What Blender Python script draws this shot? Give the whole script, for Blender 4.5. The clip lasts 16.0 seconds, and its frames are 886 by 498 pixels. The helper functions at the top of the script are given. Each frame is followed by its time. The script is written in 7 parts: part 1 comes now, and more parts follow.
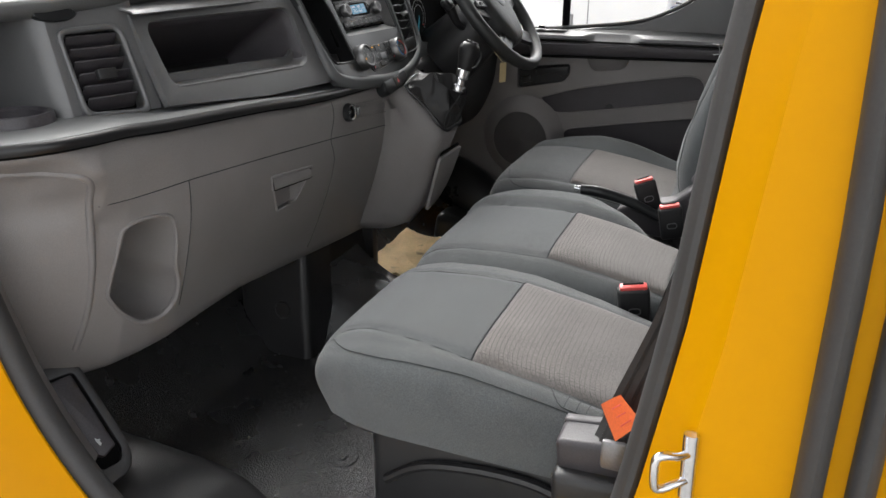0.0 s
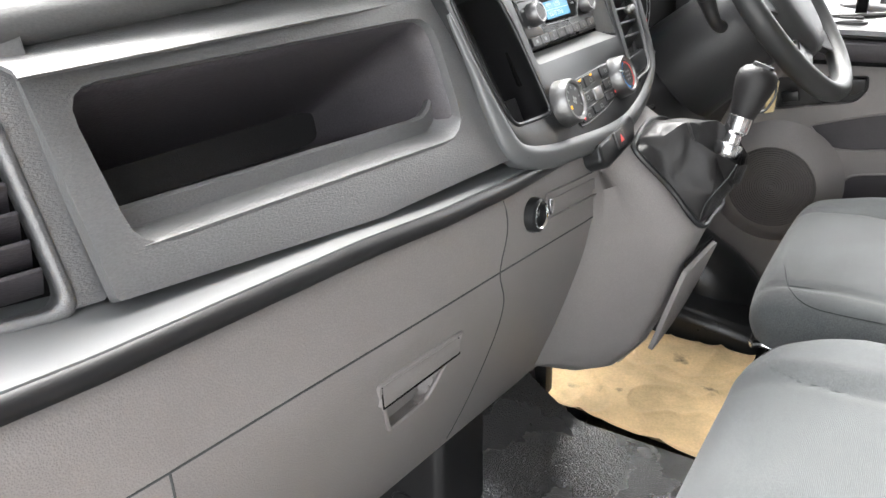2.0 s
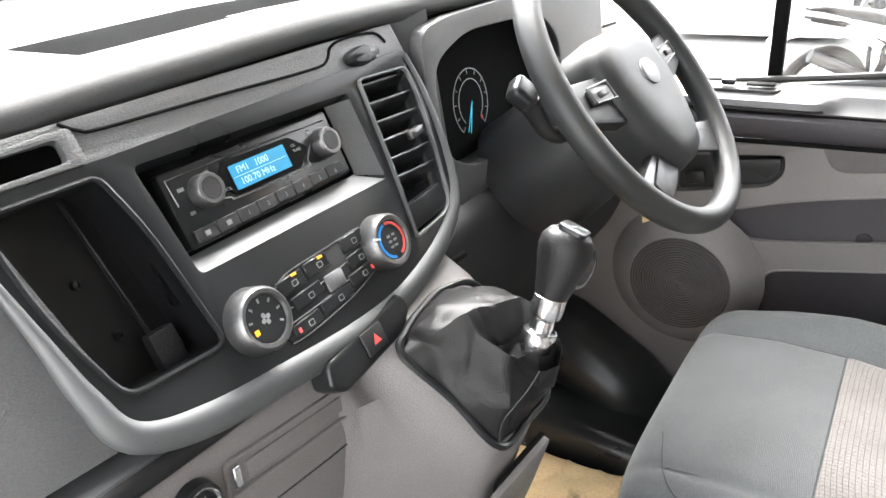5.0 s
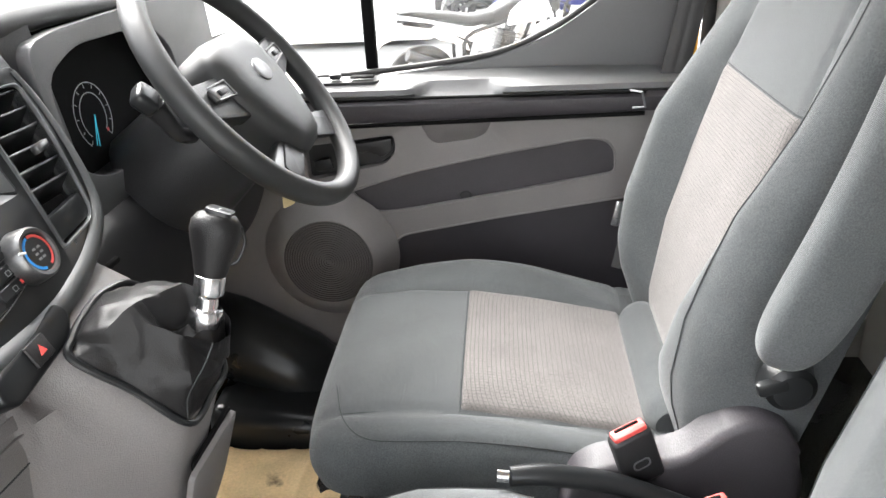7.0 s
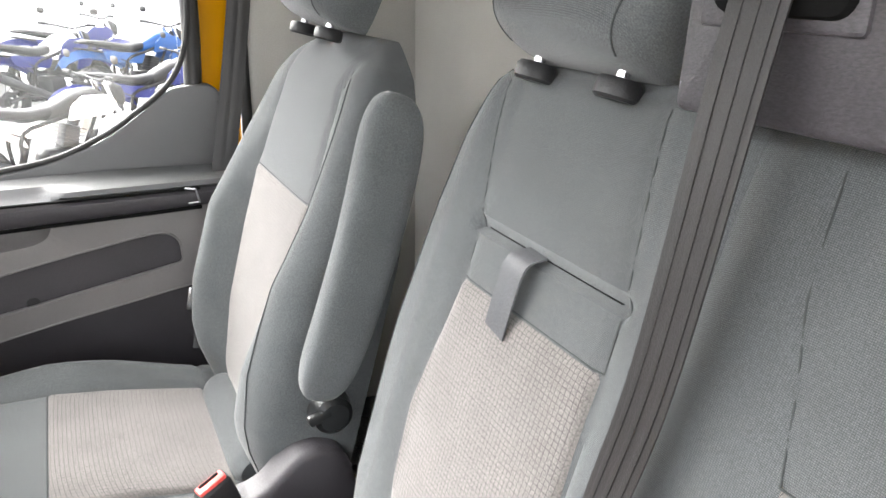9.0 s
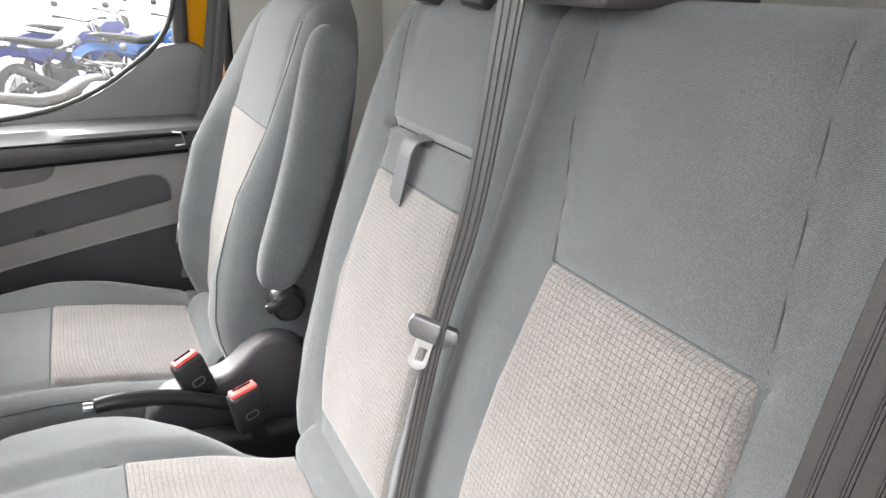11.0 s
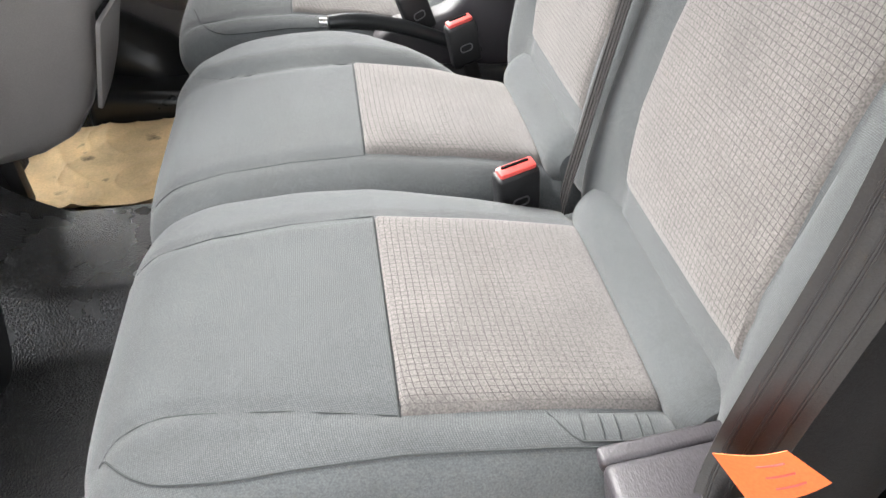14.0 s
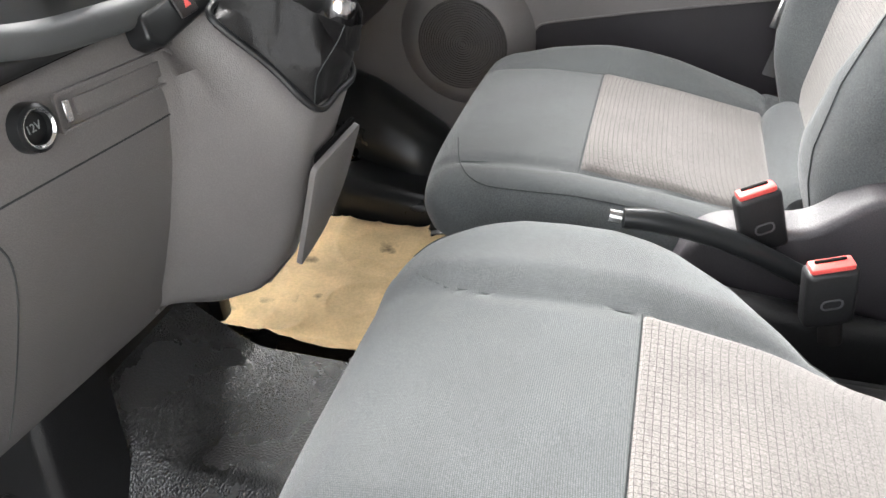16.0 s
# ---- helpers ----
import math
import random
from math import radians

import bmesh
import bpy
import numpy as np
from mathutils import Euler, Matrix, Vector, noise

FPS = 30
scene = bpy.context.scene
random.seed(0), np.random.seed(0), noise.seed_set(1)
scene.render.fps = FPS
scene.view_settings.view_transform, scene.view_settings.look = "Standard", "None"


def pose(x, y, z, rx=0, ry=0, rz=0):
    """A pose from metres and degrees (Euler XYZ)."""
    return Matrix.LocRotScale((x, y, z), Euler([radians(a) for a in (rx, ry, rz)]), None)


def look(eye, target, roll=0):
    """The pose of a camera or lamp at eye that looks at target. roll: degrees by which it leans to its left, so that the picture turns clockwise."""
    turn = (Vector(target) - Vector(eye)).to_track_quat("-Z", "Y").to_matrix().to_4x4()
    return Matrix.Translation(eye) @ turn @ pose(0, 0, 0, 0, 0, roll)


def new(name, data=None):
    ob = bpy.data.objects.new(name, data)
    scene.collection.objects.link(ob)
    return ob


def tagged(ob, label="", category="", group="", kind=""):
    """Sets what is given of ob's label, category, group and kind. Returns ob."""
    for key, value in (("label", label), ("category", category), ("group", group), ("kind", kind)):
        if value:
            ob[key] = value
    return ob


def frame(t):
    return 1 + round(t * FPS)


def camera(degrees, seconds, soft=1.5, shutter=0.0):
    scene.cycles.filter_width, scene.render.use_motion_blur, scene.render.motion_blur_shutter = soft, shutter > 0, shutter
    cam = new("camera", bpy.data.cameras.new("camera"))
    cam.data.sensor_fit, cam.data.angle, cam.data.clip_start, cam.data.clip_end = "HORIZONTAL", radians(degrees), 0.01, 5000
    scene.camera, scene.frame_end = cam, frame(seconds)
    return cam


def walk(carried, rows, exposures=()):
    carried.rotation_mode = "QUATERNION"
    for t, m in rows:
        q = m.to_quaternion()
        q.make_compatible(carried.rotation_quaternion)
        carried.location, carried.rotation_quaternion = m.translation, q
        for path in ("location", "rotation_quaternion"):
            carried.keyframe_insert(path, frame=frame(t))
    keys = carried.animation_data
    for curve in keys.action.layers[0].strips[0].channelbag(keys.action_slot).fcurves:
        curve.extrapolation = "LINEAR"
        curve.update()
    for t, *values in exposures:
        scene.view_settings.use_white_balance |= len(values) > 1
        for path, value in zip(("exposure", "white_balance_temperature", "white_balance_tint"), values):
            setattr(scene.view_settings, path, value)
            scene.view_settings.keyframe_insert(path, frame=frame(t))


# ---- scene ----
cam = camera(60.4, 16.0)
METRES, EYE, TILT, LEAN, TURN = 2.6, 1.5, -22.0, 0.0, 22.4
ROWS = [
    (0.0, 0.0, 0.0, 0.0, 0.0, 0.0, -0.0),
    (0.5, 0.0004, 0.0704, 0.0183, 5.59, -0.89, -1.72),
    (1.0, -0.0189, 0.1385, 0.0412, 7.27, -1.83, -1.98),
    (1.5, -0.0552, 0.2125, 0.0751, 8.11, -2.43, -1.81),
    (2.0, -0.0554, 0.2854, 0.1082, 10.32, -2.96, -2.26),
    (2.5, -0.0365, 0.3512, 0.1397, 13.26, -3.14, -3.13),
    (3.0, -0.0137, 0.3972, 0.1689, 16.44, -3.42, -4.15),
    (3.5, 0.0147, 0.4232, 0.1873, 18.9, -3.72, -4.75),
    (6.0, 0.0253, 0.4013, 0.1874, -2.5, -3.36, 5.11),
    (6.5, 0.0257, 0.3907, 0.1855, -9.42, -3.75, 7.39),
    (7.0, 0.0268, 0.3756, 0.1751, -16.16, -4.28, 9.37),
    (7.5, 0.0252, 0.3586, 0.1701, -23.04, -4.6, 11.08),
    (8.0, 0.0227, 0.3392, 0.1693, -31.08, -4.81, 12.7),
    (8.5, 0.0187, 0.3181, 0.1722, -39.2, -4.92, 14.13),
    (9.0, 0.0138, 0.3044, 0.1727, -46.44, -4.86, 15.55),
    (11.5, -0.0233, 0.2182, 0.1011, -44.36, -4.79, 16.12),
    (12.0, -0.0328, 0.2181, 0.0885, -41.71, -7.36, 16.15),
    (12.5, -0.0371, 0.2179, 0.0797, -38.85, -10.24, 15.96),
    (13.0, -0.0396, 0.217, 0.0712, -35.66, -13.27, 15.43),
    (13.5, -0.041, 0.2145, 0.0619, -32.08, -16.15, 14.5),
    (14.0, -0.0441, 0.2148, 0.0524, -28.33, -18.44, 13.12),
    (14.5, -0.036, 0.2349, 0.052, -24.14, -19.7, 11.33),
    (15.0, -0.0173, 0.2768, 0.0612, -18.82, -18.96, 9.17),
    (15.5, 0.001, 0.3297, 0.0866, -12.56, -16.2, 6.8),
    (16.0, 0.0193, 0.3725, 0.1135, -5.99, -12.59, 3.73),
]
walk(cam, [(t, pose(0, 0, EYE, TILT, LEAN, TURN) @ pose(METRES * x, METRES * y, METRES * z, 90 + pitch, roll, yaw)) for t, x, y, z, yaw, pitch, roll in ROWS], exposures=[(0.0, 1.15), (0.5, 1.95), (1.2, 2.6), (2.0, 2.85), (3.5, 3.2), (6.0, 2.9), (7.0, 2.65), (8.0, 2.5), (9.0, 2.65), (11.5, 2.5), (12.6, 2.35), (14.5, 2.2), (15.2, 2.2), (16.0, 2.6)])

# ---- light ----
SKY = 0.26
world = bpy.data.worlds.new("overcast")
scene.world = world
world.use_nodes = True
wn, wl = world.node_tree.nodes, world.node_tree.links
sky = wn.new("ShaderNodeTexSky")
sky.sky_type, sky.sun_disc = "NISHITA", False
sky.sun_elevation, sky.sun_rotation = radians(43), radians(-34)
sky.air_density, sky.dust_density, sky.ozone_density = 1.0, 4.0, 1.0
hue = wn.new("ShaderNodeHueSaturation")
hue.inputs["Saturation"].default_value = 0.12
wl.new(sky.outputs[0], hue.inputs["Color"])
wl.new(hue.outputs[0], wn["Background"].inputs["Color"])
wn["Background"].inputs["Strength"].default_value = SKY
sun = new("sun", bpy.data.lights.new("sun", "SUN"))
sun.data.energy, sun.data.angle, sun.data.color = 2.75, radians(55), (1.0, 0.98, 0.95)
sun.matrix_world = look((-4.3, 7.0, 7.8), (0, 1, 0.5))


# ---- materials ----
def mat(name, col, rough=0.5, metal=0.0, var=0.12, scale=9.0, grain=400.0, bump=0.15, dist=0.0006, kind="noise",
        spec=0.5, rvar=0.035, emit=None, power=0.0, sheen=0.0, coat=0.0, fvar=0.08):
    m = bpy.data.materials.new(name)
    m.use_nodes = True
    n, l = m.node_tree.nodes, m.node_tree.links
    b = n["Principled BSDF"]
    b.inputs["Metallic"].default_value = metal
    b.inputs["Specular IOR Level"].default_value = spec
    b.inputs["Sheen Weight"].default_value = sheen
    b.inputs["Coat Weight"].default_value = coat
    tc = n.new("ShaderNodeTexCoord")
    big = n.new("ShaderNodeTexNoise")
    big.inputs["Scale"].default_value, big.inputs["Detail"].default_value = scale, 6
    l.new(tc.outputs["Object"], big.inputs["Vector"])
    fine = n.new("ShaderNodeTexVoronoi" if kind == "grain" else "ShaderNodeTexNoise")
    fine.inputs["Scale"].default_value = grain
    if kind == "wrinkle":
        mp = n.new("ShaderNodeMapping")
        mp.inputs["Scale"].default_value = (1.0, 0.38, 1.0)
        l.new(tc.outputs["Object"], mp.inputs["Vector"])
        l.new(mp.outputs[0], fine.inputs["Vector"])
    else:
        l.new(tc.outputs["Object"], fine.inputs["Vector"])
    ramp = n.new("ShaderNodeMapRange")
    ramp.inputs["To Min"].default_value, ramp.inputs["To Max"].default_value = 1 - var, 1 + var
    ramp.inputs["From Min"].default_value, ramp.inputs["From Max"].default_value = 0.3, 0.7
    l.new(big.outputs[0], ramp.inputs["Value"])
    fr = n.new("ShaderNodeMapRange")
    fr.inputs["To Min"].default_value, fr.inputs["To Max"].default_value = 1 - fvar, 1 + fvar
    fr.inputs["From Min"].default_value, fr.inputs["From Max"].default_value = (0.15, 0.75) if kind == "grain" else (0.3, 0.7)
    l.new(fine.outputs[0], fr.inputs["Value"])
    both = n.new("ShaderNodeMath")
    both.operation = "MULTIPLY"
    l.new(ramp.outputs[0], both.inputs[0])
    l.new(fr.outputs[0], both.inputs[1])
    mul = n.new("ShaderNodeVectorMath")
    mul.operation = "SCALE"
    mul.inputs[0].default_value = col[:3]
    l.new(both.outputs[0], mul.inputs["Scale"])
    l.new(mul.outputs[0], b.inputs["Base Color"])
    rr = n.new("ShaderNodeMapRange")
    rr.inputs["To Min"].default_value, rr.inputs["To Max"].default_value = max(0.02, rough - rvar), min(1, rough + rvar)
    rr.inputs["From Min"].default_value, rr.inputs["From Max"].default_value = 0.3, 0.7
    l.new(big.outputs[0], rr.inputs["Value"])
    l.new(rr.outputs[0], b.inputs["Roughness"])
    if bump:
        bp = n.new("ShaderNodeBump")
        bp.inputs["Strength"].default_value, bp.inputs["Distance"].default_value = bump, dist
        l.new(fine.outputs[0], bp.inputs["Height"])
        l.new(bp.outputs[0], b.inputs["Normal"])
    if emit:
        b.inputs["Emission Color"].default_value = (*emit, 1)
        b.inputs["Emission Strength"].default_value = power
    return m


def weave(name, col, line, cell, width, rough=0.95, twist=0.0, axes="xy", cross=1.0, thread=0.0011, fvar=0.28, wobble=0.12):
    """Woven cloth: a thread texture, and darker threads every cell metres along two axes of the object."""
    m = mat(name, col, rough, var=0.10, scale=14, grain=600, bump=0.4, dist=0.0007, spec=0.2, sheen=0.2, fvar=fvar)
    n, l = m.node_tree.nodes, m.node_tree.links
    b = n["Principled BSDF"]
    base = b.inputs["Base Color"].links[0].from_socket
    tc = next(k for k in n if k.type == "TEX_COORD")
    sep = n.new("ShaderNodeSeparateXYZ")
    l.new(tc.outputs["Object"], sep.inputs[0])

    def op(kind, a, c=None):
        k = n.new("ShaderNodeMath")
        k.operation = kind
        for i, v in enumerate((a, c)):
            if v is None:
                continue
            if isinstance(v, (int, float)):
                k.inputs[i].default_value = v
            else:
                l.new(v, k.inputs[i])
        return k.outputs[0]
    wob = n.new("ShaderNodeTexNoise")
    wob.inputs["Scale"].default_value = 60
    l.new(tc.outputs["Object"], wob.inputs["Vector"])
    wv = op("MULTIPLY", op("SUBTRACT", wob.outputs[0], 0.5), cell * wobble)
    lay = {"x": sep.outputs[0], "y": sep.outputs[1], "z": sep.outputs[2], "s": op("ADD", sep.outputs[0], sep.outputs[2])}
    c0, c1 = lay[axes[0]], lay[axes[1]]
    f0 = op("ABSOLUTE", op("SUBTRACT", op("FRACT", op("DIVIDE", op("ADD", c0, wv), cell)), 0.5))
    row = op("FLOOR", op("DIVIDE", c1, cell))
    f1 = op("ABSOLUTE", op("SUBTRACT", op("FRACT", op("DIVIDE", op("ADD", c1, wv), cell * cross)), 0.5))
    g = op("MAXIMUM", op("GREATER_THAN", f0, 0.5 - width), op("MULTIPLY", op("GREATER_THAN", f1, 0.5 - width), 0.8)) if cross > 0 else op("GREATER_THAN", f0, 0.5 - width)
    geo = n.new("ShaderNodeNewGeometry")
    sn = n.new("ShaderNodeSeparateXYZ")
    l.new(geo.outputs["Normal"], sn.inputs[0])
    flat = n.new("ShaderNodeMapRange")
    flat.inputs["From Min"].default_value, flat.inputs["From Max"].default_value = 0.75, 0.35
    l.new(op("ABSOLUTE", sn.outputs[1]), flat.inputs["Value"])
    g = op("MULTIPLY", g, flat.outputs[0])
    tilt = n.new("ShaderNodeMapRange")
    tilt.inputs["From Min"].default_value, tilt.inputs["From Max"].default_value = 0.92, 0.78
    l.new(op("ABSOLUTE", op("MULTIPLY", op("ADD", sn.outputs[0], sn.outputs[2]), 0.707)), tilt.inputs["Value"])
    g = op("MULTIPLY", g, tilt.outputs[0])
    thr = op("ABSOLUTE", op("SUBTRACT", op("FRACT", op("DIVIDE", op("ADD", c0, c1), thread)), 0.5))
    mix = n.new("ShaderNodeMix")
    mix.data_type = "RGBA"
    brk = n.new("ShaderNodeTexNoise")
    brk.inputs["Scale"].default_value = 700
    l.new(tc.outputs["Object"], brk.inputs["Vector"])
    l.new(op("MULTIPLY", g, op("ADD", op("MULTIPLY", brk.outputs[0], 0.6), 0.45)), mix.inputs[0])
    l.new(base, mix.inputs[6])
    mix.inputs[7].default_value = (*line, 1)
    l.new(mix.outputs[2], b.inputs["Base Color"])
    bp = next(k for k in n if k.type == "BUMP")
    fine = bp.inputs["Height"].links[0].from_socket
    l.new(op("SUBTRACT", op("ADD", op("MULTIPLY", fine, 0.5), op("MULTIPLY", thr, 0.8)), op("MULTIPLY", g, 0.8)), bp.inputs["Height"])
    return m


M = {
    "cloth": weave("grey_green_cloth", (0.098, 0.105, 0.108), (0.043, 0.046, 0.047), 0.0018, 0.16, 0.95, axes="sy", cross=0.85, fvar=0.22, wobble=0.4),
    "insert": weave("beige_check_cloth", (0.155, 0.144, 0.137), (0.026, 0.024, 0.023), 0.0056, 0.056, 0.95, axes="sy", cross=1.05, fvar=0.30),
    "insert_back": weave("beige_check_cloth_upright", (0.155, 0.144, 0.137), (0.026, 0.024, 0.023), 0.0056, 0.056, 0.95, axes="ys", cross=1.22, fvar=0.30),
    "thread": mat("dark_seam", (0.042, 0.046, 0.047), 0.9, bump=0),
    "blackcloth": weave("black_side_cloth", (0.020, 0.020, 0.021), (0.012, 0.012, 0.013), 0.0017, 0.16, 0.95, axes="sy", cross=0.8, fvar=0.25),
    "kick": mat("black_grained_moulding", (0.026, 0.026, 0.027), 0.48, kind="grain", grain=420, bump=0.5, dist=0.0007, var=0.08, fvar=0.15),
    "dash": mat("charcoal_plastic", (0.086, 0.087, 0.089), 0.36, spec=1.0, kind="wrinkle", grain=1000, bump=0.7, dist=0.0009, var=0.05, fvar=0.14),
    "dashtop": mat("soft_charcoal_top", (0.06, 0.061, 0.062), 0.5, kind="wrinkle", grain=900, bump=0.3, dist=0.0006, var=0.05, fvar=0.10),
    "lower": mat("grey_brown_plastic", (0.187, 0.175, 0.172), 0.46, kind="grain", grain=700, bump=0.45, dist=0.0005, var=0.06, fvar=0.08),
    "gloss": mat("satin_black_plastic", (0.013, 0.014, 0.015), 0.29, spec=0.4, grain=1200, bump=0.04, var=0.2, rvar=0.02),
    "dark": mat("dark_plastic", (0.017, 0.017, 0.018), 0.40, kind="grain", grain=700, bump=0.35, fvar=0.25),
    "ledge": mat("satin_dark_strip", (0.078, 0.082, 0.084), 0.48, grain=900, bump=0.05, spec=1.0, var=0.05, rvar=0.02, fvar=0.04),
    # near-black: joints, black parts, and sheets that stand for shade inside openings
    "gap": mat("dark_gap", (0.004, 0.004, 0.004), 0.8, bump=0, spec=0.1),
    "rubber": mat("black_rubber_seal", (0.035, 0.034, 0.034), 0.55, grain=300, bump=0.1),
    "floor": mat("black_rubber_floor", (0.022, 0.0225, 0.023), 0.27, spec=1.0, kind="grain", grain=300, bump=1.0, dist=0.0013, var=0.05, fvar=0.3, rvar=0.01),
    "yellow": mat("yellow_paint", (0.58, 0.262, 0.0), 0.36, spec=0.08, grain=60, scale=3, bump=0.008, var=0.012, rvar=0.01, fvar=0.01),
    "chrome": mat("bright_metal", (0.70, 0.70, 0.71), 0.22, metal=1.0, bump=0.02, var=0.08),
    "mirror": mat("mirror_glass", (0.78, 0.80, 0.80), 0.03, metal=1.0, bump=0, var=0.02, rvar=0.01),
    "zinc": mat("plated_steel", (0.62, 0.62, 0.62), 0.42, metal=0.55, bump=0.02),
    "satin": mat("satin_silver", (0.17, 0.17, 0.17), 0.36, metal=0.9, bump=0.03),
    "leather": mat("black_leather", (0.010, 0.0095, 0.010), 0.44, spec=0.35, kind="grain", grain=900, bump=0.4, dist=0.0006, scale=25, fvar=0.2),
    "wheel": mat("worn_black_leather", (0.026, 0.027, 0.027), 0.42, kind="grain", grain=1100, bump=0.3, dist=0.0005),
    "belt": mat("black_webbing", (0.016, 0.0145, 0.0145), 0.42, spec=0.55, grain=700, bump=0.5, dist=0.0006, var=0.15, fvar=0.3),
    "red": mat("red_plastic", (0.78, 0.10, 0.09), 0.4, bump=0.05),
    "orange": mat("orange_label", (0.85, 0.17, 0.05), 0.6, bump=0.05),
    "paper": mat("kraft_paper", (0.72, 0.53, 0.29), 0.8, scale=11, grain=200, bump=0.2, var=0.22),
    "cream": mat("cream_bulkhead", (0.52, 0.507, 0.472), 0.6, scale=3, bump=0.05),
    "white": mat("white_paint", (0.82, 0.82, 0.82), 0.35, scale=2, bump=0.01, var=0.04),
    "tarmac": mat("pale_tarmac", (0.3, 0.3, 0.29), 0.9, scale=1.5, grain=90, bump=0.4, dist=0.004, var=0.15),
    "mark": mat("white_marking", (0.5, 0.52, 0.52), 0.6, bump=0),
    "display": mat("blue_display", (0.02, 0.10, 0.16), 0.25, bump=0, emit=(0.06, 0.42, 0.75), power=0.10),
    "displaytext": mat("pale_display_text", (0.2, 0.3, 0.35), 0.4, bump=0, emit=(0.55, 0.85, 1.0), power=0.10),
    "amber": mat("amber_lamp", (0.9, 0.4, 0.02), 0.4, bump=0, emit=(1.0, 0.42, 0.02), power=0.10),
    "blue": mat("blue_mark", (0.02, 0.25, 0.65), 0.35, bump=0),
    "needle": mat("cyan_needle", (0.03, 0.35, 0.45), 0.4, bump=0, emit=(0.05, 0.6, 0.8), power=0.08),
    "bikegrey": mat("dark_grey_bike_plastic", (0.020, 0.020, 0.021), 0.6, spec=0.3, bump=0.1),
    "bikemetal": mat("dull_bike_metal", (0.06, 0.06, 0.062), 0.5, metal=0.6, bump=0.05),
    "bikeblue": mat("blue_bike_plastic", (0.0015, 0.007, 0.11), 0.42, bump=0.02),
    "bikesky": mat("sky_blue_bike_plastic", (0.004, 0.055, 0.20), 0.42, bump=0.02),
    "tyre": mat("tyre_rubber", (0.03, 0.03, 0.03), 0.8, grain=150, bump=0.5, dist=0.003),
    "steel": mat("grey_steel", (0.25, 0.25, 0.26), 0.4, metal=0.8, bump=0.05),
    "grille": mat("dark_grey_grille", (0.075, 0.07, 0.07), 0.5, bump=0.1),
    "inset": mat("charcoal_inset", (0.046, 0.042, 0.047), 0.45, kind="wrinkle", grain=700, bump=0.5, dist=0.0008, fvar=0.25),
    "icon": mat("dim_marking", (0.22, 0.23, 0.23), 0.6, bump=0),
    "bay": mat("black_bay_plastic", (0.008, 0.008, 0.009), 0.35, bump=0.1),
    "strap": mat("grey_webbing", (0.070, 0.072, 0.078), 0.6, grain=700, bump=0.4, fvar=0.3),
    "render": mat("grey_render", (0.44, 0.43, 0.41), 0.85, scale=2, grain=60, bump=0.3, var=0.15),
    "tag": mat("manila_card", (0.62, 0.5, 0.27), 0.8, bump=0.1),
}
glass = bpy.data.materials.new("clear_glass")
glass.use_nodes = True
gn, gl = glass.node_tree.nodes, glass.node_tree.links
gt, gg, gm, gf = gn.new("ShaderNodeBsdfTransparent"), gn.new("ShaderNodeBsdfGlossy"), gn.new("ShaderNodeMixShader"), gn.new("ShaderNodeFresnel")
gg.inputs["Roughness"].default_value = 0.02
gf.inputs["IOR"].default_value = 1.45
gl.new(gf.outputs[0], gm.inputs[0])
gl.new(gt.outputs[0], gm.inputs[1])
gl.new(gg.outputs[0], gm.inputs[2])
gl.new(gm.outputs[0], gn["Material Output"].inputs["Surface"])
M["glass"] = glass


# ---- builders ----
def thing(name, label, category, at=(0, 0, 0), group="", kind=""):
    ob = new(name)
    ob.empty_display_size = 0.05
    ob.location = at
    return tagged(ob, label, category, group, kind)


def put(name, me, material, parent=None, label=""):
    if material is not None:
        me.materials.append(M[material] if isinstance(material, str) else material)
    ob = new(name, me)
    if parent is not None:
        base, p = Matrix(), parent
        while p is not None:
            base = Matrix.Translation(p.location) @ base
            p = p.parent if p.parent is not None and p.type == "EMPTY" else None
        ob.parent = parent
        ob.matrix_parent_inverse = base.inverted() if parent.type == "EMPTY" else Matrix()
    if label:
        ob["label"] = label
    return ob


def part(name, bm, material, parent=None, label="", smooth=True, sharp=38):
    me = bpy.data.meshes.new(name)
    bmesh.ops.recalc_face_normals(bm, faces=bm.faces[:])
    bm.to_mesh(me)
    bm.free()
    if smooth:
        me.shade_smooth()
        me.set_sharp_from_angle(angle=radians(sharp))
    return put(name, me, material, parent, label)


def grid(rows, close_u=False, close_v=False, caps=False):
    """A bmesh from a table of points: rows of equal length."""
    bm = bmesh.new()
    v = [[bm.verts.new(p) for p in r] for r in rows]
    a, b = len(v), len(v[0])
    for i in range(a if close_u else a - 1):
        for j in range(b if close_v else b - 1):
            q = (v[i][j], v[i][(j + 1) % b], v[(i + 1) % a][(j + 1) % b], v[(i + 1) % a][j])
            bm.faces.new(q)
    if caps:
        for r in (v[0], v[-1]):
            bm.faces.new(r)
    return bm


def shell(rows, thick, **k):
    """A sheet with thickness, from a table of points."""
    bm = grid(rows, **k)
    bmesh.ops.recalc_face_normals(bm, faces=bm.faces[:])
    bmesh.ops.solidify(bm, geom=bm.faces[:], thickness=thick)
    return bm


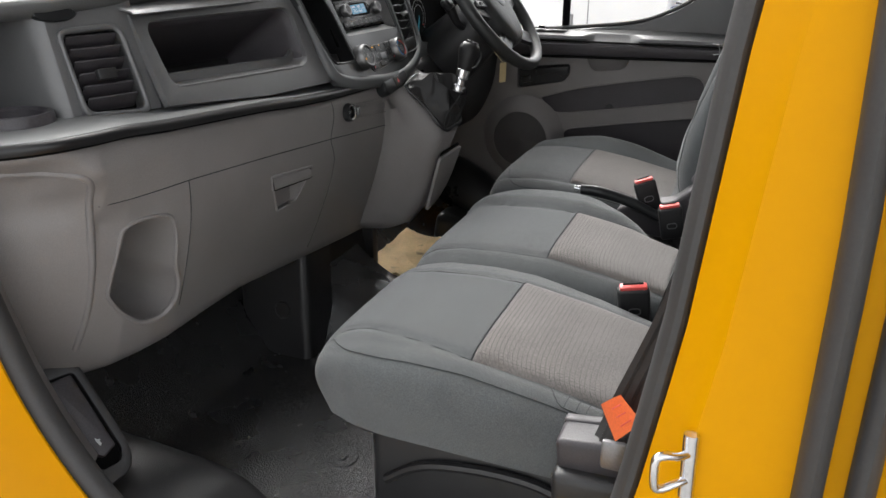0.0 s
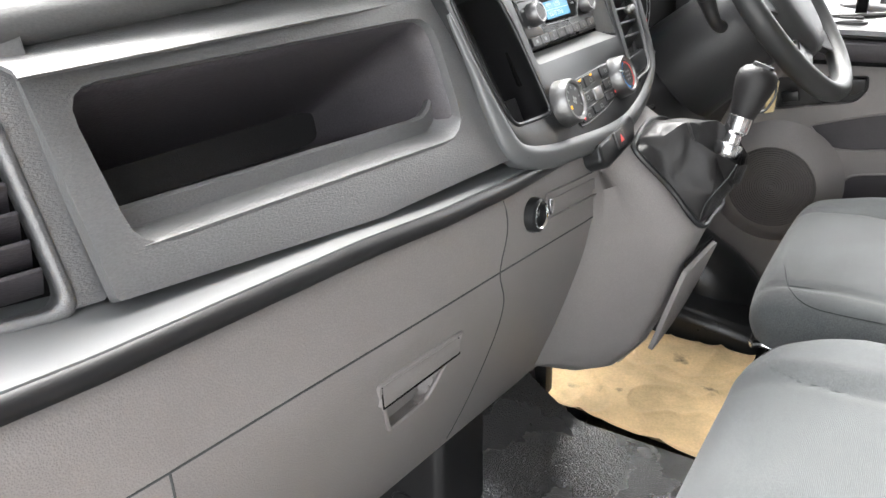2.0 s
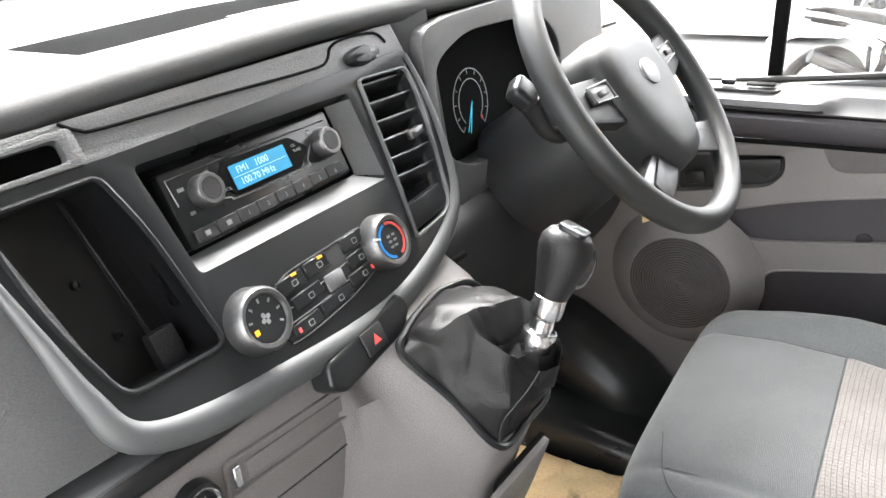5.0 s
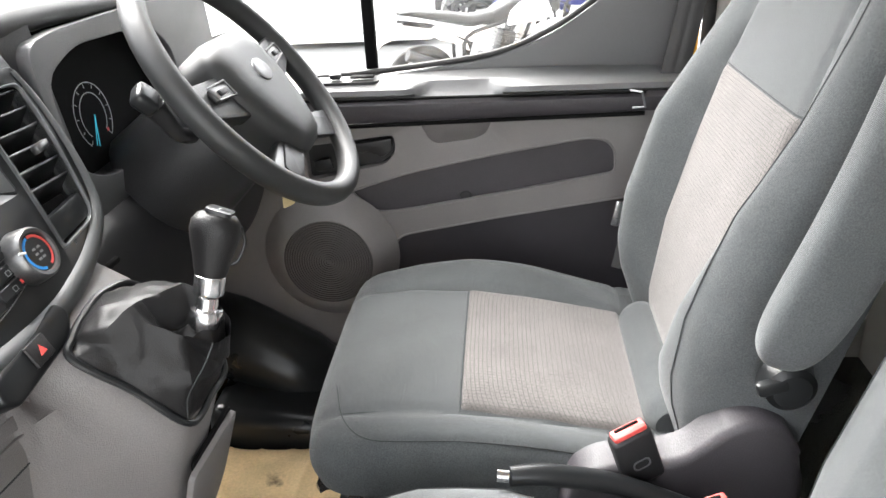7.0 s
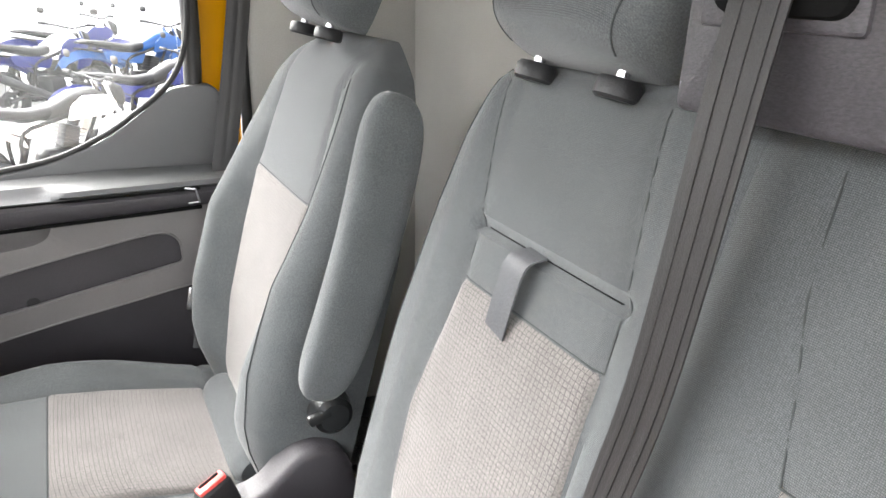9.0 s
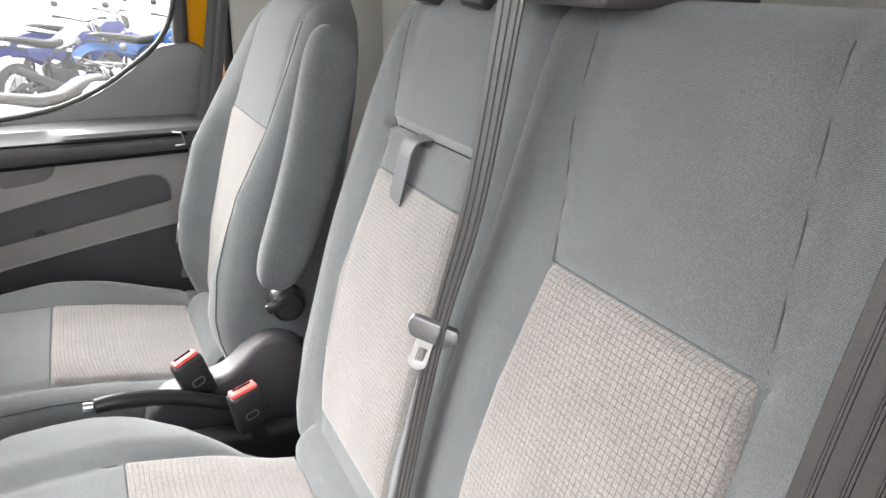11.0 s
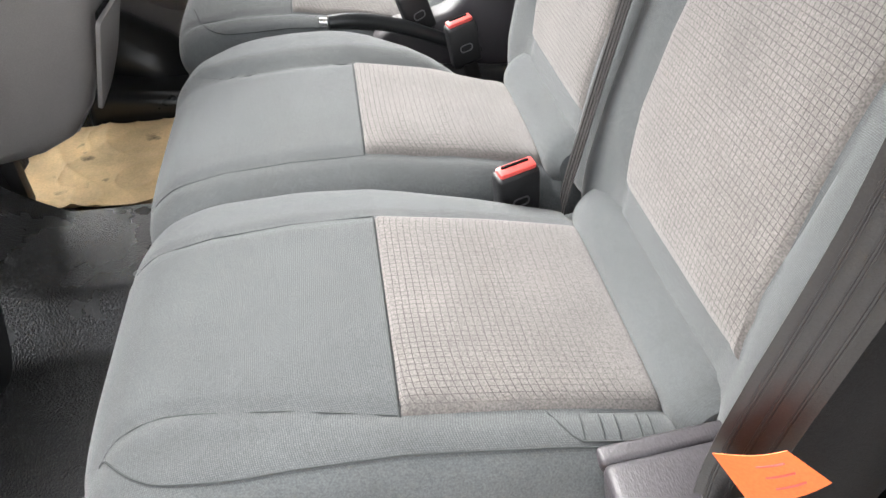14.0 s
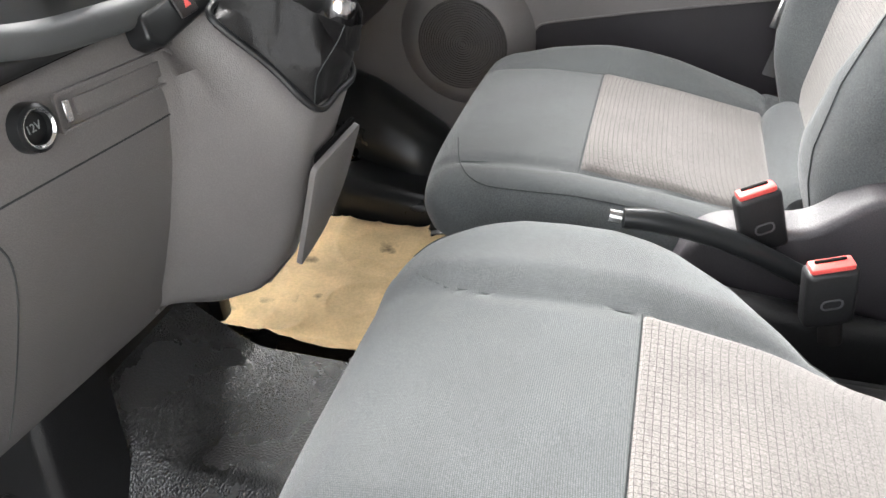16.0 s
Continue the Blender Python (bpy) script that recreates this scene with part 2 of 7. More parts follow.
def smoothpath(pts, n=8, closed=False):
    """A Catmull-Rom curve through the points."""
    p = [Vector(q) for q in pts]
    out = []
    m = len(p)
    for i in range(m if closed else m - 1):
        a = p[(i - 1) % m] if closed or i else p[0]
        b, c = p[i], p[(i + 1) % m]
        d = p[(i + 2) % m] if closed or i + 2 < m else p[-1]
        for k in range(n):
            t = k / n
            out.append(0.5 * ((2 * b) + (c - a) * t + (2 * a - 5 * b + 4 * c - d) * t * t + (3 * b - a - 3 * c + d) * t ** 3))
    if not closed:
        out.append(p[-1])
    return out


def smoothpath2(pts, n=4):
    return [(p.x, p.y) for p in smoothpath([(a, b, 0.0) for a, b in pts], n)]


def tube(pts, r, n=8, closed=False, smooth=0, ry=None, up=None):
    """A round or oval bar along a path. r may be a list."""
    p = smoothpath(pts, smooth, closed) if smooth else [Vector(q) for q in pts]
    m = len(p)
    rows, last = [], None
    for i in range(m):
        a = p[(i - 1) % m] if closed or i else p[0]
        c = p[(i + 1) % m] if closed or i + 1 < m else p[-1]
        d = (c - a).normalized()
        side = (Vector(up) if up else (last if last is not None else (Vector((0, 0, 1)) if abs(d.z) < 0.9 else Vector((1, 0, 0)))))
        side = (side - d * side.dot(d)).normalized()
        last = side
        other = d.cross(side)
        if isinstance(r, (list, tuple)):
            f = i / max(1, m - 1) * (len(r) - 1)
            k = min(int(f), len(r) - 2)
            ra = r[k] + (r[k + 1] - r[k]) * (f - k)
        else:
            ra = r
        rb = ra if ry is None else ry
        rows.append([p[i] + side * ra * math.cos(2 * math.pi * j / n) + other * rb * math.sin(2 * math.pi * j / n) for j in range(n)])
    return grid(rows, close_u=closed, close_v=True, caps=not closed)


def ribbon(pts, wide, thick, smooth=6):
    """A strap along pts, each with its own width direction: [(point, across), ...]."""
    p = smoothpath([q for q, _ in pts], smooth)
    w = smoothpath([v for _, v in pts], smooth)
    rows = []
    for i in range(len(p)):
        d = (p[min(i + 1, len(p) - 1)] - p[max(i - 1, 0)]).normalized()
        a = (w[i] - d * w[i].dot(d)).normalized()
        nrm = d.cross(a)
        prof = []
        for f, h in ((-0.5, -1), (-0.2, -1.1), (0.2, -1.1), (0.5, -1), (0.5, 1), (0.33, 1), (0.28, 1.5), (0.08, 1.5), (0.04, 1), (-0.04, 1), (-0.08, 1.5), (-0.28, 1.5), (-0.33, 1), (-0.5, 1)):
            prof.append(p[i] + a * wide * f + nrm * thick * 0.5 * h)
        rows.append(prof)
    return grid(rows, close_v=True, caps=True)


def ribs(path, owner):
    """Three raised cords woven along a belt."""
    for off in (-0.0135, 0.0, 0.0135):
        part("rib", ribbon([(Vector(p) + Vector(a).normalized() * off, a) for p, a in path], 0.0055, 0.0030, 10), "belt", owner)


def rbox(size, r=0.005, seg=2, m=None):
    bm = bmesh.new()
    bmesh.ops.create_cube(bm, size=1, matrix=Matrix.Diagonal((*size, 1)))
    if r:
        bmesh.ops.bevel(bm, geom=bm.edges[:], offset=r, segments=seg, affect="EDGES", profile=0.5)
    if m is not None:
        bmesh.ops.transform(bm, matrix=m, verts=bm.verts[:])
    return bm


def lathe(prof, m, n=32, a0=0, a1=360):
    """A turned body: profile of (radius, height) about the local z axis, placed by m."""
    full = abs(a1 - a0) >= 360
    rows = []
    for i in range(n if full else n + 1):
        a = radians(a0 + (a1 - a0) * i / n)
        rows.append([m @ Vector((q * math.cos(a), q * math.sin(a), h)) for q, h in prof])
    bm = grid(rows, close_u=full)
    bmesh.ops.remove_doubles(bm, verts=bm.verts[:], dist=1e-6)
    return bm


def frame_at(o, u, v):
    """A local frame: x along u, y along v, z their normal."""
    u, v = Vector(u).normalized(), Vector(v)
    n = u.cross(v).normalized()
    v = n.cross(u)
    return Matrix.Translation(o) @ Matrix((u, v, n)).transposed().to_4x4()


def rrect(x0, y0, x1, y1, r, n=5):
    out = []
    for cx, cy, a in ((x1 - r, y1 - r, 0), (x0 + r, y1 - r, 90), (x0 + r, y0 + r, 180), (x1 - r, y0 + r, 270)):
        for k in range(n + 1):
            b = radians(a + 90 * k / n)
            out.append((cx + r * math.cos(b), cy + r * math.sin(b)))
    return out


def rpoly(pts, r, n=4):
    """A polygon with rounded corners; r one radius or one each."""
    out = []
    m = len(pts)
    for i in range(m):
        p, a, c = Vector(pts[i]).to_2d(), Vector(pts[i - 1]).to_2d(), Vector(pts[(i + 1) % m]).to_2d()
        q = r[i] if isinstance(r, (list, tuple)) else r
        q = min(q, (a - p).length * 0.45, (c - p).length * 0.45)
        s, e = p + (a - p).normalized() * q, p + (c - p).normalized() * q
        if q < 1e-5:
            out.append(tuple(p))
            continue
        for k in range(n + 1):
            t = k / n
            z = s * (1 - t) ** 2 + p * 2 * t * (1 - t) + e * t * t
            out.append((z.x, z.y))
    return out


def plate(outer, holes, thick, m, bev=0.002, seg=2):
    """A flat plate with holes, its face at local z = 0 and its back at -thick, edges rounded."""
    bm = bmesh.new()
    edges = []
    for loop in (outer, *holes):
        vs = [bm.verts.new((x, y, 0)) for x, y in loop]
        edges += [bm.edges.new((vs[i], vs[(i + 1) % len(vs)])) for i in range(len(vs))]
    if holes:
        bmesh.ops.triangle_fill(bm, use_beauty=True, use_dissolve=False, edges=edges)
    else:
        bm.faces.new(bm.verts[:])
    face = bm.faces[:]
    for f in face:
        if f.normal.z < 0:
            f.normal_flip()
    got = bmesh.ops.extrude_face_region(bm, geom=face)
    top = [g for g in got["geom"] if isinstance(g, bmesh.types.BMVert)]
    for v in bm.verts:
        v.co.z = -thick
    for v in top:
        v.co.z = 0
    if bev:
        tops = set(top)
        rim = [e for e in bm.edges if e.verts[0] in tops and e.verts[1] in tops and any(not all(v in tops for v in f.verts) for f in e.link_faces)]
        bmesh.ops.bevel(bm, geom=rim, offset=bev, segments=seg, affect="EDGES", profile=0.5, clamp_overlap=True)
    bmesh.ops.transform(bm, matrix=m, verts=bm.verts[:])
    return bm


def lerp(table, x):
    """Smooth reading of a table of (x, value)."""
    return float(np.interp(x, [a for a, _ in table], [b for _, b in table]))


def letters(name, words, size, m, material, parent, depth=0.0003):
    cu = bpy.data.curves.new(name, "FONT")
    cu.body, cu.size, cu.extrude, cu.align_x, cu.align_y = words, size, depth, "CENTER", "CENTER"
    ob = bpy.data.objects.new(name, cu)
    me = bpy.data.meshes.new_from_object(ob)
    bpy.data.objects.remove(ob)
    me.transform(m)
    return put(name, me, material, parent)


class Pad:
    """A padded body over a local frame m: x along it, y across, z out of its face."""

    def __init__(self, m, x0, x1, left, right, top, base, nose0=0.06, nose1=0.03, n=3.2, dips=(), under=0.0, corner=0.0):
        self.m, self.x0, self.x1, self.left, self.right, self.top, self.base = m, x0, x1, left, right, top, base
        self.nose0, self.nose1, self.n, self.dips, self.under, self.corner = nose0, nose1, n, dips, under, corner

    def end(self, x):
        k = 1.0
        if x < self.x0 + self.nose0:
            d = max(0.0, (self.x0 + self.nose0 - x) / self.nose0)
            k *= (1 - d ** 2.4) ** (1 / 2.4) if d < 1 else 0
        if x > self.x1 - self.nose1:
            d = max(0.0, (x - self.x1 + self.nose1) / self.nose1)
            k *= (1 - d ** 2.4) ** (1 / 2.4) if d < 1 else 0
        return k

    def sides(self, x):
        l, r = self.left(x), self.right(x)
        k = 0.80 + 0.20 * self.end(x)
        c, w = (l + r) / 2, (r - l) / 2
        if self.corner:
            d = min(1.0, max(0.0, (self.x0 + self.corner - x) / self.corner))
            return c, w - self.corner * 0.8 * (1 - math.sqrt(1 - d * d * 0.98))
        return c, w * k

    def height(self, x, y):
        h = self.top(x, y)
        for f in self.dips:
            h -= f(x, y)
        return h

    def local(self, x, y, off=0.0, h=None):
        c, w = self.sides(x)
        if h is None:
            q = min(1.0, abs(y - c) / w)
            h = max(0.0, 1 - q ** self.n) ** (1 / self.n)
        f = h * self.end(x)
        z = self.base + (self.height(x, y) - self.base) * f
        back = self.under * (1 - f) ** 1.5 * math.exp(-max(0.0, x - self.x0) / 0.12) if self.under else 0.0
        return Vector((x + back, y, z + off))

    def at(self, x, y, off=0.0):
        return self.m @ self.local(x, y, off)

    def side(self, x, h, left=True, off=0.0):
        c, w = self.sides(x)
        y = c - w * (1 - h ** self.n) ** (1 / self.n) * (1 if left else -1)
        p = self.local(x, y, 0, h)
        return self.m @ Vector((p.x, p.y - (off if left else -off), p.z + off))

    def mesh(self, nx=90, ny=80):
        rows = []
        n0, n1 = 16, 14
        st = [self.x0 + self.nose0 * (1 - math.cos(math.pi / 2 * k / n0)) for k in range(n0)]
        en = [self.x1 - self.nose1 * (1 - math.cos(math.pi / 2 * k / n1)) for k in range(n1)][::-1]
        a, b = self.x0 + self.nose0, self.x1 - self.nose1
        xs = st + [a + (b - a) * k / nx for k in range(nx)] + en
        for x in xs:
            c, w = self.sides(x)
            th = np.linspace(0, math.pi, 400)
            cy = np.cos(th)
            y = -np.sign(cy) * np.abs(cy) ** (2 / self.n)
            h = np.sin(th).clip(0) ** (2 / self.n)
            thick = max(0.02, self.top(x, c) - self.base)
            arc = np.concatenate([[0], np.cumsum(np.hypot(np.diff(y) * w, np.diff(h) * thick))])
            s = np.linspace(0, arc[-1], ny)
            rows.append([self.m @ self.local(x, c + w * yy, 0, hh) for yy, hh in zip(np.interp(s, arc, y), np.interp(s, arc, h))])
        bm = grid(rows, close_v=True)
        bmesh.ops.holes_fill(bm, edges=[e for e in bm.edges if e.is_boundary], sides=0)
        return bm

    def patch(self, x0, x1, y0, y1, off=0.0022, nx=44, ny=40, puff=0.004):
        """A cloth panel laid on the face; its edges turn down into the seam."""
        rows = []
        for i in range(nx + 1):
            fx = i / nx
            x = x0 + (x1 - x0) * fx
            a, b = (y0(x), y1(x)) if callable(y0) else (y0, y1)
            row = []
            for j in range(ny + 1):
                fy = j / ny
                e = min(fx, 1 - fx, 1) * (x1 - x0), min(fy, 1 - fy) * (b - a)
                d = min(abs(e[0]), abs(e[1]))
                o = off + puff * (1 - math.exp(-(d / 0.02) ** 1.2)) - (0.004 if d < 1e-6 else 0)
                row.append(self.at(x, a + (b - a) * fy, o))
            rows.append(row)
        return grid(rows)


def groove(line, depth=0.005, width=0.006):
    """A dip along a seam: line(x, y) gives the distance to it."""
    return lambda x, y: depth * math.exp(-(line(x, y) / width) ** 2)


# ---- seats ----
def zc(table):
    xs, zs = [a for a, _ in table], [b for _, b in table]
    return lambda x: float(np.interp(x, xs, zs))


def seam(thing_ob, pts, r=0.0008, name="seam", material="thread"):
    part(name, tube(pts, r, 5), material, thing_ob)


def span(a, b, n):
    return [a + (b - a) * k / n for k in range(n + 1)]


def cushion(seat, pad, ix0, ix1, iy0, iy1, lines=None, lead=0.035):
    """A seat cushion with its check panel, seams and rear roll."""
    body = part("seat_cushion", pad.mesh(), "cloth", seat)
    part("cushion_panel", pad.patch(ix0, ix1, iy0, iy1), "insert", body, "beige checked cloth panel")
    for k, y in enumerate((iy0, iy1)):
        run = lines[k] if lines and lines[k] else None
        front = pad.x0 + (0.047 if run else lead)
        seam(body, [pad.at(x, run(x) if run else y, 0.0006) for x in span(front, ix0, 40)])
    seam(body, [pad.at(ix0, y, 0.001) for y in span(iy0, iy1, 20)])
    return body


def side_seam(body, pad, h, left=True, x0=None, x1=None, material="thread", head=0.0):
    a, b = (pad.x0 + 0.012 if x0 is None else x0), (pad.x1 - 0.01 if x1 is None else x1)
    xs = [a + (b - a) * (k / 70) ** 1.6 for k in range(71)]
    rise = lambda x: h + max(0.0, head - h) * math.exp(-((x - a) / 0.035) ** 1.5)
    seam(body, [pad.side(x, rise(x), left, 0.0004) for x in xs], 0.0009, "piping", material)


# double passenger bench
bench = thing("bench_seat", "double passenger bench in grey-green cloth with beige checked panels", "seat", (-0.3, 1.2, 0.6))
tb = zc([(-0.585, 0.935), (-0.54, 0.953), (-0.48, 0.966), (-0.40, 0.972), (-0.316, 0.971), (-0.2, 0.951), (-0.09, 0.926), (-0.02, 0.912)])
P_IN, M_IN, D_IN = (0.868, 1.130), (1.267, 1.513), (1.830, 2.147)


def bench_top(lo, hi, up):
    def f(x, y):
        z = tb(x)
        outer = max(0.0, lo - y) if lo < 1 else max(0.0, y - hi)
        inner = max(0.0, y - hi) if lo < 1 else max(0.0, lo - y)
        return z + min(0.008, outer * 0.25) - min(0.014, inner * 0.12) + (up * min(1.0, max(0.0, (y - hi) / 0.03)))
    return f


SEAM_P = zc([(-0.556, 0.880), (-0.546, 0.892), (-0.536, 0.899), (-0.52, 0.904), (-0.50, 0.905), (-0.479, 0.901), (-0.414, 0.889), (-0.316, 0.870), (0.0, 0.868)])
SEAM_M = zc([(-0.556, 1.560), (-0.536, 1.535), (-0.50, 1.518), (-0.45, 1.512), (0.0, 1.513)])


def bench_dips(lo, hi):
    rear = -0.092
    near, far = (SEAM_P if lo < 1 else lambda x: lo), (SEAM_M if hi > 1.4 else lambda x: hi)
    return (groove(lambda x, y: abs(y - near(x)), 0.004, 0.006), groove(lambda x, y: abs(y - far(x)), 0.004, 0.006),
            groove(lambda x, y: abs(x - rear), 0.006, 0.006))


PASS_L = zc([(-0.60, 0.862), (-0.56, 0.832), (-0.50, 0.815), (-0.44, 0.808), (0.0, 0.808)])
PASS_R = zc([(-0.60, 1.225), (-0.55, 1.252), (-0.50, 1.268), (-0.38, 1.262), (-0.28, 1.248), (-0.20, 1.230), (-0.10, 1.205), (0.0, 1.195)])
MID_L = zc([(-0.60, 1.215), (-0.5, 1.195), (-0.3, 1.200), (-0.2, 1.212), (-0.1, 1.232), (0.0, 1.235)])
MID_R = zc([(-0.60, 1.600), (-0.545, 1.645), (-0.50, 1.675), (-0.45, 1.692), (-0.35, 1.690), (-0.29, 1.668), (-0.235, 1.625), (-0.195, 1.575), (-0.165, 1.545), (-0.13, 1.530), (0.0, 1.525)])
pad_p = Pad(Matrix(), -0.600, -0.015, PASS_L, PASS_R, bench_top(*P_IN, 0), 0.845, 0.085, 0.02, 4.2, bench_dips(*P_IN), 0.05, 0.03)
pad_m = Pad(Matrix(), -0.604, -0.015, MID_L, MID_R, bench_top(*M_IN, 0.006), 0.845, 0.085, 0.02, 4.2, bench_dips(*M_IN), 0.05, 0.03)
for pad, (a, b) in ((pad_p, P_IN), (pad_m, M_IN)):
    body = cushion(bench, pad, -0.316, -0.097, a, b, (SEAM_P, None) if pad is pad_p else (None, SEAM_M))
    side_seam(body, pad, 0.82 if pad is pad_p else 0.76, pad is pad_p, pad.x0 + 0.049, None, "thread", 0.93)
    if pad is pad_p:
        # gathered pleats beside the belt stalk
        for x in (-0.176, -0.160, -0.147, -0.128, -0.118):
            seam(body, [pad.at(x + 0.002 * j / 5, y, 0.0003) for j, y in enumerate(span(0.840, 0.864, 5))], 0.0006, "pleat")
        seam(body, [pad.at(x, 0.838 + 5 * max(0.0, -0.175 - x) ** 2 * 10, 0.0004) for x in span(-0.20, -0.098, 14)], 0.0009, "pleat_seam")

# bench uprights
TILT_B = radians(16.6)
up_b = Vector((math.sin(TILT_B), 0, math.cos(TILT_B)))
fr_b = frame_at((-0.09, 0, 0.90), up_b, (0, 1, 0))
flat_b = lambda x, y: lerp([(0, -0.022), (0.06, -0.006), (0.15, 0.002), (0.3, 0.004), (0.46, 0.0), (0.6, -0.004), (0.7, -0.012)], x)


def back_top(lo, hi, rise):
    def f(x, y):
        b = max(0.0, lo - y) + max(0.0, y - hi)
        return flat_b(x, y) + min(rise, b * 0.35)
    return f


PB_L = zc([(0.09, 0.846), (0.146, 0.857), (0.2, 0.862), (0.3, 0.867), (0.38, 0.868), (0.452, 0.874), (0.57, 0.893), (0.66, 0.908)])
PB_R = zc([(0.09, 1.096), (0.12, 1.110), (0.17, 1.124), (0.25, 1.125), (0.33, 1.120), (0.452, 1.100), (0.50, 1.112), (0.56, 1.128), (0.66, 1.138)])
MB_L = zc([(0.09, 1.256), (0.446, 1.268), (0.5, 1.272), (0.66, 1.302)])
MB_R = zc([(0.09, 1.488), (0.136, 1.507), (0.2, 1.519), (0.286, 1.523), (0.36, 1.514), (0.446, 1.499), (0.5, 1.505), (0.66, 1.535)])
MB_OUT = zc([(0, 1.625), (0.15, 1.640), (0.35, 1.643), (0.5, 1.628), (0.58, 1.612), (0.63, 1.592), (0.66, 1.572), (0.69, 1.535)])
pad_pb = Pad(fr_b, 0.0, 0.69, lambda x: 0.775, lambda x: 1.232, back_top(0.865, 1.115, 0.016), -0.12, 0.03, 0.05, 5.0,
             (groove(lambda x, y: abs(y - PB_R(x)), 0.0035, 0.005), groove(lambda x, y: abs(y - PB_L(x)), 0.0035, 0.005),
              groove(lambda x, y: abs(x - 0.452) + (9 if not 0.87 < y < 1.10 else 0), 0.005, 0.005)))
pad_mb = Pad(fr_b, 0.0, 0.69, lambda x: 1.172, MB_OUT, back_top(1.262, 1.505, 0.016), -0.12, 0.03, 0.05, 5.0,
             (groove(lambda x, y: abs(y - MB_L(x)), 0.0035, 0.005), groove(lambda x, y: abs(y - MB_R(x)), 0.0035, 0.005),
              groove(lambda x, y: abs(x - 0.5) + (9 if not 1.265 < y < 1.51 else 0), 0.012, 0.006)))
for pad, lo, hi, top in ((pad_pb, PB_L, PB_R, 0.452), (pad_mb, MB_L, MB_R, 0.444)):
    body = part("backrest", pad.mesh(), "cloth", bench)
    part("back_panel", pad.patch(0.095, top, lo, hi), "insert_back", body, "beige checked cloth panel")
    for f in (lo, hi):
        seam(body, [pad.at(x, f(x), 0.0006) for x in span(top, 0.655, 24)])
    seam(body, [pad.at(top, y, 0.001) for y in span(lo(top), hi(top), 20)])
    side_seam(body, pad, 0.86, pad is pad_pb, 0.02, 0.66)
    if pad is pad_mb:
        seam(body, [pad.at(0.5, y, 0.0012) for y in span(MB_L(0.5), MB_R(0.5), 20)], 0.002, "flap_edge", "gap")
        strap = ribbon([(pad.at(0.502, 1.40, 0.004), (0, 1, 0)), (pad.at(0.49, 1.402, 0.013), (0, 1, 0)), (pad.at(0.455, 1.405, 0.012), (0, 1, 0)), (pad.at(0.418, 1.410, 0.007), (0, 1, 0))], 0.034, 0.0018)
        part("pull_strap", strap, "strap", body, "short grey webbing pull strap")


def rear_roll(seat, x, z, y0, y1, r):
    """The padded band that closes the gap behind a cushion."""
    rows = []
    for k in range(25):
        f = k / 24
        e = max(0.0, 1 - abs(2 * f - 1) ** 8) ** 0.5
        y = y0 + (y1 - y0) * f
        q = r * (0.55 + 0.45 * e)
        rows.append([(x + q * 1.22 * math.cos(a) * 0.75 - q * 0.55 * math.sin(a), y, z + q * 1.22 * math.cos(a) * 0.62 + q * 0.78 * math.sin(a)) for a in np.linspace(0, 2 * math.pi, 28, endpoint=False)])
    part("rear_roll", grid(rows, close_v=True, caps=True), "cloth", seat)


part("side_panel", shell([[pad_pb.side(x, h, True, 0.002) for h in (0.02, 0.15, 0.3, 0.45, 0.6, 0.72)] for x in span(0.03, 0.66, 40)], 0.001), "blackcloth", bench, "black cloth side of the upright")
# rolls between cushions and uprights
for y0, y1 in ((0.838, 1.160), (1.240, 1.520)):
    rear_roll(bench, -0.066, 0.931, y0, y1, 0.033)
part("seat_base", rbox((0.50, 0.78, 0.26), 0.02, 3, pose(-0.22, 1.235, 0.715)), "dark", bench, "dark moulded plastic seat base")
part("seat_frame", rbox((0.50, 0.74, 0.06), 0.012, 2, pose(-0.25, 1.225, 0.83)), "dark", bench)
part("base_rib", tube([(-0.44, 0.842, 0.74), (-0.36, 0.839, 0.79), (-0.2, 0.839, 0.80), (-0.05, 0.842, 0.73)], 0.008, 8, smooth=6), "dark", bench)


def headrest(seat, m, width, tall, deep, posts):
    pad = Pad(m, -0.010, tall, lambda x: -width / 2 * lerp([(0, 0.8), (0.06, 1), (tall, 0.95)], x), lambda x: width / 2 * lerp([(0, 0.8), (0.06, 1), (tall, 0.95)], x),
              lambda x, y: deep * (0.5 + 0.06 * math.cos(y / width * math.pi)), -deep / 2, 0.05, 0.05, 4.0)
    hr = part("headrest", pad.mesh(30, 60), "cloth", seat)
    side_seam(hr, pad, 0.9, True)
    side_seam(hr, pad, 0.9, False)
    for y in posts:
        part("post", lathe([(0, -0.022), (0.006, -0.022), (0.006, 0.03), (0, 0.03)], m @ Matrix.Translation((0, y, -0.004)) @ pose(0, 0, 0, 0, 90, 0), 16), "chrome", hr, "bright steel post")
        part("post_collar", lathe([(0.0, -0.008), (0.018, -0.008), (0.021, -0.005), (0.021, 0.006), (0.018, 0.010), (0.008, 0.011), (0, 0.011)],
                                  m @ Matrix.Translation((-0.022, y, -0.004)) @ pose(0, 0, 0, 0, 90, 0), 28), "dark", hr, "black plastic collar")


headrest(bench, frame_at((0.104, 1.424, 1.553), up_b, (0, 1, 0)), 0.27, 0.21, 0.105, (-0.066, 0.060))

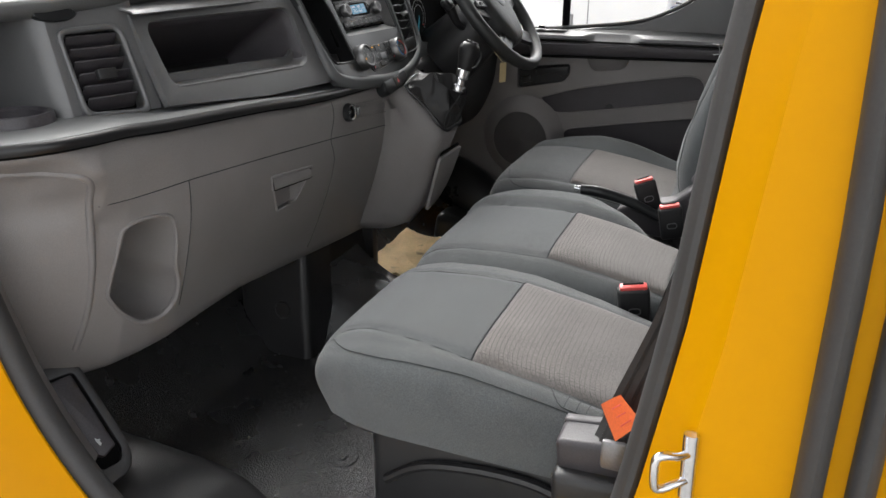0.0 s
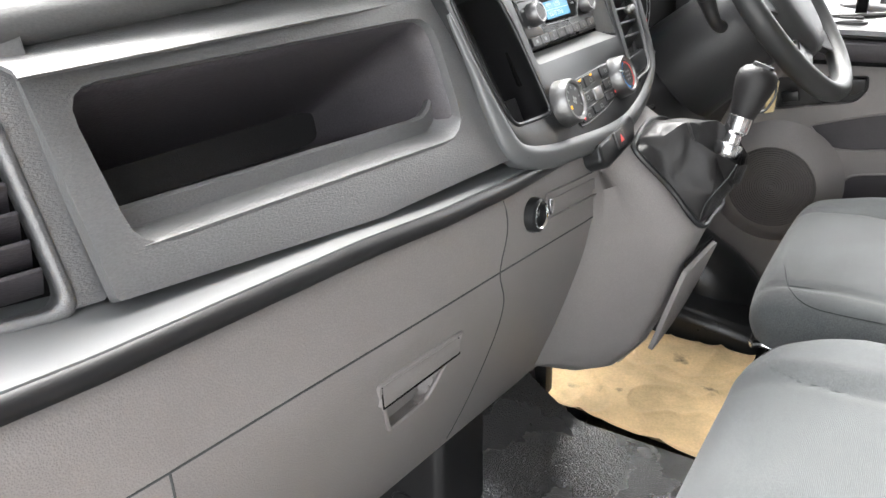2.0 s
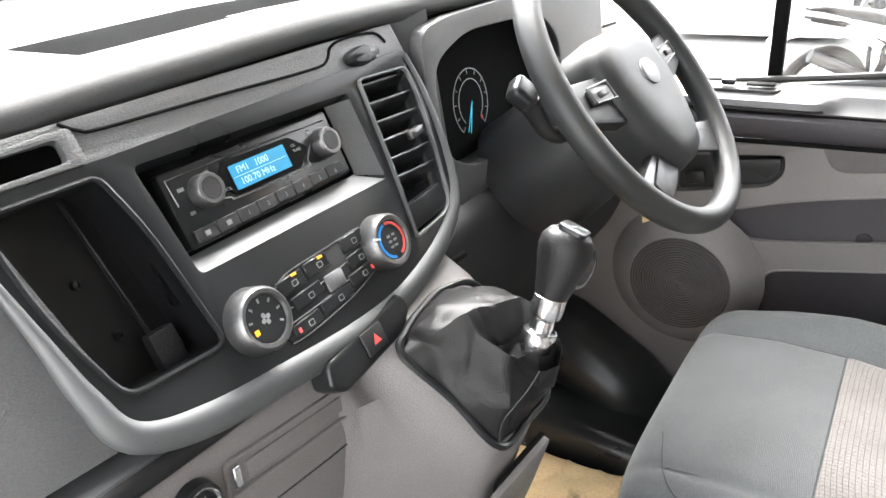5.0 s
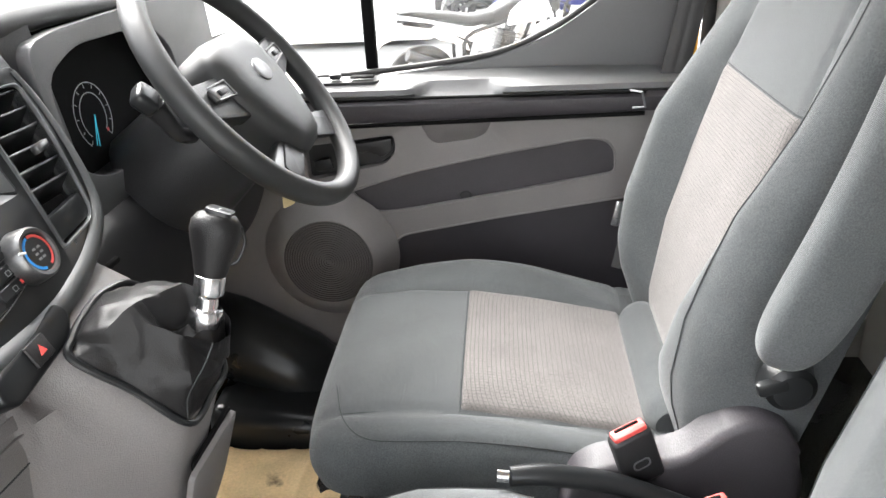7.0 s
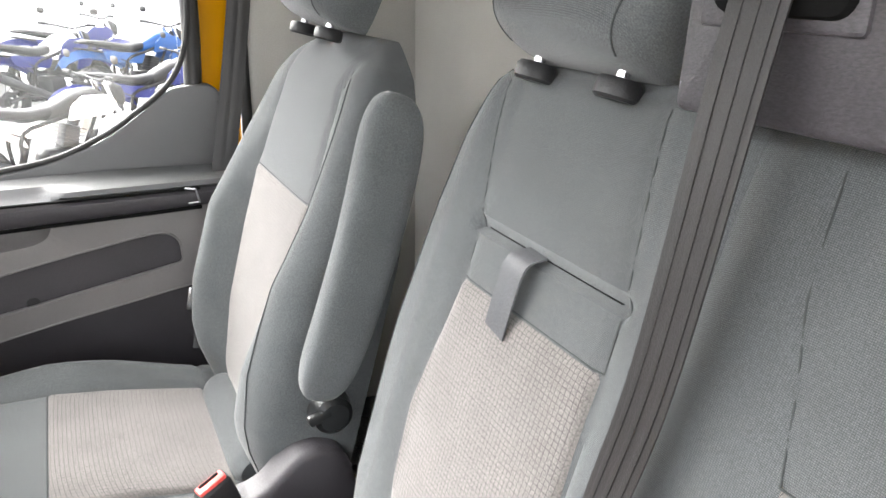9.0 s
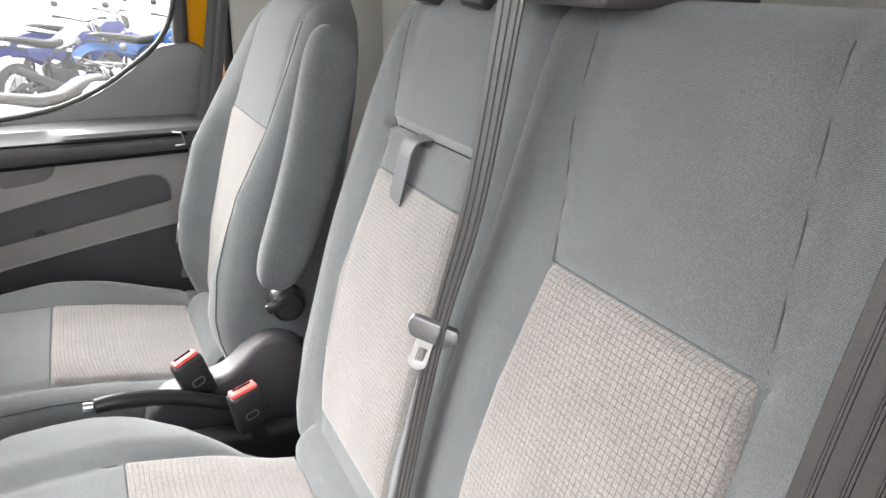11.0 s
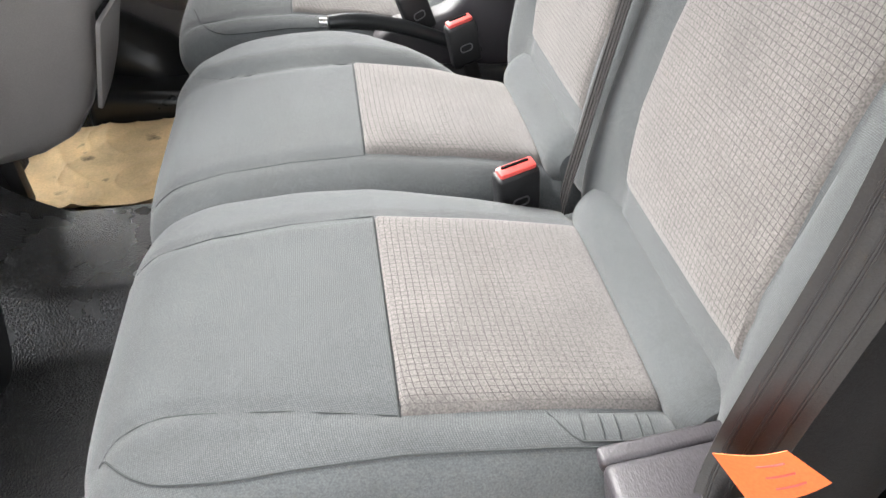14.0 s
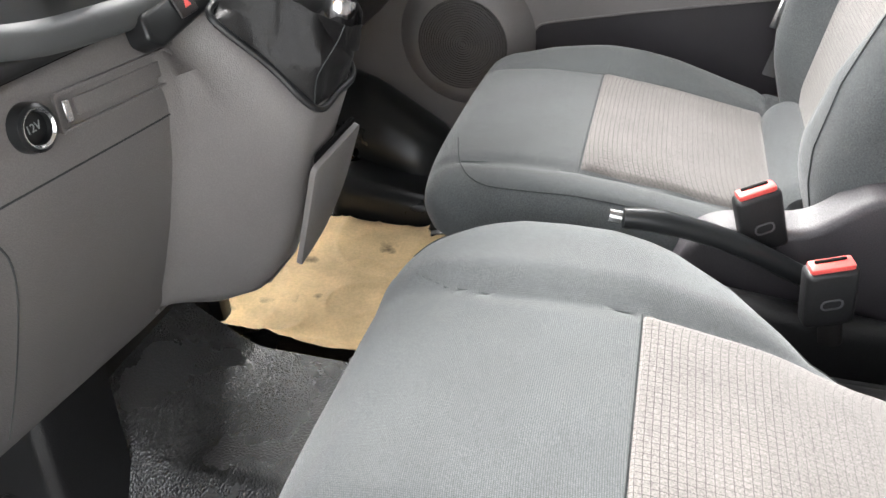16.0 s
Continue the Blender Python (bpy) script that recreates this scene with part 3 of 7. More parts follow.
# belt box on top of the bench
box = thing("belt_reel_box", "black plastic belt reel box on top of the bench upright", "belt box", (0.08, 1.10, 1.54))
bm = plate(rpoly([(-1.255, 1.535), (-1.09, 1.535), (-1.085, 1.80), (-1.250, 1.80)], 0.008), [], 0.16, frame_at((0.020, 0, 0), (0, -1, 0), (0.03, 0, 1)), 0.010, 3)
part("housing", bm, "inset", box)
part("front_cover", plate(rrect(-1.238, 1.592, -1.118, 1.72, 0.004), [], 0.006, frame_at((0.017, 0, 0), (0, -1, 0), (0.03, 0, 1)), 0.002), "inset", box)
# solid near-black plate; the opening's inner shade is put into its colour
part("belt_mouth", plate(rrect(-1.225, 1.600, -1.125, 1.64, 0.014), [], 0.02, frame_at((0.010, 0, 0), (0, -1, 0), (0.03, 0, 1)), 0.006), "gap", box)

# centre lap and shoulder belt
beltm = thing("middle_seat_belt", "black webbing seat belt hanging across the bench upright", "seat belt", (0, 1.17, 0.96))
ax = (0.03, 0.999, 0.02)
path = [((0.054, 1.180, 1.612), ax), ((0.045, 1.180, 1.57), ax), ((0.012, 1.186, 1.37), (0.1, 0.99, 0)), ((-0.020, 1.194, 1.245), (0.2, 0.98, 0)), ((-0.056, 1.190, 1.10), (0.2, 0.98, 0)), ((-0.092, 1.178, 0.96), (0.2, 0.98, 0)), ((-0.100, 1.175, 0.92), (0.2, 0.98, 0))]
ribs(path, part("webbing", ribbon(path, 0.046, 0.0014, 10), "belt", beltm))


def tongue(parent, m):
    t = part("tongue", plate(rpoly([(-0.027, 0.012), (-0.030, -0.002), (-0.022, -0.016), (0.024, -0.016), (0.034, -0.004), (0.030, 0.012)], 0.006), [], 0.009, m, 0.003), "steel", parent, "grey plastic grip with bright steel tongue")
    part("blade", plate(rpoly([(-0.013, -0.012), (0.011, -0.012), (0.010, -0.052), (0.004, -0.058), (-0.006, -0.058), (-0.012, -0.052)], 0.003), [rrect(-0.006, -0.046, 0.005, -0.026, 0.002)], 0.0022, m @ Matrix.Translation((0, 0, -0.003)), 0.0005), "zinc", t)


tongue(beltm, frame_at((-0.030, 1.190, 1.240), (0.69, -0.435, -0.31), (0.25, -0.25, 0.9)) @ Matrix.Scale(0.82, 4))


def buckle(name, label, base, top, face, width=0.044):
    """A belt buckle on its stalk, from base up to top."""
    o = thing(name, label, "seat belt buckle", base, "seat belt buckles")
    b, t = Vector(base), Vector(top)
    m = frame_at(t, face, (t - b))
    part("housing", rbox((width, 0.075, 0.024), 0.006, 3, m @ Matrix.Translation((0, -0.038, 0))), "dark", o, "black plastic housing")
    part("release_button", rbox((width - 0.008, 0.008, 0.017), 0.003, 2, m @ Matrix.Translation((0, 0.001, 0))), "red", o, "red release button")
    part("slot", rbox((width - 0.020, 0.003, 0.004), 0.0008, 1, m @ Matrix.Translation((0, 0.0052, -0.003))), "gap", o)
    part("emblem", plate(rrect(-0.011, -0.007, 0.011, 0.007, 0.006), [rrect(-0.009, -0.005, 0.009, 0.005, 0.0045)], 0.001, m @ Matrix.Translation((0, -0.042, 0.0128)), 0), "steel", o)
    part("stalk", tube([t - (t - b).normalized() * 0.07, (t * 0.3 + b * 0.7), b], 0.012, 10, ry=0.007), "belt", o)
    return o


buckle("seat_belt_buckle", "black buckle with red button between bench cushions", (-0.125, 1.225, 0.86), (-0.148, 1.205, 0.957), (0.97, 0.24, 0.12), 0.054)
buckle("seat_belt_buckle", "black driver buckle with red button beside the lever", (-0.155, 1.735, 0.88), (-0.212, 1.718, 0.994), (0.86, 0.30, 0.30), 0.049)
buckle("seat_belt_buckle", "black buckle with red button beside the bench", (-0.115, 1.650, 0.86), (-0.142, 1.632, 0.968), (0.94, 0.22, 0.2), 0.050)

# driver seat
drv = thing("bucket_seat", "driver seat in grey-green cloth with beige panels", "seat", (-0.35, 2.02, 0.6))
td = zc([(-0.65, 0.925), (-0.60, 0.94), (-0.5, 0.95), (-0.41, 0.947), (-0.3, 0.93), (-0.16, 0.90), (-0.07, 0.885)])


def drv_top(x, y):
    hump = math.exp(-((x + 0.36) / 0.19) ** 2)
    right = min(1.0, max(0.0, (y - 2.15) / 0.05))
    left = min(1.0, max(0.0, (1.83 - y) / 0.04))
    return td(x) + 0.042 * hump * right + 0.018 * hump * left


pad_d = Pad(Matrix(), -0.636, -0.06, lambda x: 1.766, lambda x: 2.272, drv_top, 0.848, 0.075, 0.03, 3.6,
            (groove(lambda x, y: abs(y - 1.828), 0.004, 0.006), groove(lambda x, y: abs(y - 2.150), 0.005, 0.006), groove(lambda x, y: abs(x + 0.155), 0.006, 0.006)), 0.03, 0.075)
body = cushion(drv, pad_d, -0.410, -0.160, *D_IN, lead=0.07)
side_seam(body, pad_d, 0.66, True, -0.585, -0.10, "thread", 0.97)
TILT_D = radians(14.5)
up_d = Vector((math.sin(TILT_D), 0, math.cos(TILT_D)))
fr_d = frame_at((-0.14, 0, 0.88), up_d, (0, 1, 0))


DB_L = [(0.0, 1.918), (0.1, 1.908), (0.2, 1.885), (0.3, 1.864), (0.38, 1.854), (0.447, 1.850), (0.55, 1.862), (0.7, 1.880)]
DB_R = [(0.0, 2.115), (0.1, 2.135), (0.2, 2.150), (0.33, 2.156), (0.447, 2.148), (0.55, 2.138), (0.7, 2.12)]


def drvb_top(x, y):
    b = max(0.0, (lerp(DB_L, x) - y) / 0.08, (y - lerp(DB_R, x)) / 0.08)
    z = lerp([(0, -0.03), (0.08, -0.005), (0.2, 0.004), (0.45, 0.0), (0.6, -0.012), (0.66, -0.02)], x)
    b = min(1.0, b * 1.25)
    return z + 0.064 * math.sin(b * math.pi / 2) ** 1.4 * lerp([(0, 0.25), (0.12, 0.9), (0.2, 1), (0.34, 0.95), (0.45, 0.55), (0.6, 0.15), (0.7, 0)], x)


pad_db = Pad(fr_d, -0.03, 0.695, lambda x: lerp([(0, 1.765), (0.1, 1.755), (0.4, 1.752), (0.53, 1.775), (0.60, 1.80), (0.65, 1.835), (0.695, 1.90)], x), lambda x: lerp([(0, 2.28), (0.1, 2.31), (0.35, 2.31), (0.5, 2.265), (0.6, 2.23), (0.65, 2.19), (0.695, 2.12)], x),
             drvb_top, -0.11, 0.05, 0.10, 4.4,
             (groove(lambda x, y: abs(y - lerp(DB_L, x)), 0.005, 0.006), groove(lambda x, y: abs(y - lerp(DB_R, x)), 0.005, 0.006)))
body = part("backrest", pad_db.mesh(), "cloth", drv)
part("back_panel", pad_db.patch(0.04, 0.447, lambda x: lerp(DB_L, x), lambda x: lerp(DB_R, x)), "insert_back", body, "beige checked cloth panel")
for tab in (DB_L, DB_R):
    seam(body, [pad_db.at(x, lerp(tab, x), 0.0006) for x in span(0.447, 0.64, 20)])
seam(body, [pad_db.at(0.447, y, 0.001) for y in span(1.85, 2.146, 20)])
side_seam(body, pad_db, 0.90, True, 0.0, 0.63)
rear_roll(drv, -0.135, 0.905, 1.845, 2.135, 0.030)
headrest(drv, frame_at((0.046, 2.02, 1.557), up_d, (0, 1, 0)), 0.27, 0.2, 0.10, (-0.065, 0.065))
# folded-up armrest
TILT_A = radians(18.5)
m_arm = frame_at((0.0, 1.700, 1.286), (math.sin(TILT_A), 0, math.cos(TILT_A)), (math.cos(TILT_A), 0, -math.sin(TILT_A)))
rows, line = [], []
for k in range(41):
    u = -math.cos(math.pi * k / 40)
    e = max(0.0, 1 - abs(u) ** 7) ** (1 / 2.2)
    a, b = (0.041 + 0.002 * u) * (0.12 + 0.88 * e) if k not in (0, 40) else 0.004, 0.025 * (0.12 + 0.88 * e) if k not in (0, 40) else 0.003
    ring_ = []
    for q in range(36):
        t = 2 * math.pi * q / 36
        c, d = math.cos(t), math.sin(t)
        ring_.append(m_arm @ Vector((0.204 * u, a * math.copysign(abs(c) ** 0.62, c) - 0.012 * (u + 0.2) ** 2, b * math.copysign(abs(d) ** 0.62, d))))
    rows.append(ring_)
arm = part("armrest", grid(rows, close_v=True, caps=True), "cloth", drv, "folded-up cloth armrest")
for q in (5, 13):
    seam(arm, [rows[k][q] + (rows[k][q] - m_arm @ Vector((0.204 * -math.cos(math.pi * k / 40), 0, 0))).normalized() * 0.0004 for k in range(4, 37)], 0.0011)
part("side_cover", plate(rpoly([(-0.285, 0.86), (-0.27, 0.915), (-0.24, 0.935), (-0.148, 0.947), (-0.095, 0.997), (-0.065, 1.003), (-0.026, 0.987), (-0.012, 0.944), (0.0, 0.72), (-0.285, 0.72)], 0.02), [], 0.05,
                         frame_at((0, 1.722, 0), (1, 0, 0), (0, 0, 1)), 0.012, 3), "inset", drv, "grey-black plastic side cover")
part("recline_knob", lathe([(0, 0.028), (0.020, 0.028), (0.027, 0.022), (0.029, 0.004), (0.031, 0), (0, 0)], frame_at((-0.045, 1.735, 1.055), (1, 0, 0), (0, 0, 1)), 28), "gloss", drv, "glossy black recline knob")
part("recline_lever", rbox((0.035, 0.018, 0.012), 0.005, 2, frame_at((-0.065, 1.712, 1.060), (1, 0, 0.3), (0, 0, 1))), "gloss", drv)
part("seat_base", rbox((0.5, 0.44, 0.24), 0.02, 3, pose(-0.30, 2.02, 0.69)), "dark", drv)
part("seat_pan", rbox((0.46, 0.45, 0.06), 0.02, 3, pose(-0.33, 2.02, 0.835)), "dark", drv)
part("slide_bar", tube([(-0.50, 1.80, 0.835), (-0.585, 1.80, 0.835), (-0.602, 1.83, 0.835), (-0.602, 2.2, 0.835), (-0.585, 2.23, 0.835), (-0.50, 2.23, 0.835)], 0.006, 8, smooth=4), "chrome", drv)

# parking brake between the seats
brk = thing("parking_brake_lever", "black parking brake lever with grey end button", "lever", (-0.2, 1.69, 0.8))
part("lever", tube([(-0.345, 1.668, 0.972), (-0.30, 1.675, 0.968), (-0.22, 1.685, 0.945), (-0.10, 1.69, 0.89)], [0.011, 0.013, 0.012, 0.010], 14, smooth=6), "gloss", brk)
part("button", tube([(-0.347, 1.667, 0.973), (-0.360, 1.666, 0.975)], 0.007, 12), "chrome", brk)
part("gaiter", rbox((0.26, 0.04, 0.16), 0.018, 3, pose(-0.16, 1.695, 0.79, 0, 6, 0)), "dark", brk)


# ---- cab shell ----
def slab(name, size, at, material, label, category, r=0.0):
    bm = rbox(size, r, 2, Matrix.Translation(at))
    ob = part(name, bm, material)
    return tagged(ob, label, category, kind="structure")


def floor_z(x, y):
    """The moulded rubber floor: low at both feet, raised over the tunnel, up the toe board ahead."""
    z = 0.590
    t = min(1.0, max(0.0, (y - 1.365) / 0.11)) * min(1.0, max(0.0, (1.715 - y) / 0.02))
    t = t * t * (3 - 2 * t)
    z += 0.072 * t
    if x < -0.99:
        z += (-0.99 - x) * 1.1
    if y < 0.86:
        z += 0.05 * min(1.0, max(0.0, (0.86 - y) / 0.05)) ** 2 * (1 if x > -0.8 else 0.3)
    z += t * 0.62 * max(0.0, -0.835 - x) ** 1.25 / 0.09 ** 0.25
    return z


floor = part("floor", shell([[(x, y, floor_z(x, y)) for y in span(0.60, 2.50, 190)] for x in span(-1.30, 0.42, 90)], -0.02), "floor")
tagged(floor, "black textured rubber cab floor", "floor", kind="structure")
part("floor_plug", lathe([(0, 0.006), (0.010, 0.006), (0.012, 0.003), (0.030, 0.003), (0.033, 0), (0, 0)], Matrix.Translation((-0.633, 1.03, 0.589)), 28), "floor", floor)

wall = slab("wall_bulkhead", (0.03, 1.98, 1.55), (0.43, 1.575, 1.30), "cream", "cream painted steel bulkhead behind the seats", "bulkhead")
part("bulkhead_rib", rbox((0.012, 0.5, 0.5), 0.006, 3, pose(0.412, 1.75, 1.95)), "cream", wall)
slab("ceiling", (1.12, 2.0, 0.05), (-0.105, 1.575, 2.02), "cream", "pale headlining under the cab roof", "ceiling")
slab("wall_load_side", (2.8, 0.05, 1.6), (1.85, 0.58, 1.25), "yellow", "yellow painted body side behind the door", "body panel")

# passenger door opening: jamb, seals, sill
jamb = thing("door_pillar", "yellow painted door pillar with rubber seals", "pillar", (0.02, 0.6, 0.6), kind="structure")
zs = span(0.66, 1.98, 24)
edge = lambda z: lerp([(0.6, -0.105), (0.9, -0.078), (1.03, -0.055), (1.2, -0.031), (1.46, -0.010), (2.0, 0.078)], z)
rows = []
for z in zs:
    e = edge(z)
    rows.append([(e + 0.055, 0.70, z), (e + 0.004, 0.640, z), (e + 0.004, 0.585, z), (e + 0.022, 0.572, z), (e + 0.030, 0.566, z), (e + 0.034, 0.560, z), (e + 0.100 - 0.10 * (z - 1.2), 0.548, z), (0.115, 0.546, z), (0.15, 0.53, z), (0.19, 0.50, z), (0.5, 0.49, z)])
part("jamb", grid(rows), "yellow", jamb)
part("inner_trim", shell([[(edge(z) + 0.01, 0.66, z), (edge(z) + 0.03, 0.70, z), (edge(z) + 0.2, 0.72, z), (0.40, 0.72, z)] for z in zs], 0.01), "dark", jamb, "dark grey pillar trim")
part("door_seal", tube([(edge(z) - 0.004, 0.608, z) for z in zs], 0.012, 14, ry=0.020), "rubber", jamb, "black rubber door seal")
part("seal_cover", tube([(0.112 + 0.01 * (1.2 - z) - 0.03 * max(0, z - 1.3), 0.540, z) for z in zs], 0.010, 12, ry=0.016), "rubber", jamb, "black rubber strip beside the outer seal")
part("outer_seal", tube([(0.078 + 0.01 * (1.2 - z) - 0.03 * max(0, z - 1.3), 0.545, z) for z in zs], 0.011, 12, ry=0.02), "rubber", jamb, "black rubber outer seal")
st = part("striker", tube([(-0.010, 0.555, 1.110), (-0.018, 0.546, 1.111), (-0.028, 0.538, 1.114), (-0.034, 0.535, 1.110), (-0.033, 0.535, 1.086), (-0.028, 0.538, 1.081), (-0.018, 0.546, 1.083), (-0.009, 0.555, 1.084)], 0.0038, 10, smooth=4), "chrome", jamb, "bright steel door striker")
part("striker_plate", tube([(-0.010, 0.556, 1.128), (-0.008, 0.556, 1.066)], 0.0065, 12, ry=0.005), "chrome", st)

open_pts = [(-0.99, 0.60, 1.60), (-0.955, 0.61, 1.35), (-0.925, 0.615, 1.12), (-0.900, 0.62, 1.00), (-0.870, 0.62, 0.92), (-0.825, 0.62, 0.84), (-0.765, 0.62, 0.765), (-0.69, 0.62, 0.70), (-0.60, 0.62, 0.665), (-0.4, 0.62, 0.655), (-0.105, 0.615, 0.66)]
front = thing("door_frame", "yellow door frame with black rubber seal", "door frame", (-0.8, 0.6, 0.7), kind="structure")
part("door_seal", tube(open_pts, 0.015, 14, smooth=6, ry=0.018), "rubber", front, "black rubber door seal")
path = smoothpath(open_pts, 6)
part("frame_panel", shell([[p + Vector((0.0, -0.02, 0)), p + Vector((-0.03, -0.035, -0.025)), p + Vector((-0.055, -0.06, -0.045)), p + Vector((-0.075, -0.12, -0.06)), p + Vector((-0.085, -0.20, -0.075)), p + Vector((-0.20, -0.24, -0.12))] for p in path], 0.004), "yellow", front)
part("kick_panel", shell([[p + Vector((-0.01, 0.02, 0)), p + Vector((-0.035, 0.05, -0.01)), p + Vector((-0.10, 0.08, -0.03)), p + Vector((-0.22, 0.10, -0.06))] for p in path[:34]], 0.004), "lower", front, "grey plastic kick panel")

# sill moulding with the bonnet release
sill = thing("bonnet_release", "black textured sill moulding with bonnet release lever", "lever", (-0.88, 0.72, 0.75))
sm = frame_at((-0.917, 0.716, 0.832), (0.66, -0.12, -0.73), (0.35, 0.86, 0.1))
part("surround", plate(rpoly([(-0.075, -0.03), (-0.06, 0.035), (0.10, 0.035), (0.135, 0.02), (0.14, -0.035)], 0.02), [rpoly([(-0.052, -0.021), (-0.045, 0.022), (0.098, 0.022), (0.115, 0.012), (0.112, -0.021)], 0.008)], 0.05, sm, 0.006, 3), "dark", sill)
part("recess", plate(rpoly([(-0.056, -0.025), (-0.05, 0.026), (0.118, 0.026), (0.118, -0.025)], 0.006), [], 0.004, sm @ Matrix.Translation((0, 0, -0.018)), 0), "gap", sill)
part("release_lever", plate(rpoly([(-0.047, -0.017), (-0.044, 0.018), (0.088, 0.018), (0.096, -0.004), (0.084, -0.017)], 0.004), [], 0.014, sm @ Matrix.Translation((0, 0, -0.002)), 0.003), "inset", sill)
part("bonnet_mark", plate([(-0.007, -0.003), (-0.003, -0.0005), (-0.001, 0.004), (0.001, 0.0005), (0.006, 0.002), (0.008, -0.002), (0.002, -0.003), (-0.002, -0.004)], [], 0.0006, sm @ Matrix.Translation((0.070, 0.0, -0.0012)), 0), "mark", sill)
prof = ((0.635, 0.640), (0.660, 0.685), (0.700, 0.708), (0.750, 0.712), (0.800, 0.704), (0.838, 0.684), (0.862, 0.652), (0.874, 0.615), (0.880, 0.580))
tall = lambda x: lerp([(-1.2, 1.0), (-0.78, 1.0), (-0.74, 0.96), (-0.71, 0.86), (-0.69, 0.70), (-0.67, 0.50), (-0.64, 0.36), (-0.4, 0.30), (-0.1, 0.30)], x)
part("sill_step", grid([[Vector((x, y - 0.05 * max(0.0, x + 0.9) + 0.05 * max(0.0, -0.95 - x), 0.585 + (z - 0.585) * tall(x))) for y, z in smoothpath2(prof)] for x in span(-1.14, -0.12, 90)]), "kick", sill, "broad black moulding inside the sill")

# ---- dashboard ----
SHIFT = [(0.60, -0.26), (0.66, -0.175), (0.70, -0.125), (0.75, -0.083), (0.80, -0.056), (0.85, -0.036), (0.9, -0.022), (1.0, -0.012), (1.1, -0.004), (1.3, 0.004), (1.5, 0.012), (1.8, 0.010), (2.1, 0.0), (2.42, -0.03)]
shift = lambda y: lerp(SHIFT, y)
dash = thing("dashboard", "charcoal and grey-brown plastic dashboard", "dashboard", (-0.95, 1.55, 0.8))
ys = span(0.655, 2.42, 110)
ledz = lambda y: lerp([(0.6, 0.0355), (0.8, 0.0345), (0.874, 0.0275), (1.1, 0.0145), (1.2, 0.0055), (1.3, 0.0), (1.5, -0.005), (1.75, -0.01), (2.4, 0.0)], y)
ledx = lambda y: lerp([(0.60, -0.125), (0.64, -0.0865), (0.67, -0.0625), (0.70, -0.0465), (0.75, -0.0325), (0.80, -0.0265), (0.874, -0.0215), (1.0, -0.0145), (1.1, -0.0085), (1.2, -0.0015), (1.3, 0.0035), (1.5, 0.010), (1.8, 0.010), (2.1, 0.0), (2.42, -0.03)], y)
low = [(-0.800, 1.216), (-0.786, 1.206), (-0.780, 1.185), (-0.778, 1.155), (-0.779, 1.12), (-0.787, 1.075), (-0.803, 1.02), (-0.824, 0.96), (-0.846, 0.905), (-0.862, 0.872), (-0.882, 0.852), (-0.91, 0.85), (-1.02, 0.87)]


def low_pt(y, k, drop=1.0):
    x, z = low[k]
    f = max(0.0, (1.216 - z)) / 0.36
    sag = lerp([(0.6, -0.01), (0.8, 0.0), (1.1, 0.02), (1.35, 0.0), (1.6, -0.02), (1.9, 0.06), (2.4, 0.12)], y) * f
    end = lerp([(0.6, -0.02), (0.8, 0.012), (1.0, 0.0)], y) * f
    w = min(1.0, max(0.0, (z - lerp([(0.70, 1.165), (0.76, 1.13)], y)) / 0.05))
    w = w * w * (3 - 2 * w)
    return Vector((x + shift(y) * (1 - w) + ledx(y) * w + end, y, z + sag + ledz(y) * max(0.0, 1 - (1.216 - z) / 0.07)))


PK = [(0.793, 1.109), (0.822, 1.116), (0.866, 1.112), (0.876, 1.072), (0.877, 1.014), (0.889, 0.985), (0.890, 0.945), (0.868, 0.922), (0.827, 0.926), (0.794, 0.962), (0.775, 0.997), (0.780, 1.041)]


def inside(poly, a, b):
    hit = False
    for (x0, y0), (x1, y1) in zip(poly, poly[1:] + poly[:1]):
        if (y0 > b) != (y1 > b) and a < (x1 - x0) * (b - y0) / (y1 - y0) + x0:
            hit = not hit
    return hit


pk_line = rpoly(PK, [0.015, 0.012, 0.022, 0.02, 0.012, 0.012, 0.018, 0.02, 0.016, 0.012, 0.012, 0.02], 4)
ys_low = span(0.59, 0.725, 10) + span(0.73, 0.90, 56) + span(0.91, 1.08, 9) + span(1.09, 1.24, 56) + span(1.26, 1.73, 30)
bm = grid([smoothpath([low_pt(y, k) for k in range(len(low))], 7) for y in ys_low])
gl_line = rpoly([(1.097, 1.108), (1.230, 1.095), (1.190, 1.032), (1.132, 1.030)], [0.006, 0.006, 0.008, 0.008], 4)
bmesh.ops.delete(bm, geom=[f for f in bm.faces if inside(gl_line, f.calc_center_median().y, f.calc_center_median().z) or inside(pk_line, f.calc_center_median().y, f.calc_center_median().z)], context="FACES")
bmesh.ops.recalc_face_normals(bm, faces=bm.faces[:])
bmesh.ops.solidify(bm, geom=bm.faces[:], thickness=0.005)
part("lower_panel", bm, "lower", dash, "grey-brown grained lower dashboard")
led = [(-0.98, 1.236), (-0.90, 1.236), (-0.85, 1.2358), (-0.815, 1.2345), (-0.800, 1.2325), (-0.7865, 1.2300), (-0.7825, 1.2290), (-0.7818, 1.2272), (-0.7805, 1.2282), (-0.7765, 1.2262), (-0.7735, 1.222), (-0.7735, 1.218), (-0.7755, 1.2135), (-0.790, 1.211)]
ly = span(0.59, 1.50, 76)
slim = lambda y: 1 - 0.62 * min(1.0, max(0.0, (y - 1.34) / 0.18)) ** 1.5
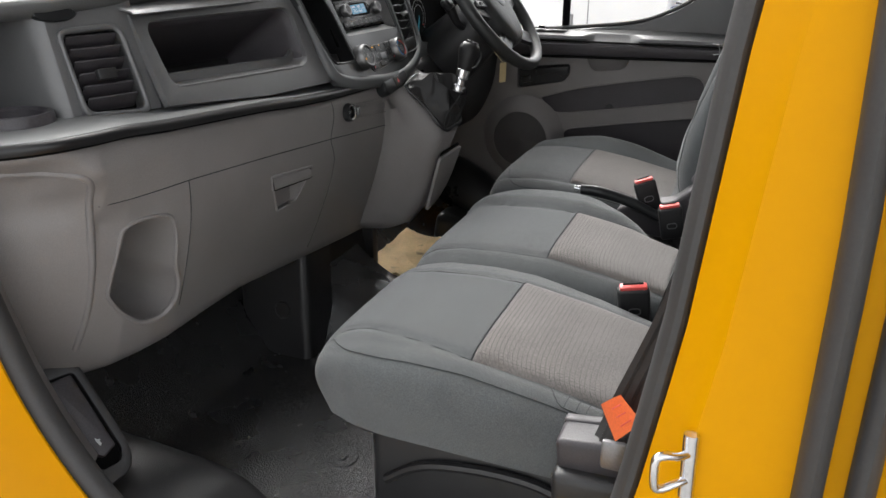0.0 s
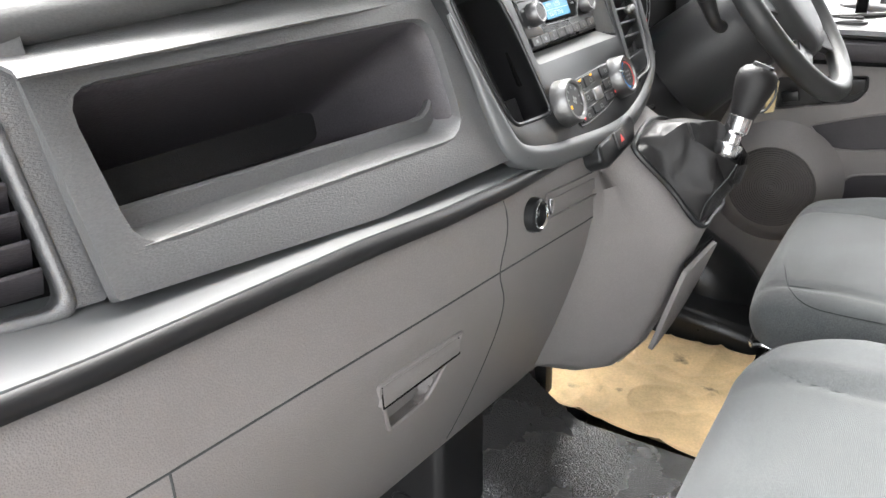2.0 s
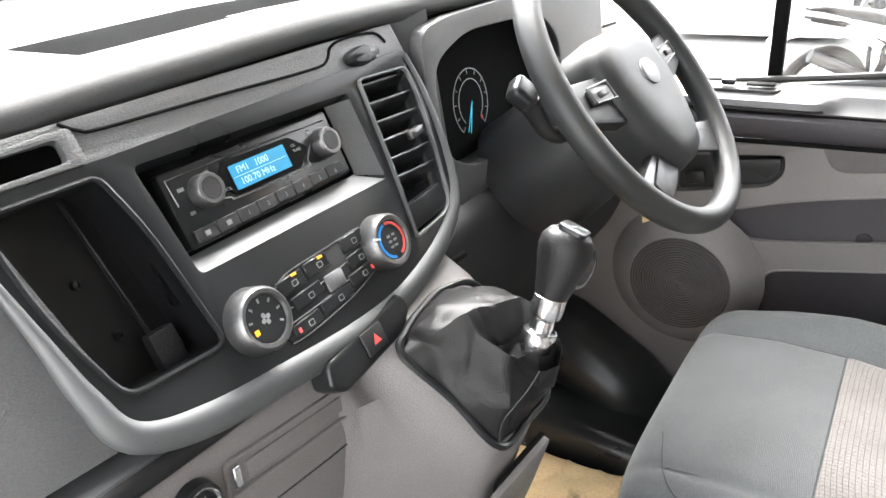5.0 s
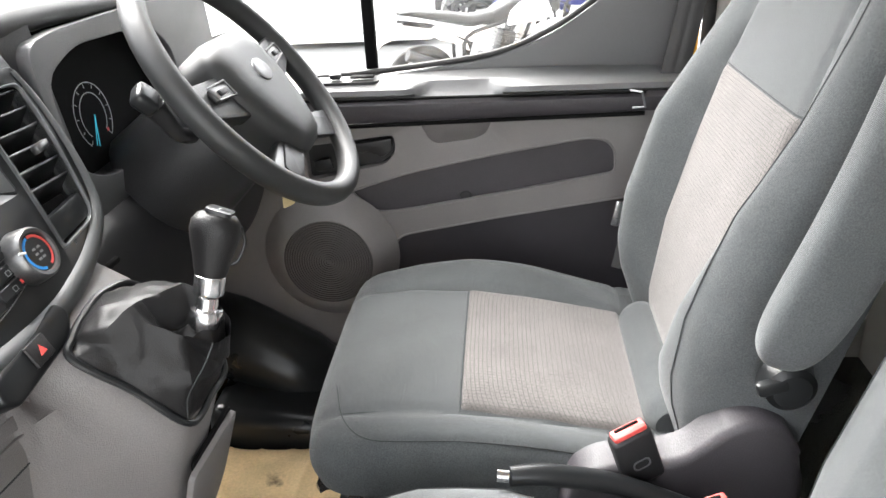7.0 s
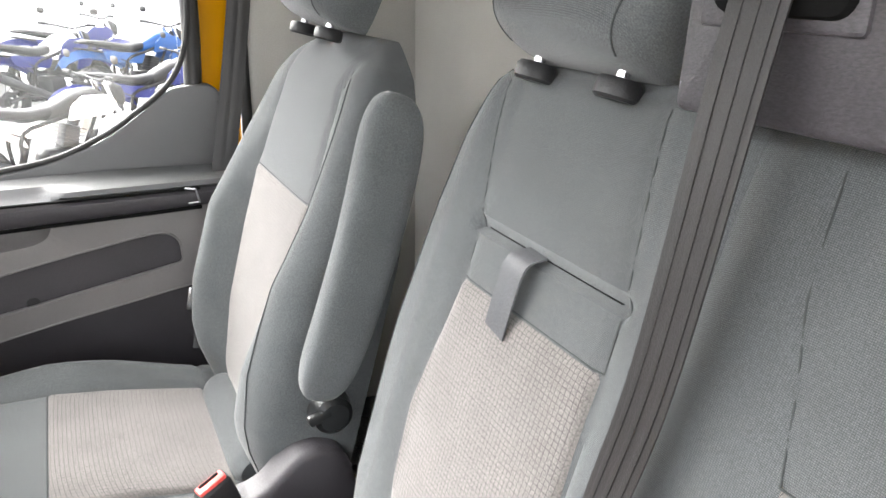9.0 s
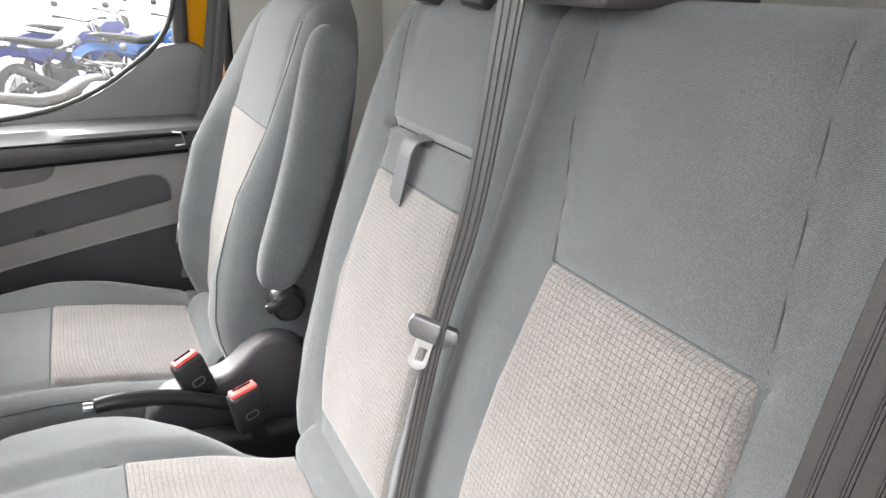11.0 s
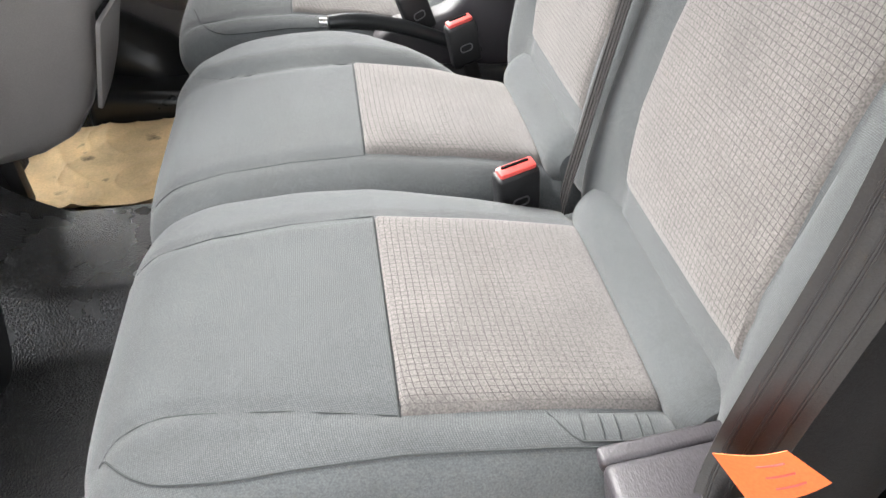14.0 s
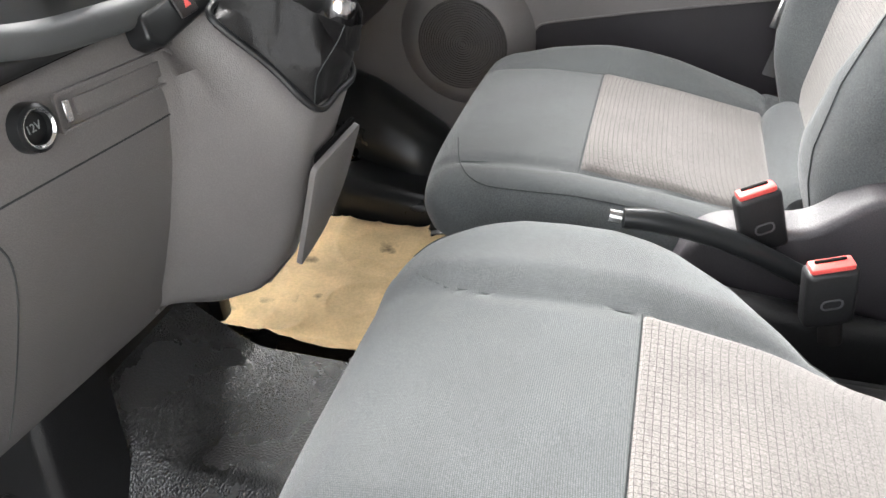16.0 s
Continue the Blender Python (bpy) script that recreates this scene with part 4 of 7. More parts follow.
strip = lambda k0, k1: shell([[Vector((x + ledx(y) - 0.010 * (1 - slim(y)), y, 1.211 + (z - 1.211) * slim(y) + ledz(y))) for x, z in led[k0:k1]] for y in ly], 0.003)
part("ledge_strip", strip(0, 8), "ledge", dash, "satin grey strip along the dashboard")
part("ledge_edge", strip(7, len(led)), "bay", dash, "black front edge of the strip")
part("ledge_groove", tube([(-0.786 + ledx(y), y, 1.2125 + ledz(y)) for y in span(0.59, 1.75, 76)], 0.004, 8), "gap", dash)

low_z = lambda y: lerp([(0.6, 1.395), (0.8, 1.405), (0.95, 1.415), (1.17, 1.426), (1.3, 1.430), (1.45, 1.436), (1.65, 1.442), (1.75, 1.441), (1.9, 1.437), (2.1, 1.428), (2.42, 1.40)], y)
brow = lambda y: lerp([(0.6, -1.07), (0.7, -0.97), (0.8, -0.932), (0.9, -0.907), (1.1, -0.887), (1.3, -0.880), (1.75, -0.872), (2.1, -0.862), (2.42, -0.90)], y)
rows = []
for y in ys:
    b, z = brow(y), low_z(y)
    rows.append([(b - 0.03, y, z + 0.003), (b, y, z), (b + 0.009, y, z + 0.003), (b + 0.0135, y, z + 0.010), (b + 0.0105, y, z + 0.0175), (b + 0.001, y, z + 0.0225), (b - 0.03, y, z + 0.0235), (b - 0.09, y, z + 0.0235), (b - 0.2, y, z + 0.022), (-1.30, y, z + 0.012), (-1.62, y, z - 0.01)])
bm = grid([smoothpath(r, 6) for r in rows])
bmesh.ops.delete(bm, geom=[f for f in bm.faces if 1.45 < f.calc_center_median().y < 1.86 and -1.035 < f.calc_center_median().x < -0.925], context="FACES")
rim = [e for e in bm.edges if e.is_boundary and all(1.40 < v.co.y < 1.90 and -1.06 < v.co.x < -0.905 for v in e.verts)]
for depth in (0.004, 0.045):
    got = bmesh.ops.extrude_edge_only(bm, edges=rim)["geom"]
    for v in got:
        if isinstance(v, bmesh.types.BMVert):
            v.co.z -= depth
            v.co.x += (-1.0 - v.co.x) * (0.05 if depth < 0.01 else 0.12)
    rim = [e for e in got if isinstance(e, bmesh.types.BMEdge)]
bmesh.ops.holes_fill(bm, edges=rim, sides=0)
bmesh.ops.recalc_face_normals(bm, faces=bm.faces[:])
bmesh.ops.solidify(bm, geom=bm.faces[:], thickness=-0.003)
part("top_panel", bm, "dashtop", dash, "soft charcoal dashboard top with rolled edge and open tray")
part("fascia_cap", shell([[(-0.8585 + shift(y) * 0.3 - 0.0005, y, 1.4005), (-0.863 + shift(y) * 0.3, y, 1.4045), (brow(y) - 0.012, y, low_z(y) + 0.002)] for y in span(0.905, 1.315, 26)], 0.003), "dash", dash)
part("inner_frame", rbox((0.02, 1.74, 0.46), 0.004, 1, pose(-1.08, 1.54, 1.17)), "dark", dash)

# passenger-side fascia: vent panel and open tray
face_v = Vector((-0.403, 0, 0.915))
mv = frame_at((-0.912, 0.815, 1.38), (0.30, 0.954, 0), (-0.30, 0, 0.954))
vent_hole = rpoly([(-0.004, -0.001), (0.079, 0.001), (0.090, -0.119), (0.002, -0.112)], 0.014)
part("vent_fascia", plate(rpoly([(-0.022, 0.045), (0.112, 0.045), (0.115, -0.122), (-0.022, -0.122)], 0.004), [vent_hole], 0.02, mv, 0.002), "dash", dash)
part("fascia_end", shell([[mv @ Vector((-0.020, y, 0.0)) + Vector(d) for d in ((0, 0, 0), (-0.007, -0.008, 0), (-0.022, -0.012, 0), (-0.06, -0.014, 0), (-0.14, -0.022, 0), (-0.26, -0.06, 0))] for y in span(-0.122, 0.045, 8)], 0.004), "dash", dash)
mc = frame_at((-0.871, 0.941, 1.377), (0.075, 0.997, 0), face_v)
part("tray_fascia", plate(rpoly([(-0.028, 0.026), (0.378, 0.026), (0.415, -0.146), (0.2, -0.142), (0.06, -0.128), (-0.028, -0.119)], 0.004), [rpoly([(-0.008, 0.012), (0.352, 0.010), (0.342, -0.108), (-0.002, -0.096)], [0.025, 0.03, 0.034, 0.025])], 0.012, mc, 0.005, 3), "dash", dash)
# inner tray: a rounded box open to the rear
rows = []
for d, g in ((0.0, 0.010), (-0.012, 0.0), (-0.03, -0.003), (-0.11, -0.02), (-0.16, -0.035)):
    cx, cy = 0.166, -0.042
    loop = rpoly([(-0.006, 0.010), (0.350, 0.008), (0.340, -0.106), (0.0, -0.094)], [0.025, 0.03, 0.034, 0.025])
    rows.append([mc @ Vector((cx + (x - cx) * (1 + g / 0.17), cy + (y - cy) * (1 + g / 0.05), d)) for x, y in loop])
part("tray", grid(rows, close_v=True, caps=False), "inset", dash, "deep open dashboard tray")
bm = bmesh.new()
bm.faces.new([bm.verts.new(p) for p in rows[-1]])
part("tray_back", bm, "dark", dash)
rows = []
for x in span(0.002, 0.345, 30):
    yb = -0.0935 - 0.012 * x / 0.34 + 0.018 * max(0.0, (x - 0.315) / 0.03) ** 2
    rows.append([mc @ Vector((x, yb + a, d)) for a, d in ((-0.005, -0.002), (0.0, 0.0005), (0.003, -0.002), (0.012, -0.026), (0.014, -0.0285), (0.027, -0.0265), (0.030, -0.029), (0.0305, -0.036), (0.0, -0.05))])
part("tray_lip", grid(rows), "dash", dash, "raised lip along the tray's front edge")


def slats(parent, m, x0, x1, ytop, ybot, n, deep=0.03, lean=35, skew=0.0, material="gloss"):
    for k in range(n):
        y = ytop + (ybot - ytop) * (k + 0.5) / n
        part("slat", rbox((x1 - x0, deep, 0.0035), 0.0014, 2, m @ Matrix.Translation(((x0 + x1) / 2 + skew * (k + 0.5) / n, y, -0.014)) @ pose(0, 0, 0, 90 - lean, 0, 0)), material, parent)


pv = part("air_vent", plate(rpoly([(-0.012, 0.007), (0.087, 0.009), (0.099, -0.128), (-0.006, -0.120)], 0.018), [vent_hole], 0.03, mv @ Matrix.Translation((0, 0, 0.006)), 0.004, 3), "dash", dash, "slatted black air vent")
slats(pv, mv, 0.002, 0.078, -0.004, -0.110, 6, skew=0.008, material="inset")
# near-black sheet gives the duct's deep shade behind the slats
part("vent_shade", plate(rrect(-0.01, -0.125, 0.10, 0.006, 0.01), [], 0.003, mv @ Matrix.Translation((0, 0, -0.032)), 0), "gap", pv)
part("vent_tab", rbox((0.030, 0.016, 0.012), 0.003, 2, mv @ Matrix.Translation((0.043, -0.062, 0.004))), "dark", pv)
part("vent_wheel", lathe([(0, 0.008), (0.02, 0.008), (0.022, 0.005), (0.022, 0), (0, 0)], mv @ Matrix.Translation((-0.005, 0.026, 0.0)) @ Matrix.Diagonal((1.4, 0.45, 1, 1)), 24), "gloss", pv)

# cup holder at the end of the dashboard
cup = Matrix.Translation((-0.93, 0.729, 1.285))
part("cup_holder", lathe([(0.036, -0.06), (0.037, -0.004), (0.041, 0.0), (0.047, 0.0), (0.049, -0.004), (0.050, -0.022), (0.052, -0.026), (0.050, -0.07)], cup, 36), "inset", dash, "black cup holder ring")
part("cup_floor", lathe([(0, 0.002), (0.037, 0.002), (0.037, 0), (0, 0)], cup @ Matrix.Translation((0, 0, -0.05)), 30), "gap", dash)

# glove box: joints, latch
join = lambda pts, r=0.0010: part("joint", tube(pts, r, 6), "thread", dash)


def face_low(y, z, off=0.0):
    """A point on the lower panel at height z."""
    col = smoothpath([low_pt(y, k) for k in range(len(low))], 3)
    for a, b in zip(col, col[1:]):
        if (a.z - z) * (b.z - z) <= 0 and a.z != b.z:
            q = a.lerp(b, (a.z - z) / (a.z - b.z))
            return q + Vector((off, 0, 0))
    return col[-5]


zj = lambda y: lerp([(0.7, 1.149), (0.753, 1.152), (0.9, 1.156), (1.1, 1.147), (1.298, 1.134), (1.5, 1.118), (1.6, 1.11)], y)
join([face_low(y, zj(y)) for y in span(0.757, 1.56, 50)])
end_line = [(0.66, 1.219), (0.70, 1.213), (0.728, 1.205), (0.742, 1.19), (0.750, 1.155), (0.756, 1.06), (0.754, 0.98), (0.746, 0.91)]
join(smoothpath([face_low(y, z) for y, z in end_line[4:]], 5))
part("end_rim", tube(smoothpath([face_low(y, z, -0.002) for y, z in end_line], 6), 0.0055, 10), "lower", dash, "rounded raised edge of the panel end")
join([face_low(0.90 + 0.012 * max(0, 1.05 - z), z) for z in span(1.156, 0.93, 24)])
join([face_low(1.312 - 0.02 * math.exp(-((z - 1.134) / 0.03) ** 2) - 0.10 * max(0, 1.05 - z), z) for z in span(1.205, 0.89, 28)])
gl_in = [face_low(y, z) for y, z in gl_line]
latch = part("glove_box_latch", tube([p + Vector((0.0004, 0, 0)) for p in gl_in], 0.0026, 10, closed=True), "lower", dash, "recessed glove box latch")
pit = []
for p in gl_in:
    f = min(1.0, max(0.0, (1.105 - p.z) / 0.07))
    pit.append(Vector((p.x - 0.050 + 0.040 * f, 1.165 + (p.y - 1.165) * 0.80, p.z + 0.004 - 0.002 * f)))
part("latch_pit", grid([gl_in, [a.lerp(b, 0.5) + Vector((-0.006, 0, 0)) for a, b in zip(gl_in, pit)], pit], close_v=True), "lower", latch)
bm = bmesh.new()
bm.faces.new([bm.verts.new(p) for p in pit])
part("pit_floor", bm, "lower", latch)
rows = []
for f in span(0.03, 0.97, 16):
    y = 1.099 + 0.128 * f
    zt = 1.107 - 0.0125 * f
    q = face_low(y, zt - 0.012)
    hgt = 0.026 - 0.004 * f
    rows.append([(q.x - 0.010, y, zt - 0.001), (q.x + 0.001, y, zt - 0.002), (q.x + 0.0035, y, zt - 0.006), (q.x + 0.005, y, zt - hgt + 0.006), (q.x + 0.003, y, zt - hgt + 0.001), (q.x - 0.002, y, zt - hgt), (q.x - 0.010, y, zt - hgt + 0.004)])
part("latch_pull", grid(rows, close_v=True, caps=True), "lower", latch)
part("latch_gap", tube([Vector(r[4]) + Vector((0.0002, 0, -0.001)) for r in rows] + [Vector(r[1]) + Vector((0.0012, 0, 0.0008)) for r in rows[::-1]], 0.0009, 6, closed=True), "gap", latch)

# open door-side pocket in the lower panel
pk_in = [Vector((face_low(y, z).x, y, z)) for y, z in pk_line]
pocket = part("side_pocket", tube([p + Vector((0.0002, 0, 0)) for p in pk_in], 0.0032, 10, closed=True), "lower", dash, "open moulded pocket")
mid = Vector((0, 0.82, 1.02))
rows = []
for dx, g in ((0.0, 1.0), (-0.012, 1.01), (-0.05, 1.0), (-0.095, 0.96), (-0.110, 0.85)):
    rows.append([Vector((p.x + dx, mid.y + (p.y - mid.y) * g, mid.z + (p.z - mid.z) * g)) for p in pk_in])
rows.append([Vector((rows[-1][j].x - 0.003, mid.y + (p.y - mid.y) * 0.3, mid.z + (p.z - mid.z) * 0.3)) for j, p in enumerate(pk_in)])
part("pocket_liner", grid(rows, close_v=True, caps=False), "lower", pocket)
bm = bmesh.new()
bm.faces.new([bm.verts.new(p) for p in rows[-1]])
part("pocket_back", bm, "lower", pocket)

part("pocket_lip", tube([p + Vector((0.002, 0, 0.0)) for p in pk_in[int(len(pk_in) * 0.30):int(len(pk_in) * 0.80)]], [0.002, 0.0045, 0.005, 0.005, 0.0045, 0.002], 10), "lower", pocket)

# power socket and card slot
ms = frame_at(face_low(1.362, 1.174, 0.0), (face_low(1.40, 1.174) - face_low(1.33, 1.174)), (face_low(1.36, 1.19) - face_low(1.36, 1.16))) @ Matrix.Scale(0.82, 4)
sock = part("power_socket", lathe([(0, 0.006), (0.015, 0.006), (0.016, 0.012), (0.019, 0.014), (0.022, 0.012), (0.0235, 0.004), (0.0235, 0), (0, 0)], ms, 32), "gloss", dash, "round black power socket")
part("socket_ring", lathe([(0.0155, 0.0125), (0.0175, 0.0148), (0.0185, 0.0145), (0.0175, 0.0125)], ms, 32), "chrome", sock)
letters("socket_mark", "12V", 0.011, ms @ Matrix.Translation((0, 0, 0.0064)), "mark", sock)
ml = frame_at(face_low(1.46, 1.166, 0.0006), (face_low(1.53, 1.160) - face_low(1.40, 1.171)), (face_low(1.46, 1.18) - face_low(1.46, 1.15)))
slot = part("card_slot", plate(rpoly([(-0.072, -0.016), (0.078, -0.016), (0.082, 0.010), (0.074, 0.016), (-0.07, 0.016)], 0.004), [rpoly([(-0.069, -0.013), (0.075, -0.013), (0.078, 0.009), (0.072, 0.013), (-0.067, 0.013)], 0.003)], 0.003, ml @ Matrix.Translation((0, 0, 0.002)), 0.0008), "lower", dash, "shallow slot beside the socket")
part("slot_face", plate(rrect(-0.05, -0.007, 0.068, 0.007, 0.002), [], 0.002, ml @ Matrix.Translation((0, 0, 0.001)), 0.0005), "lower", slot)
part("usb_port", rbox((0.007, 0.018, 0.003), 0.001, 1, ml @ Matrix.Translation((-0.060, 0, 0.0012))), "chrome", slot)

# console below the gear lever
rows = []
for z, xn, yl, yr in ((0.838, -0.84, 1.570, 1.610), (0.845, -0.79, 1.575, 1.620), (0.862, -0.748, 1.582, 1.632), (0.90, -0.718, 1.590, 1.650), (0.96, -0.694, 1.594, 1.672), (1.03, -0.676, 1.596, 1.695), (1.085, -0.660, 1.601, 1.715), (1.10, -0.664, 1.601, 1.720), (1.15, -0.700, 1.588, 1.722), (1.195, -0.742, 1.575, 1.722), (1.215, -0.775, 1.565, 1.722), (1.22, -0.84, 1.56, 1.722)):
    xd = face_low(1.49, min(1.2, max(0.862, z))).x - 0.012
    up = 0.03 if z < 0.85 else (0.018 if z < 0.87 else 0.0)
    rows.append(smoothpath([(xd, 1.49, z + up), (xd + 0.016, 1.52, z + up * 0.75), (xn - 0.045, yl - 0.03, z + up * 0.4), (xn - 0.008, yl, z), (xn, yl + 0.03, z), (xn + 0.002, yr - 0.03, z), (xn - 0.012, yr, z), (xn - 0.06, yr + 0.012, z), (xn - 0.16, yr + 0.03, z), (-0.95, yr + 0.04, z)], 5))
con = thing("centre_console", "grey-brown plastic gear lever console", "console", (-0.75, 1.63, 0.85))
bm = grid(rows)
bm.verts.ensure_lookup_table()
bm.faces.new(bm.verts[:len(rows[0])])
bm.faces.new([v for v in bm.verts if abs(v.co.z - 1.22) < 1e-5])
part("body", bm, "lower", con)
flap = rpoly([(0.0, 0.0), (0.103, 0.011), (0.088, -0.072), (0.050, -0.118), (0.0, -0.139)], [0.010, 0.008, 0.03, 0.02, 0.006])
pocketm = frame_at((-0.669, 1.597, 1.029), (0.10, 0.995, 0.0), (0.27, 0.0, 0.96))
part("side_pocket", plate(flap, [], 0.007, pocketm @ Matrix.Translation((0, 0, 0.006)), 0.002), "lower", con, "thin pocket panel on the console")
# near-black plate stands for the shade behind the pocket panel
part("pocket_mouth", plate(rpoly([(0.012, 0.004), (0.10, 0.014), (0.085, -0.06), (0.04, -0.09)], 0.008), [], 0.004, pocketm @ Matrix.Translation((0, 0.004, -0.001)), 0), "gap", con)

# gear lever
gear = thing("gear_lever", "black leather gear lever with silver collar and leather boot", "gear lever", (-0.68, 1.64, 1.12))
neck = Vector((-0.643, 1.656, 1.187))
# the boot: corners of its foot, of its ragged mouth and of the folds between
foot = [Vector(p) for p in ((-0.734, 1.567, 1.191), (-0.692, 1.581, 1.146), (-0.655, 1.595, 1.099), (-0.650, 1.640, 1.098), (-0.652, 1.690, 1.104), (-0.690, 1.708, 1.146), (-0.734, 1.700, 1.196), (-0.748, 1.660, 1.208), (-0.746, 1.618, 1.207), (-0.742, 1.586, 1.201))]
mouth = [Vector(p) for p in ((-0.686, 1.604, 1.229), (-0.676, 1.605, 1.208), (-0.648, 1.609, 1.193), (-0.622, 1.613, 1.180), (-0.614, 1.636, 1.175), (-0.620, 1.658, 1.182), (-0.640, 1.668, 1.203), (-0.664, 1.666, 1.217), (-0.679, 1.640, 1.219), (-0.688, 1.622, 1.222))]
fold = [Vector(p) for p in ((-0.706, 1.590, 1.192), (-0.683, 1.592, 1.168), (-0.642, 1.598, 1.148), (-0.630, 1.640, 1.136), (-0.640, 1.684, 1.144), (-0.674, 1.698, 1.180), (-0.706, 1.690, 1.206), (-0.720, 1.660, 1.214), (-0.722, 1.612, 1.220), (-0.712, 1.588, 1.208))]
sag = [Vector(p) for p in ((-0.722, 1.577, 1.192), (-0.686, 1.583, 1.152), (-0.650, 1.594, 1.128), (-0.642, 1.640, 1.116), (-0.648, 1.690, 1.120))]
bm = bmesh.new()
ring0, ring2 = [bm.verts.new(p) for p in foot], [bm.verts.new(p) for p in mouth]
ring1 = [bm.verts.new(p) for p in fold]
inner = [bm.verts.new(neck + Vector((0.017 * math.cos(q), 0.017 * math.sin(q), -0.012 if k % 2 else -0.004))) for k, q in enumerate(np.linspace(3.9, 3.9 + 2 * math.pi, 10, endpoint=False))]
deep = [bm.verts.new(p.lerp(neck, 0.30) + Vector((0, 0, -0.034))) for p in mouth]
for lower, upper in ((ring0, ring1), (ring1, ring2), (ring2, deep), (deep, inner)):
    for k in range(10):
        i = (k + 1) % 10
        if k in (0, 2, 5, 8):
            bm.faces.new((lower[k], lower[i], upper[k]))
            bm.faces.new((lower[i], upper[i], upper[k]))
        else:
            bm.faces.new((lower[k], lower[i], upper[i]))
            bm.faces.new((lower[k], upper[i], upper[k]))
for v, p in zip(ring1[:3], sag[:3]):
    v.co = v.co.lerp(p, 0.15)
bmesh.ops.subdivide_edges(bm, edges=bm.edges[:], cuts=5, use_grid_fill=True)
bmesh.ops.triangulate(bm, faces=[f for f in bm.faces if len(f.verts) > 4])
bmesh.ops.smooth_vert(bm, verts=bm.verts[:], factor=0.28, use_axis_x=True, use_axis_y=True, use_axis_z=True)
bmesh.ops.smooth_vert(bm, verts=bm.verts[:], factor=0.15, use_axis_x=True, use_axis_y=True, use_axis_z=True)
bm.normal_update()
for v in bm.verts:
    q = v.co
    v.co = q + v.normal * (0.0022 * (1 - abs(noise.noise((q.x * 55, q.y * 40, q.z * 25)))) ** 5 + 0.0012 * noise.noise((q.x * 90, q.y * 90, q.z * 60)) - 0.0008)
boot = part("boot", bm, "leather", gear, "creased black leather boot", sharp=50)
base = smoothpath(foot, 8, True)
part("boot_seam", tube(smoothpath([mouth[3], (mouth[3] + fold[2]) / 2 + Vector((0.003, -0.002, 0)), fold[2] + Vector((0.003, -0.003, 0)), sag[2], foot[2]], 6), 0.0008, 6), "thread", boot)
part("boot_frame", tube([p + Vector((0.001, 0, 0.001)) for p in base], 0.0038, 8, closed=True), "gloss", boot)
ax_g = (Vector((-0.620, 1.683, 1.297)) - Vector((-0.643, 1.656, 1.187))).normalized()
mgear = frame_at(neck, ax_g.cross(Vector((0, -1, 0))).normalized(), ax_g.cross(ax_g.cross(Vector((0, -1, 0)))).normalized())
if (mgear.to_3x3() @ Vector((0, 0, 1))).dot(ax_g) < 0:
    mgear = mgear @ pose(0, 0, 0, 180, 0, 0)
part("collar", lathe([(0.0120, -0.016), (0.0160, -0.015), (0.0168, -0.012), (0.0168, 0.003), (0.0158, 0.005), (0.0108, 0.006), (0.0102, 0.017), (0.0120, 0.019), (0.0145, 0.021), (0.0152, 0.024), (0.0152, 0.040), (0.013, 0.042)], mgear, 36), "chrome", gear, "bright metal collar")
rows = []
for h, rx, ry in ((0.039, 0.010, 0.010), (0.040, 0.0150, 0.0145), (0.047, 0.0170, 0.0155), (0.060, 0.0195, 0.017), (0.073, 0.0230, 0.019), (0.085, 0.0250, 0.0205), (0.094, 0.0238, 0.0195), (0.101, 0.0185, 0.0155), (0.1045, 0.010, 0.009), (0.1055, 0.001, 0.001)):
    rows.append([mgear @ Vector((rx * math.cos(t) , ry * math.sin(t), h)) for t in np.linspace(0, 2 * math.pi, 32, endpoint=False)])
knob = part("knob", grid(rows, close_v=True, caps=True), "leather", gear, "black leather gear knob")
part("shift_plate", plate(rrect(-0.013, -0.012, 0.013, 0.012, 0.006), [], 0.004, mgear @ Matrix.Translation((0.003, 0, 0.1068)) @ pose(0, 0, 0, 0, 8, 0), 0.0015), "gloss", knob)
for k, (x, y, w, h) in enumerate(((-0.007, 0, 0.0012, 0.012), (0, 0, 0.0012, 0.012), (0.007, 0, 0.0012, 0.012), (0, 0, 0.014, 0.0012))):
    part("shift_mark", rbox((w, h, 0.0004), 0, 1, mgear @ Matrix.Translation((x * 0.8 + 0.003, y, 0.1071)) @ pose(0, 0, 0, 0, 8, 90)), "mark", knob)
part("pull_ring", tube([mgear @ Vector(p) for p in ((0.015, 0.012, 0.050), (0.022, 0.014, 0.056), (0.026, 0.015, 0.075), (0.021, 0.013, 0.090))], 0.0016, 8, smooth=5), "gloss", knob)


# ---- centre stack ----
stack = thing("centre_stack", "charcoal centre stack with radio and heater controls", "control panel", (-0.8, 1.53, 1.2))
mf = frame_at((-0.845, 0, 1.398), (0, 1, 0), face_v)
S = lambda pts: [(y, -s) for y, s in pts]
at_s = lambda y, s, h=0.0: mf @ Matrix.Translation((y, -s, h))
rec = rpoly(S([(1.315, 0.0), (1.397, 0.0), (1.412, 0.045), (1.427, 0.143), (1.344, 0.138), (1.322, 0.07)]), [0.008, 0.008, 0.03, 0.012, 0.014, 0.03])
rad_hole = rpoly(S([(1.424, 0.002), (1.662, 0.006), (1.664, 0.093), (1.434, 0.090)]), 0.006)
